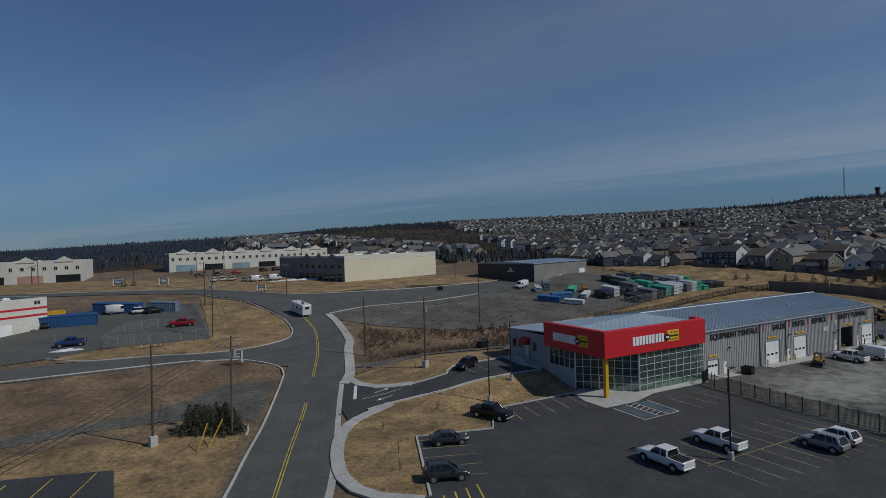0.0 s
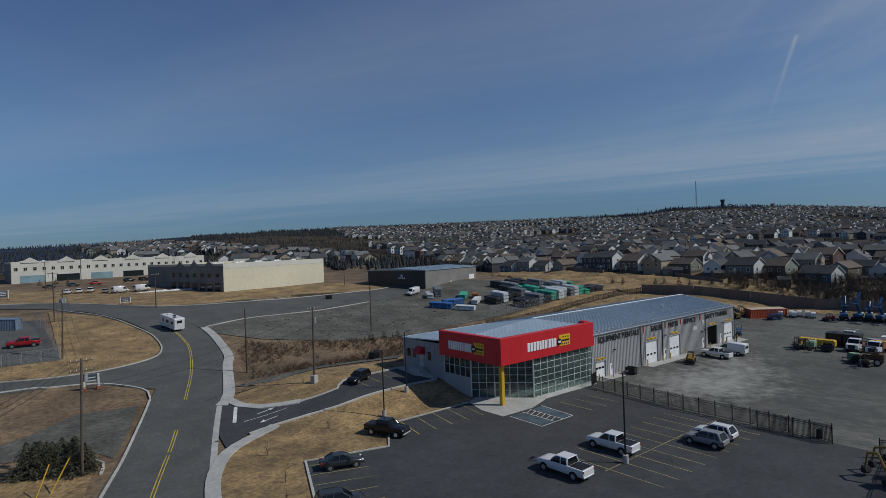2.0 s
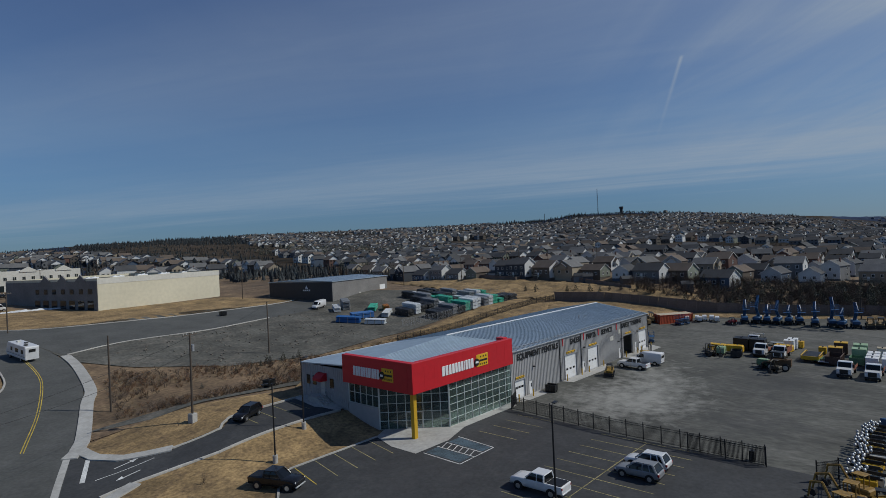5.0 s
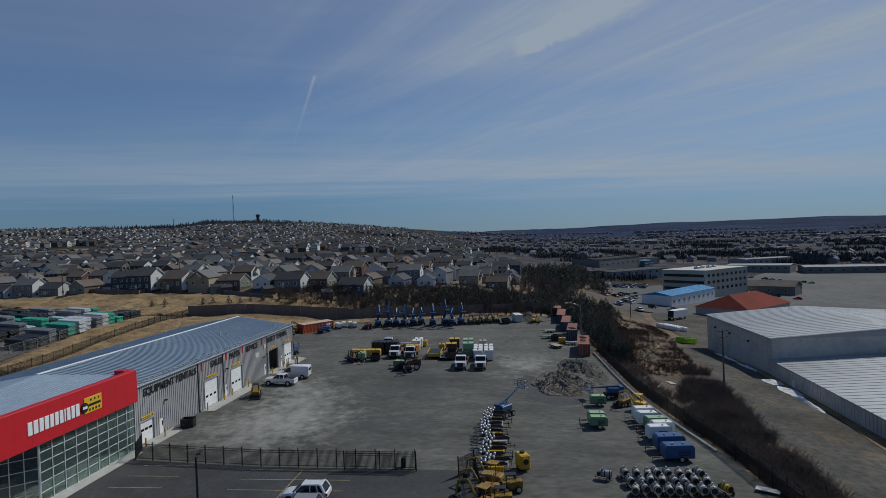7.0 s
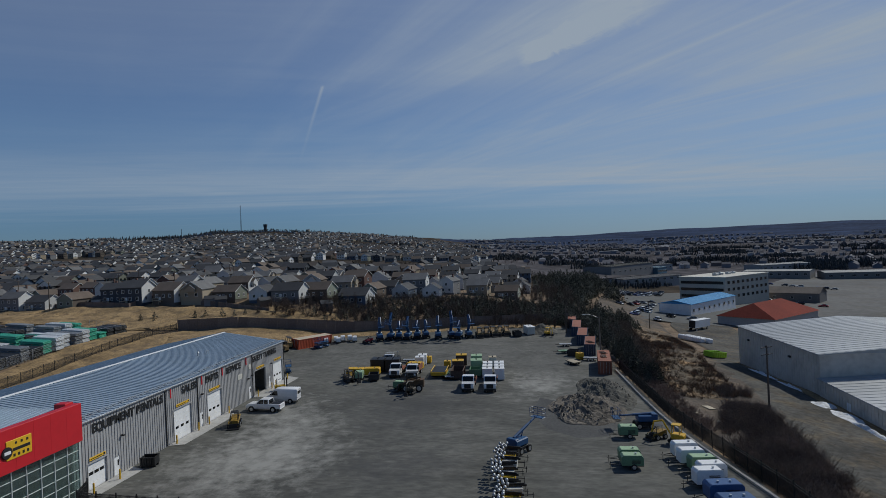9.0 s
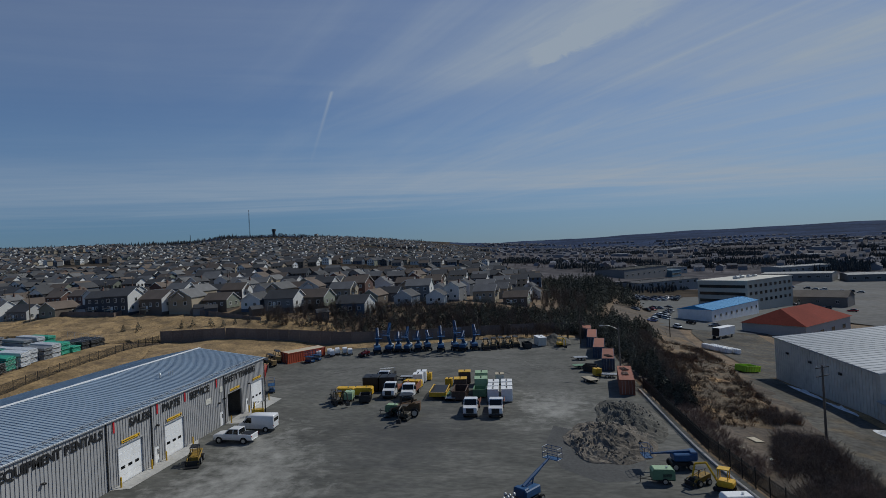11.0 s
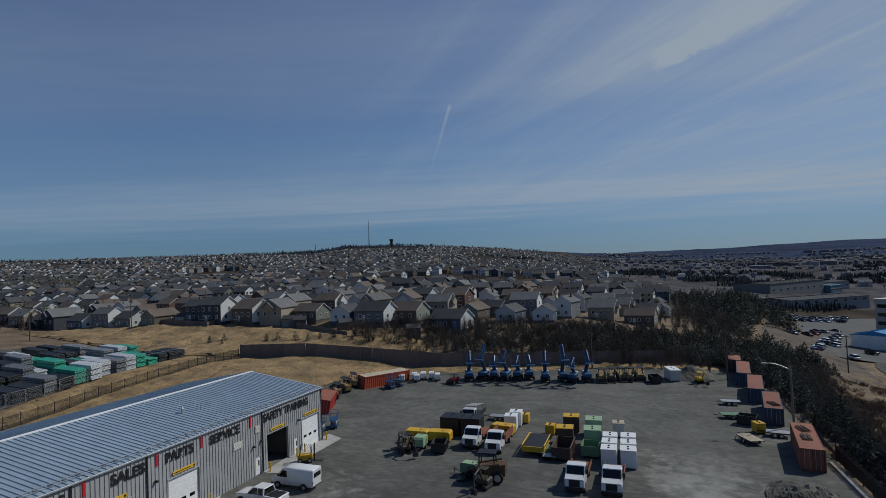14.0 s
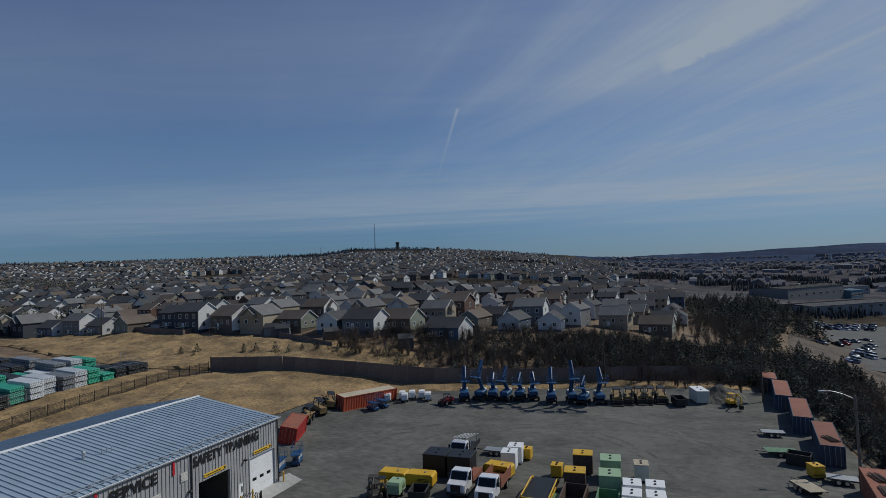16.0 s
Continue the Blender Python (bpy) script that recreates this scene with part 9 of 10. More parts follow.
for b, e0, e1, rad in ((63.2, 2.6, 5.3, 1.5), (58.0, 2.0, 3.15, 0.9), (61.4, 2.4, 3.0, 0.8), (60.6, 2.4, 2.9, 0.8)):
    p, r = hill_top(b, e0)
    z0, z1 = height(p.x, p.y), 24 + r * math.tan(radians(e1))
    mast = thing("radio_mast", "thin lattice radio mast on the hilltop", "mast", "radio masts", m=Matrix.Translation((p.x, p.y, z0 - 2)))
    bm = bmesh.new()
    for k in range(3):
        a = 2.1 * k
        rod(bm, (rad * math.cos(a), rad * math.sin(a), 0), (rad * 0.5 * math.cos(a), rad * 0.5 * math.sin(a), z1 - z0), 0.35, 0.25, 5)
    part("leg", bm, BLACK, mast)
    bm = bmesh.new()
    for k in range(14):
        z = (z1 - z0) * k / 14
        for j in range(3):
            a, c = 2.1 * j, 2.1 * (j + 1)
            q = rad * (1 - 0.5 * k / 14)
            rod(bm, (q * math.cos(a), q * math.sin(a), z), (q * math.cos(c), q * math.sin(c), z + (z1 - z0) / 14), 0.15, n=4)
    part("brace", bm, BLACK, mast)
p, r = hill_top(65.4, 2.5)
bm = bmesh.new()
z0 = height(p.x, p.y)
rod(bm, (0, 0, -6), (0, 0, 11), 4.2, 4.2, 16)
rod(bm, (0, 0, 11), (0, 0, 17), 5.6, 5.6, 16)
single("water_tower", bm, DARK_CLAD, "dark water tower on the hilltop", "tower", m=Matrix.Translation((p.x, p.y, z0)))

# ---- trees and brush ----
def conifer_mesh(seed, h, blades, levels, material, spread=0.26, tuft=1.0):
    """A crown of many small tufts in an uneven cone with lobes and gaps."""
    rng = random.Random(seed)
    vs, fs = [], []
    lobe = [[rng.uniform(0.55, 1.25) for _ in range(8)] for _ in range(6)]
    for _ in range(blades * levels):
        t = rng.random() ** 1.35
        a = rng.uniform(0, 6.283)
        env = h * spread * (1 - t) ** 0.8 * lobe[int(t * 5.99)][int(a * 1.27) % 8] + 0.04 * h * (1 - t)
        rho = env * rng.uniform(0.3, 1.05)
        z = h * (0.04 + 0.95 * t)
        c, s = math.cos(a), math.sin(a)
        q = tuft * h * rng.uniform(0.045, 0.1) * (1.15 - 0.6 * t)
        d = Vector((c + rng.uniform(-0.7, 0.7), s + rng.uniform(-0.7, 0.7), rng.uniform(-0.6, 0.35))).normalized()
        e = d.cross(Vector((rng.uniform(-1, 1), rng.uniform(-1, 1), rng.uniform(-0.3, 1)))).normalized() * q * rng.uniform(0.3, 0.55)
        p = Vector((rho * c, rho * s, z))
        o = len(vs)
        vs += [tuple(p - d * q * 0.6), tuple(p + e), tuple(p + d * q), tuple(p - e)]
        fs += [(o, o + 1, o + 2), (o, o + 2, o + 3)]
    me = bpy.data.meshes.new("crown")
    me.from_pydata(vs, [], fs)
    me.materials.append(material)
    return me


def trunk_mesh(h, r, material):
    bm = bmesh.new()
    rod(bm, (0, 0, -0.4), (0.04 * h, 0.02 * h, h * 0.55), r, r * 0.6, 7)
    rod(bm, (0.04 * h, 0.02 * h, h * 0.55), (0.02 * h, 0.03 * h, h * 0.95), r * 0.6, r * 0.15, 6)
    return mesh_of("trunk", bm, material)


def twig_mesh(seed, h, n, spread, material, thick=0.02):
    """Bare limbs and twigs from one foot, as thin blades."""
    rng = random.Random(seed)
    vs, fs = [], []
    def blade(a, b, w):
        d = (b - a).normalized()
        s = d.orthogonal().normalized()
        s.rotate(Matrix.Rotation(rng.uniform(0, 6.28), 3, d))
        o = len(vs)
        vs.extend([tuple(a - s * w), tuple(a + s * w), tuple(b)])
        fs.append((o, o + 1, o + 2))
        q = d.cross(s)
        vs.extend([tuple(a - q * w), tuple(a + q * w), tuple(b)])
        fs.append((o + 3, o + 4, o + 5))
    for _ in range(n):
        a = rng.uniform(0, 6.28)
        z0 = h * rng.uniform(0.0, 0.35)
        lean = rng.random() ** 0.7 * spread
        e = Vector((math.cos(a) * lean, math.sin(a) * lean, h * rng.uniform(0.55, 1.0)))
        b0 = Vector((math.cos(a) * lean * 0.2, math.sin(a) * lean * 0.2, z0))
        blade(b0, e, thick * 2)
        for _ in range(5):
            t = rng.uniform(0.35, 0.95)
            p = b0.lerp(e, t)
            q = p + Vector((rng.uniform(-1, 1), rng.uniform(-1, 1), rng.uniform(0.1, 0.9))) * h * 0.17
            blade(p, q, thick)
    me = bpy.data.meshes.new("crown")
    me.from_pydata(vs, [], fs)
    me.materials.append(material)
    return me


rng = random.Random(31)
CONIFERS = [(conifer_mesh(s, h, 24, 26, CONIFER, 0.36), trunk_mesh(h, 0.16, BARK), h) for s, h in ((1, 9.0), (2, 7.5), (3, 10.5), (4, 6.5), (5, 8.2))]
SMALL = [(conifer_mesh(s, h, 20, 18, CONIFER, 0.38), trunk_mesh(h, 0.07, BARK), h) for s, h in ((6, 3.0), (7, 2.4))]
BARE = [(twig_mesh(s, h, 58, h * 0.26, TWIG, 0.016), trunk_mesh(h * 0.9, 0.12, BARK), h) for s, h in ((8, 8.5), (9, 7.0), (10, 9.5))]

SAPLING = (twig_mesh(16, 2.2, 7, 0.4, TWIG, 0.01), trunk_mesh(1.9, 0.03, BARK), 2.2)
BUSH_GREEN = mat("bush_green", (0.075, 0.074, 0.045), 0.95, scale=0.8, vary=0.4, bump=0.3, shift=0.2)
BUSH = [(conifer_mesh(s, 2.8, 60, 40, BUSH_GREEN, 0.5, 0.55), trunk_mesh(2.2, 0.07, BARK), 2.6) for s in (21, 22)]


def tree(kinds, x, y, label, group, scale=1.0):
    crown, trunk, h = kinds[rng.randrange(len(kinds))]
    t = thing("tree", label, "tree", group, m=Matrix.Translation((x, y, height(x, y) - 0.1)) @ pose(0, 0, 0, rng.uniform(-2, 2), rng.uniform(-2, 2), rng.uniform(0, 360)) @ Matrix.Scale(scale * rng.uniform(0.8, 1.15), 4))
    for nm, me in (("trunk", trunk), ("crown", crown)):
        o = new(nm, me)
        o.parent = t
    return t


# dense dark spruces along the south edge and behind the back fence: the nearest as trees, the rest as one wood
edge = []
for k in range(420):
    u = rng.random()
    edge.append((126 + 84 * u, -9.6 - rng.uniform(0, 2.4 + 8.5 * u) + 3.0 * u, rng.uniform(0.45, 1.15) * (0.33 + 0.13 * u)))
for k in range(400):
    y = -26 + 70 * rng.random() ** 1.25
    edge.append((199 + max(0, -y * 0.3) + rng.uniform(0, 34), y, rng.uniform(0.28, 0.6) * (1 - 0.4 * ease(y, 0, 40))))
for k in range(220):
    u = rng.random()
    edge.append((212 + 170 * u, -8 - 11 * u + rng.uniform(-6, 6), rng.uniform(0.6, 1.05) * (0.36 + 0.74 * ease(u, 0.15, 0.7))))
for k in range(200):
    x = rng.uniform(262, 480)
    edge.append((x, rng.uniform(-20, 4) - 0.02 * (x - 262), rng.uniform(0.3, 0.7)))
for k in range(110):
    x = rng.uniform(300, 500)
    edge.append((x, -24 - 0.06 * (x - 200) + rng.uniform(-9, 9), rng.uniform(0.5, 1.0)))
for k in range(320):
    y = rng.uniform(-4, 74)
    edge.append((195 + rng.uniform(0, 30) - 0.22 * y + 6, y, rng.uniform(0.24, 0.5) * (1 - 0.25 * ease(y, 30, 74))))
edge.sort(key=lambda s: math.hypot(s[0] - 120, s[1] + 5))
for x, y, s in edge[:150]:
    tree(CONIFERS, x, y, "dark dense spruce along the yard edge", "spruces along the yard", s)
WOOD_KIND = [conifer_mesh(31, 9.0, 15, 19, CONIFER, 0.4), conifer_mesh(32, 8.2, 14, 17, CONIFER, 0.46), conifer_mesh(33, 7.4, 16, 16, CONIFER, 0.42)]
WOOD = [edge[150 + k::3] for k in range(3)]
for k in range(60):
    tree(BARE, rng.uniform(190, 214), rng.uniform(8, 92), "bare leafless tree behind the back fence", "bare trees behind the fence", rng.uniform(0.4, 0.7))
for x, y in ((180.5, 126), (182.6, 122.8), (179.5, 121), (186.5, 112), (187.5, 109), (188.5, 104), (189.5, 97), (190, 93), (191, 88), (191.5, 84), (192, 79), (193, 76), (188.2, 100)):
    tree(SMALL, x, y, "small young spruce on the grass slope", "young spruces")
for x, y in ((66, 113), (67.5, 114.5), (69, 112.6), (70.5, 114.2), (72, 112.8), (74, 113.8), (64, 112.2), (62.6, 113.4), (58, 111), (49, 106)):
    tree(SMALL, x, y, "small dark spruce in the scrub", "scrub spruces", rng.uniform(0.4, 0.75))
for x, y in ((0.3, 77.4), (1.4, 76.6), (2.5, 76.2), (3.5, 75.6), (4.6, 75.0), (5.3, 74.6), (1.0, 78.4), (2.2, 77.6), (3.4, 77.0), (4.4, 76.4)):
    tree(BUSH, x, y, "dark bushy evergreen by the pole", "evergreens by the pole", 1.35)
for x, y in ((20.6, 56.0), (22.2, 64.8), (18.9, 51.6), (31.8, 68.2), (36.8, 86.4)):
    tree([SAPLING], x, y, "thin staked sapling on the lawn", "staked saplings", 1.0)
for x, y in ((-12, 237), (-9, 238), (14, 288), (20, 290), (24, 289)):
    tree(SMALL, x, y, "small brown shrub on the grass", "verge shrubs", 0.9)
for k in range(14):
    tree(BARE, rng.uniform(172, 200), rng.uniform(205, 260), "bare leafless tree beside the slope", "bare trees by the slope", 0.7)


def scatter(name, me, sites, label, category):
    """Many copies of one small plant joined into a sheet of growth; sites: x, y, scale."""
    co = np.array([v.co for v in me.vertices])
    tri = np.array([p.vertices[:] for p in me.polygons])
    vs, fs = [], []
    for i, (x, y, s) in enumerate(sites):
        a = rng.uniform(0, 6.28)
        c, sn = math.cos(a), math.sin(a)
        q = co @ np.array([[c, sn, 0], [-sn, c, 0], [0, 0, 1]]) * (s * np.array([1, 1, rng.uniform(0.8, 1.2)]))
        q += np.array([x, y, height(x, y) - 0.08])
        vs.append(q)
        fs.append(tri + i * len(co))
    out = bpy.data.meshes.new(name)
    out.from_pydata(np.concatenate(vs), [], np.concatenate(fs))
    out.materials.append(me.materials[0])
    return tagged(new(name, out), label, category, "", "stuff")


scatter("spruce_wood", conifer_mesh(34, 9.0, 9, 13, CONIFER, 0.42), [(rng.uniform(345, 470), rng.uniform(430, 620), rng.uniform(0.7, 1.2)) for k in range(420)] + [(rng.uniform(222, 262), rng.uniform(236, 300), rng.uniform(0.3, 0.8)) for k in range(120)], "dark spruce wood beside the houses", "woods")
for me, sites in zip(WOOD_KIND, WOOD):
    scatter("spruce_wood", me, sites, "dense dark spruces behind the yard", "woods")
scatter("bare_wood", BARE[0][0], [(126 + 84 * u, -11 - rng.uniform(0, 11) * u, rng.uniform(0.25, 0.55)) for u in [rng.random() for k in range(90)]], "bare leafless trees among the spruces along the yard", "woods")
scatter("bare_wood", BARE[2][0], [(rng.uniform(236, 330), rng.uniform(-12, 12), rng.uniform(0.4, 0.8)) for k in range(70)], "bare leafless trees below the last houses", "woods")
scatter("bare_wood", BARE[1][0], [(rng.uniform(192, 226), rng.uniform(-6, 90), rng.uniform(0.35, 0.75)) for k in range(170)], "bare leafless trees among the spruces", "woods")


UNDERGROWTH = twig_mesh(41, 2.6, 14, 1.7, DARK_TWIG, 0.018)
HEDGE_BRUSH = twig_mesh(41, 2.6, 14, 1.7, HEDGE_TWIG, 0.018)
FINE_BRUSH = twig_mesh(42, 1.9, 26, 1.5, TWIG, 0.008)
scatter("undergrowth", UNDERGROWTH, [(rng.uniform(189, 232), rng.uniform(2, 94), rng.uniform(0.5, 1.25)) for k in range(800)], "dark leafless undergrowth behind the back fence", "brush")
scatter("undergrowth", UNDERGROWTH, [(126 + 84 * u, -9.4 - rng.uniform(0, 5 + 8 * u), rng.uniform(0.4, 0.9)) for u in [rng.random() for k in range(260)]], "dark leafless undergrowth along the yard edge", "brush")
BRUSH = [twig_mesh(s, 1.3, k, 0.8, m, 0.014) for s, k, m in ((12, 10, TWIG), (13, 10, mat("rust_twigs", (0.24, 0.14, 0.08), 0.95, scale=1, vary=0.4)), (14, 5, mat("straw", (0.26, 0.19, 0.1), 0.95, scale=1, vary=0.3)))]


def inside(x, y, pts):
    c = False
    for (x0, y0), (x1, y1) in zip(pts, pts[1:] + pts[:1]):
        if (y0 > y) != (y1 > y) and x < (x1 - x0) * (y - y0) / (y1 - y0) + x0:
            c = not c
    return c


def fill(pts, n, s0, s1, gaps=0.3):
    xs, ys = [p[0] for p in pts], [p[1] for p in pts]
    out = []
    while len(out) < n:
        x, y = rng.uniform(min(xs), max(xs)), rng.uniform(min(ys), max(ys))
        if inside(x, y, pts) and noise.noise((x * 0.09, y * 0.09, 2)) > rng.uniform(-0.5, gaps):
            out.append((x, y, rng.uniform(s0, s1)))
    return out


SLOPE_S = [(118, -11), (140, -10), (196, -11), (290, -26), (250, -38), (176, -33), (150, -28), (128, -24.5), (112, -22)]
HEDGE_S = [(42, -13.6), (77, -12.3), (88, -11.2), (100, -13), (112, -18), (123, -20.4), (122.4, -25), (98.4, -21.6), (84.5, -19.6), (67, -17.4), (42, -17)]
FENCE_S = [(56, -12.6), (77, -12.0), (88, -10.6), (106, -8.8), (128, -8.4), (129, -11.4), (106, -12.4), (90, -13), (56, -15)]
SCRUB_N = [(33, 98), (38, 120), (42, 126), (62, 114), (80, 110), (118, 112), (96, 92), (66, 91)]
SLOPE_N = [(116, -11.5), (150, -12.5), (204, -17), (206, -36), (176, -33), (150, -28), (128, -24.5), (116, -22)]
scatter("brush", BRUSH[0], fill(SLOPE_N, 1500, 0.5, 1.25), "bare brown brush on the south slope", "brush")
scatter("brush", HEDGE_BRUSH, fill(FENCE_S, 620, 0.25, 0.6, -0.2), "dark bare brush along the fence foot", "brush")
scatter("brush", FINE_BRUSH, fill(HEDGE_S, 1300, 0.7, 1.2, -0.1), "fine brown bare thicket below the fence", "brush")
scatter("brush", HEDGE_BRUSH, fill(HEDGE_S, 700, 0.3, 0.75), "dense dark bare brush below the fence", "brush")
scatter("brush", BRUSH[1], fill(HEDGE_S, 900, 0.4, 1.0), "rust brown brush below the fence", "brush")
scatter("brush", BRUSH[1], fill(SLOPE_N, 1300, 0.4, 1.0), "rust brown brush on the south slope", "brush")
scatter("tall_grass", BRUSH[2], fill(SLOPE_S, 1500, 0.2, 0.5), "tufts of dry straw on the south slope", "grass")
scatter("brush", BRUSH[0], fill(SCRUB_N, 750, 0.5, 1.2), "bare brown brush in the scrub", "brush")
scatter("brush", BRUSH[1], fill(SCRUB_N, 750, 0.4, 1.0), "rust brown brush in the scrub", "brush")
scatter("tall_grass", BRUSH[2], fill(SCRUB_N, 900, 0.3, 0.6), "tufts of dry straw in the scrub", "grass")
WEST = [(-60, 76), (-8, 80), (8, 80), (13, 91), (8, 112), (-60, 112)]
scatter("grass_tufts", BRUSH[2], fill(WEST, 900, 0.15, 0.3), "dry tufts on the rough grass", "grass")
BANK = [(132, 68), (160, 72), (174, 64), (184, 46), (170, 104), (134, 104), (100, 106), (70, 106), (70, 92), (128, 90)]
scatter("grass_tufts", BRUSH[2], fill(BANK, 900, 0.15, 0.35), "dry tufts on the bank", "grass")


def litter(n, pts, s0, s1, material, name, label):
    """Scraps and stones strewn on the ground."""
    bm = bmesh.new()
    for x, y, s in fill(pts, n, s0, s1):
        m = Matrix.Translation((x, y, height(x, y) + s * 0.25)) @ pose(0, 0, 0, rng.uniform(-25, 25), rng.uniform(-25, 25), rng.uniform(0, 360)) @ Matrix.Diagonal((s, s * rng.uniform(0.4, 1), s * 0.5, 1))
        bmesh.ops.create_icosphere(bm, subdivisions=1, radius=0.5, matrix=m)
    return single(name, bm, material, label, "rubble", "", "stuff")


for lx, ly, ll, lw, la, lm in ((66.0, -11.3, 2.0, 1.0, 60, GALV), (111.5, -15.3, 1.8, 1.2, 20, PALE_WOOD), (104, -14.6, 1.1, 0.7, 70, OFFWHITE), (107.5, -12.2, 0.9, 0.6, 10, PALE_WOOD)):
    bm = bmesh.new()
    box(bm, (-ll / 2, -lw / 2, 0.0), (ll / 2, lw / 2, 0.05), 0.01)
    single("loose_board", bm, lm, "discarded pale board lying in the brush", "board", "discarded boards", m=site(lx, ly, la, 0.25))
litter(300, SLOPE_N, 0.12, 0.5, LITTER, "litter", "pale litter strewn on the slope")
litter(160, [(50, -18), (80, -19), (107, -24), (150, -31), (163, -37), (99, -34), (50, -31)], 0.08, 0.25, BOULDER, "stones", "loose stones on the gravel lane")
litter(220, [(40, 150), (48, 130), (62, 117), (100, 118), (106, 160), (60, 152)], 0.2, 0.7, BOULDER, "stones", "loose stones on the gravel lot")
GARDENS = [(176, 112), (200, 80), (199, 180), (178, 200), (172, 140)]
scatter("grass_tufts", BRUSH[2], fill(GARDENS, 900, 0.3, 0.7), "dry tufts below the gardens", "grass")
drape("grass_slope", [(172, 108), (184, 60), (198, 70), (200, 120), (199, 190), (180, 200), (168, 150), (168, 122)], GRASS, "dry grass slope below the houses", "grass", 0.03, 2.0, rough=0.9)
drape("cul_de_sac", [(226, 60), (228, 240), (234, 240), (232, 60)], ASPHALT, "asphalt street between the houses", "road", 0.1, 4)


# far woods on the hills
def far_conifer(seed):
    r = random.Random(seed)
    vs, fs = [], []
    for z0, z1, w in ((1.0, 5.5, 2.2), (3.4, 7.6, 1.6), (5.6, 9.5, 1.0)):
        o = len(vs)
        for k in range(6):
            a = 1.047 * k
            q = w * r.uniform(0.7, 1.25)
            vs.append((q * math.cos(a), q * math.sin(a), z0 + r.uniform(-0.6, 0.6)))
        vs.append((0, 0, z1))
        fs += [(o + k, o + (k + 1) % 6, o + 6) for k in range(6)]
    me = bpy.data.meshes.new("far_conifer")
    me.from_pydata(vs, [], fs)
    me.materials.append(FAR_CONIFER)
    return me


def wood_sites():
    out = []
    r = random.Random(77)
    def ring(b0, b1, f0, f1, n, s0, s1):
        for _ in range(n):
            b = r.uniform(b0, b1)
            rim = lerp(b, RIM_B, RIM_R)
            d = rim * r.uniform(f0, f1)
            x, y = 20 + d * math.sin(radians(b)), 10 + d * math.cos(radians(b))
            out.append((x, y, r.uniform(s0, s1)))
    ring(-35, 16, 0.3, 1.0, 5200, 0.25, 0.55)
    ring(4, 30, 0.24, 0.95, 1300, 0.3, 0.55)
    ring(14, 30, 0.7, 1.0, 1600, 0.4, 0.8)
    ring(20, 62, 0.9, 1.0, 1800, 0.5, 1.0)
    ring(24, 47, 0.78, 0.82, 450, 0.5, 0.9)
    ring(56, 69, 0.91, 1.0, 900, 0.3, 0.6)
    ring(69, 80, 0.93, 1.0, 160, 0.4, 0.8)
    ring(72, 84, 0.55, 0.62, 300, 0.5, 0.9)
    ring(86, 124, 0.25, 0.7, 700, 0.3, 0.6)
    for k in range(44):
        b, f, d = r.uniform(87, 124), r.uniform(0.19, 0.55), r.uniform(2, 7)
        ring(b, b + d, f, f + 0.012, int(50 * d), 0.4, 0.8)
    for (x0, y0), (x1, y1), n, w, s1 in (((402, -40), (464, -98), 130, 8, 0.6), ((905, -273), (819, -327), 260, 25, 1.0), ((775, -325), (674, -390), 300, 22, 1.0), ((640, -60), (720, -90), 120, 14, 0.7), ((470, -130), (500, -170), 50, 8, 0.5)):
        for _ in range(n):
            u = r.random()
            out.append((x0 + (x1 - x0) * u + r.uniform(-w, w), y0 + (y1 - y0) * u + r.uniform(-w, w), r.uniform(0.4, 1) * s1))
    for _ in range(700):
        out.append((r.uniform(-160, 60), r.uniform(375, 520), r.uniform(0.3, 0.55)))
    for _ in range(420):
        x = r.uniform(140, 216)
        out.append((x, r.uniform(212, 330), r.uniform(0.25, 0.6)))
    return out


def bare_sites():
    r = random.Random(78)
    out = []
    while len(out) < 3000:
        b, d = r.uniform(14, 124), 300 + 1500 * r.random()
        if b > 87 and d < 680:
            continue
        x, y = 20 + d * math.sin(radians(b)), 10 + d * math.cos(radians(b))
        if noise.noise((x * 0.006, y * 0.006, 5)) > r.uniform(-0.35, 0.25):
            out.append((x, y, r.uniform(0.6, 1.3)))
    return out


scatter("bare_trees_far", twig_mesh(43, 6.0, 7, 2.4, TWIG, 0.05), bare_sites(), "bare brown trees between the far houses", "woods")
scatter("far_woods", far_conifer(3), wood_sites(), "dark conifer woods on the far slopes", "woods")


# bundles of pipes and timber on the merchant's lot
def build_bundle(body, label, rows, cols, L=6.0):
    b = thing("pipe_bundle", label, "pipe bundle", "stacked bundles")
    bm = bmesh.new()
    for j in range(rows):
        for i in range(cols):
            z, y = 0.2 + 0.3 * j + 0.14 * (j // 3), -cols * 0.15 + 0.3 * i + 0.15
            box(bm, (-L / 2 + 0.1 * ((i * 3 + j) % 3), y - 0.135, z), (L / 2 - 0.08 * ((i + j * 2) % 3), y + 0.135, z + 0.27), 0.04)
    tagged(part("load", bm, body, b), kind="stuff")
    for x in (-L * 0.33, 0, L * 0.33):
        bm = bmesh.new()
        for j in range(0, rows, 3):
            z = 0.2 + 0.3 * j + 0.14 * (j // 3)
            box(bm, (x - 0.06, -cols * 0.15 - 0.02, z - 0.13), (x + 0.06, cols * 0.15 + 0.02, z - 0.005))
        box(bm, (x - 0.05, -cols * 0.15 - 0.05, 0.05), (x + 0.05, -cols * 0.15 - 0.01, 0.2 + 0.3 * rows))
        part("batten", bm, PALE_WOOD, b)
    return b


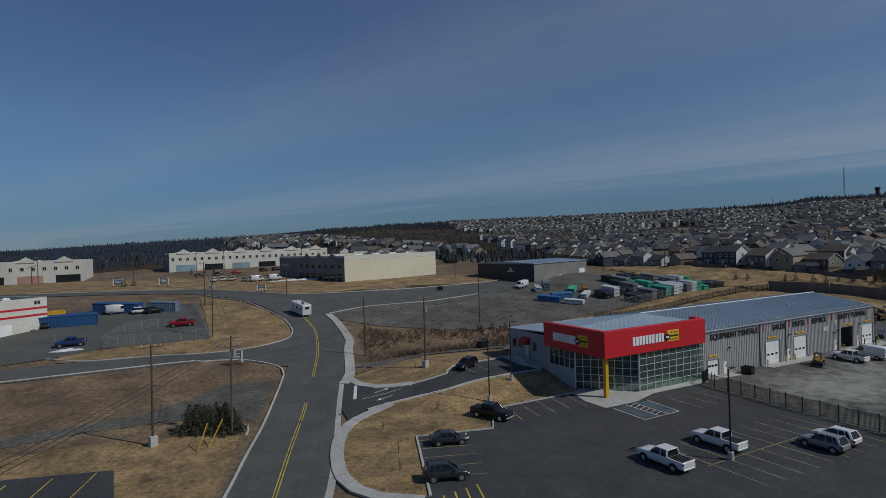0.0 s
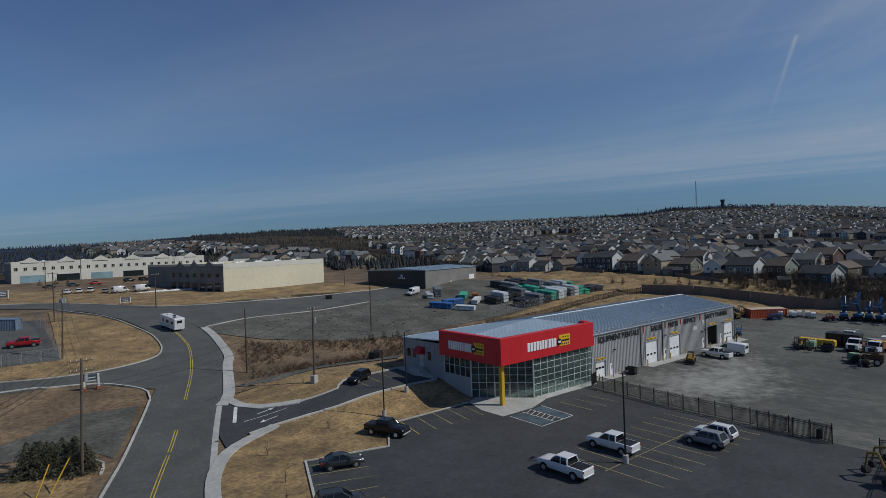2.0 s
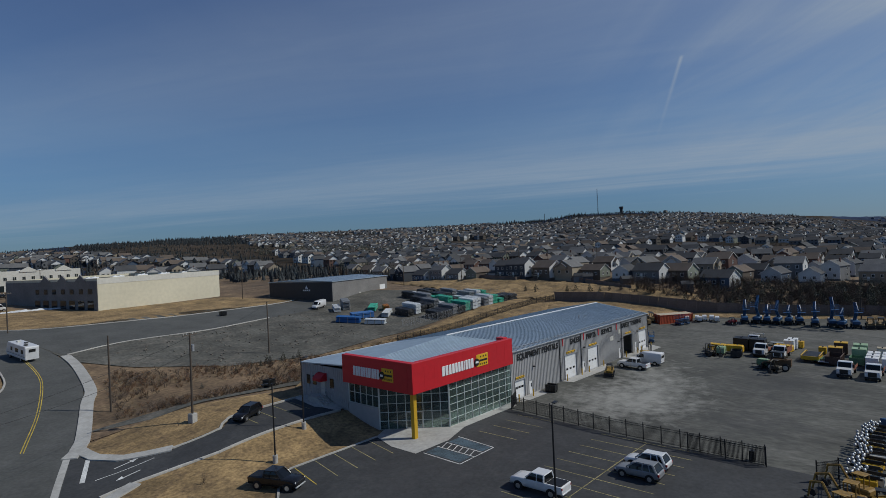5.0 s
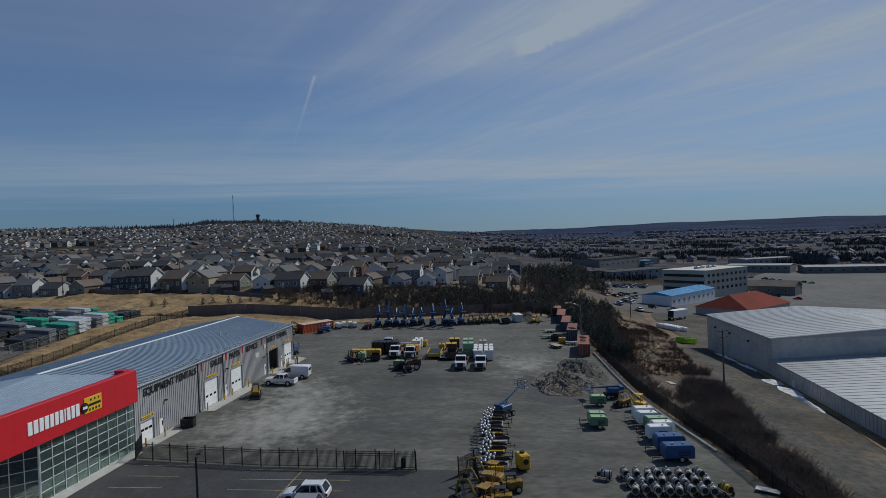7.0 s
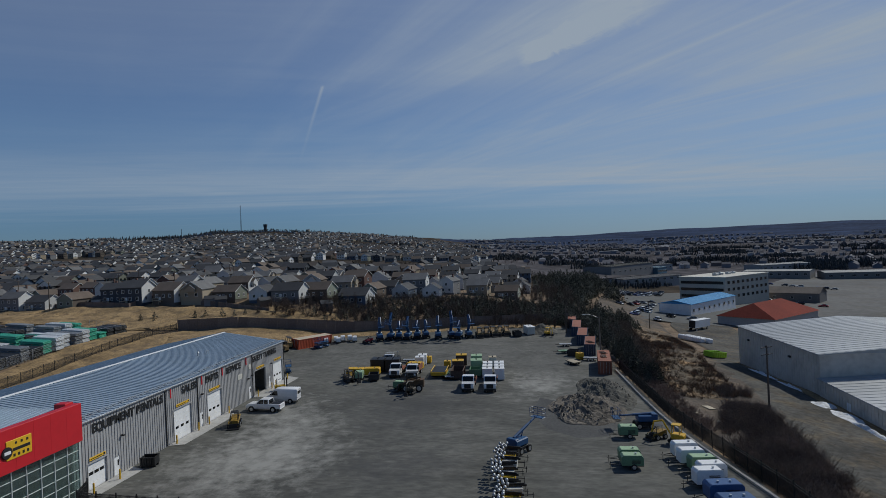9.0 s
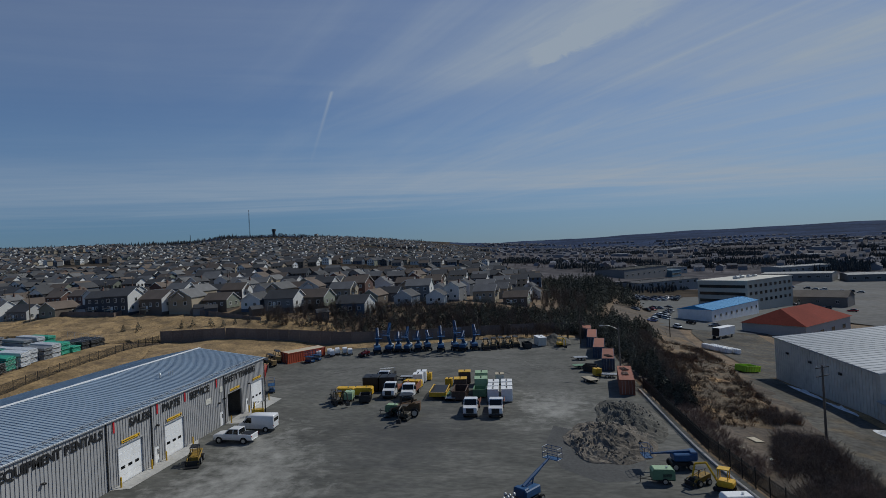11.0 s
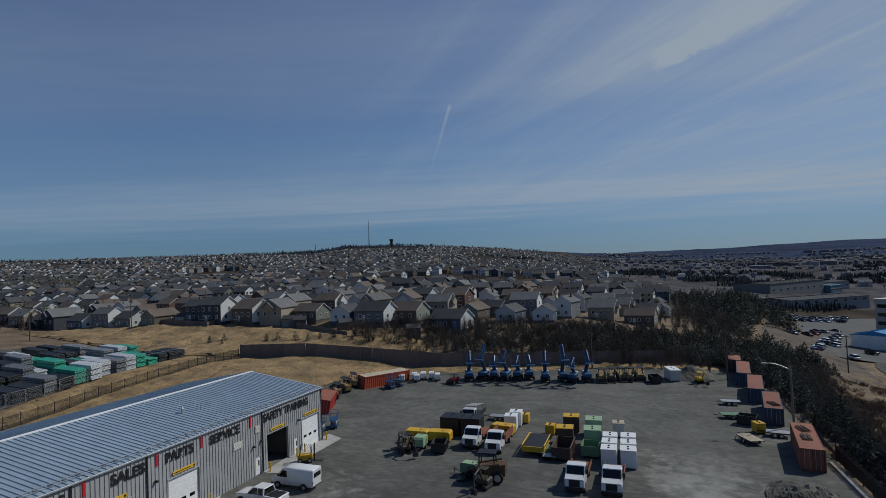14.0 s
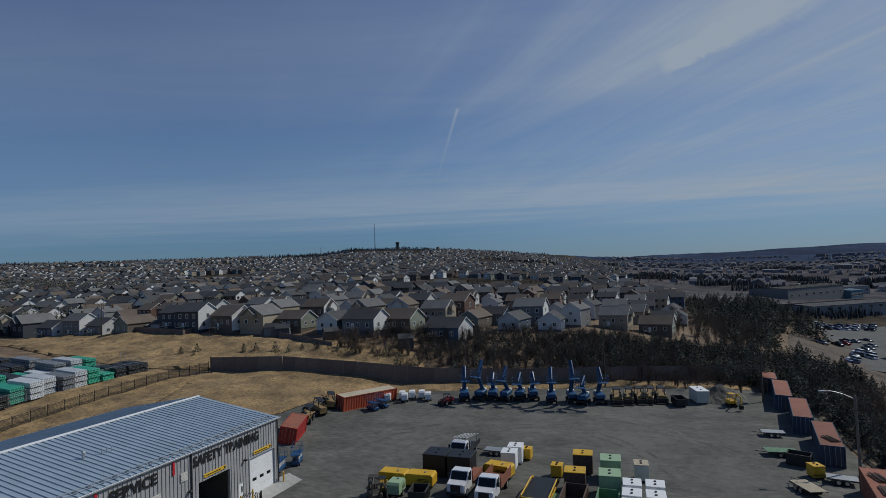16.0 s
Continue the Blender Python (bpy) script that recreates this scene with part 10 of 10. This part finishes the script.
GREEN_PIPE = mat("green_pipe", (0.05, 0.36, 0.24), 0.5, scale=2, vary=0.1, shift=0.15)
WHITE_PIPE = mat("white_pipe", (0.6, 0.62, 0.63), 0.5, scale=2, vary=0.08, shift=0.12)
DARK_PIPE = mat("dark_pipe", (0.03, 0.032, 0.034), 0.5, scale=2, vary=0.1, shift=0.2)
GREY_PIPE = mat("grey_pipe", (0.2, 0.21, 0.22), 0.5, scale=2, vary=0.1, shift=0.2)
ORANGE_PIPE = mat("orange_pipe", (0.42, 0.16, 0.03), 0.5, scale=2, vary=0.1)
BLUE_PIPE = mat("blue_pipe", (0.03, 0.13, 0.35), 0.5, scale=2, vary=0.1)
kinds = [build_bundle(GREEN_PIPE, "stack of green plastic pipes on battens", 8, 8), build_bundle(WHITE_PIPE, "stack of white plastic pipes on battens", 9, 8), build_bundle(DARK_PIPE, "stack of black pipes on battens", 6, 8), build_bundle(WHITE_PIPE, "low stack of white plastic pipes", 4, 7), build_bundle(BLUE_PIPE, "stack of blue plastic pipes on battens", 5, 8, 7.0), build_bundle(GREY_PIPE, "stack of grey plastic pipes on battens", 8, 8), build_bundle(ORANGE_PIPE, "small stack of orange pipes on battens", 4, 6, 3.0), build_bundle(GREEN_PIPE, "low stack of green plastic pipes", 4, 8)]
plan = []
for y0, x0, dx, row in ((121.2, 126.2, 2.85, (2, 2, 5, 2, 0, 1, 1, 5, 1, 0, 7, 2, 2, 2)), (131.6, 123.2, 2.95, (2, 1, 2, 2, 5, 3, 0, 2, 7, 3, 5, 1, 0)), (139.6, 137.0, 3.1, (2, 5, 7, 2, 2, 5, 3)), (147.0, 141.0, 3.6, (2, 3, 2, 2))):
    plan += [(k, x0 + dx * i + rng.uniform(-0.25, 0.25), y0 + rng.uniform(-0.5, 0.5), 90 + rng.uniform(-3, 3)) for i, k in enumerate(row)]
plan += [(6, 124.4, 141.2, 60), (7, 121.6, 144.2, 40), (3, 113.6, 152.4, 60), (5, 117.4, 152.8, 60), (4, 105.8, 136.6, -50), (4, 112.4, 138.6, -20), (3, 110.0, 129.8, -55), (3, 119.6, 135.4, 35)]
done = set()
for k, x, y, yaw in plan:
    m = site(x, y, yaw, 0.02)
    if k in done:
        copy_thing(kinds[k], m)
    else:
        kinds[k].matrix_basis = m
        done.add(k)
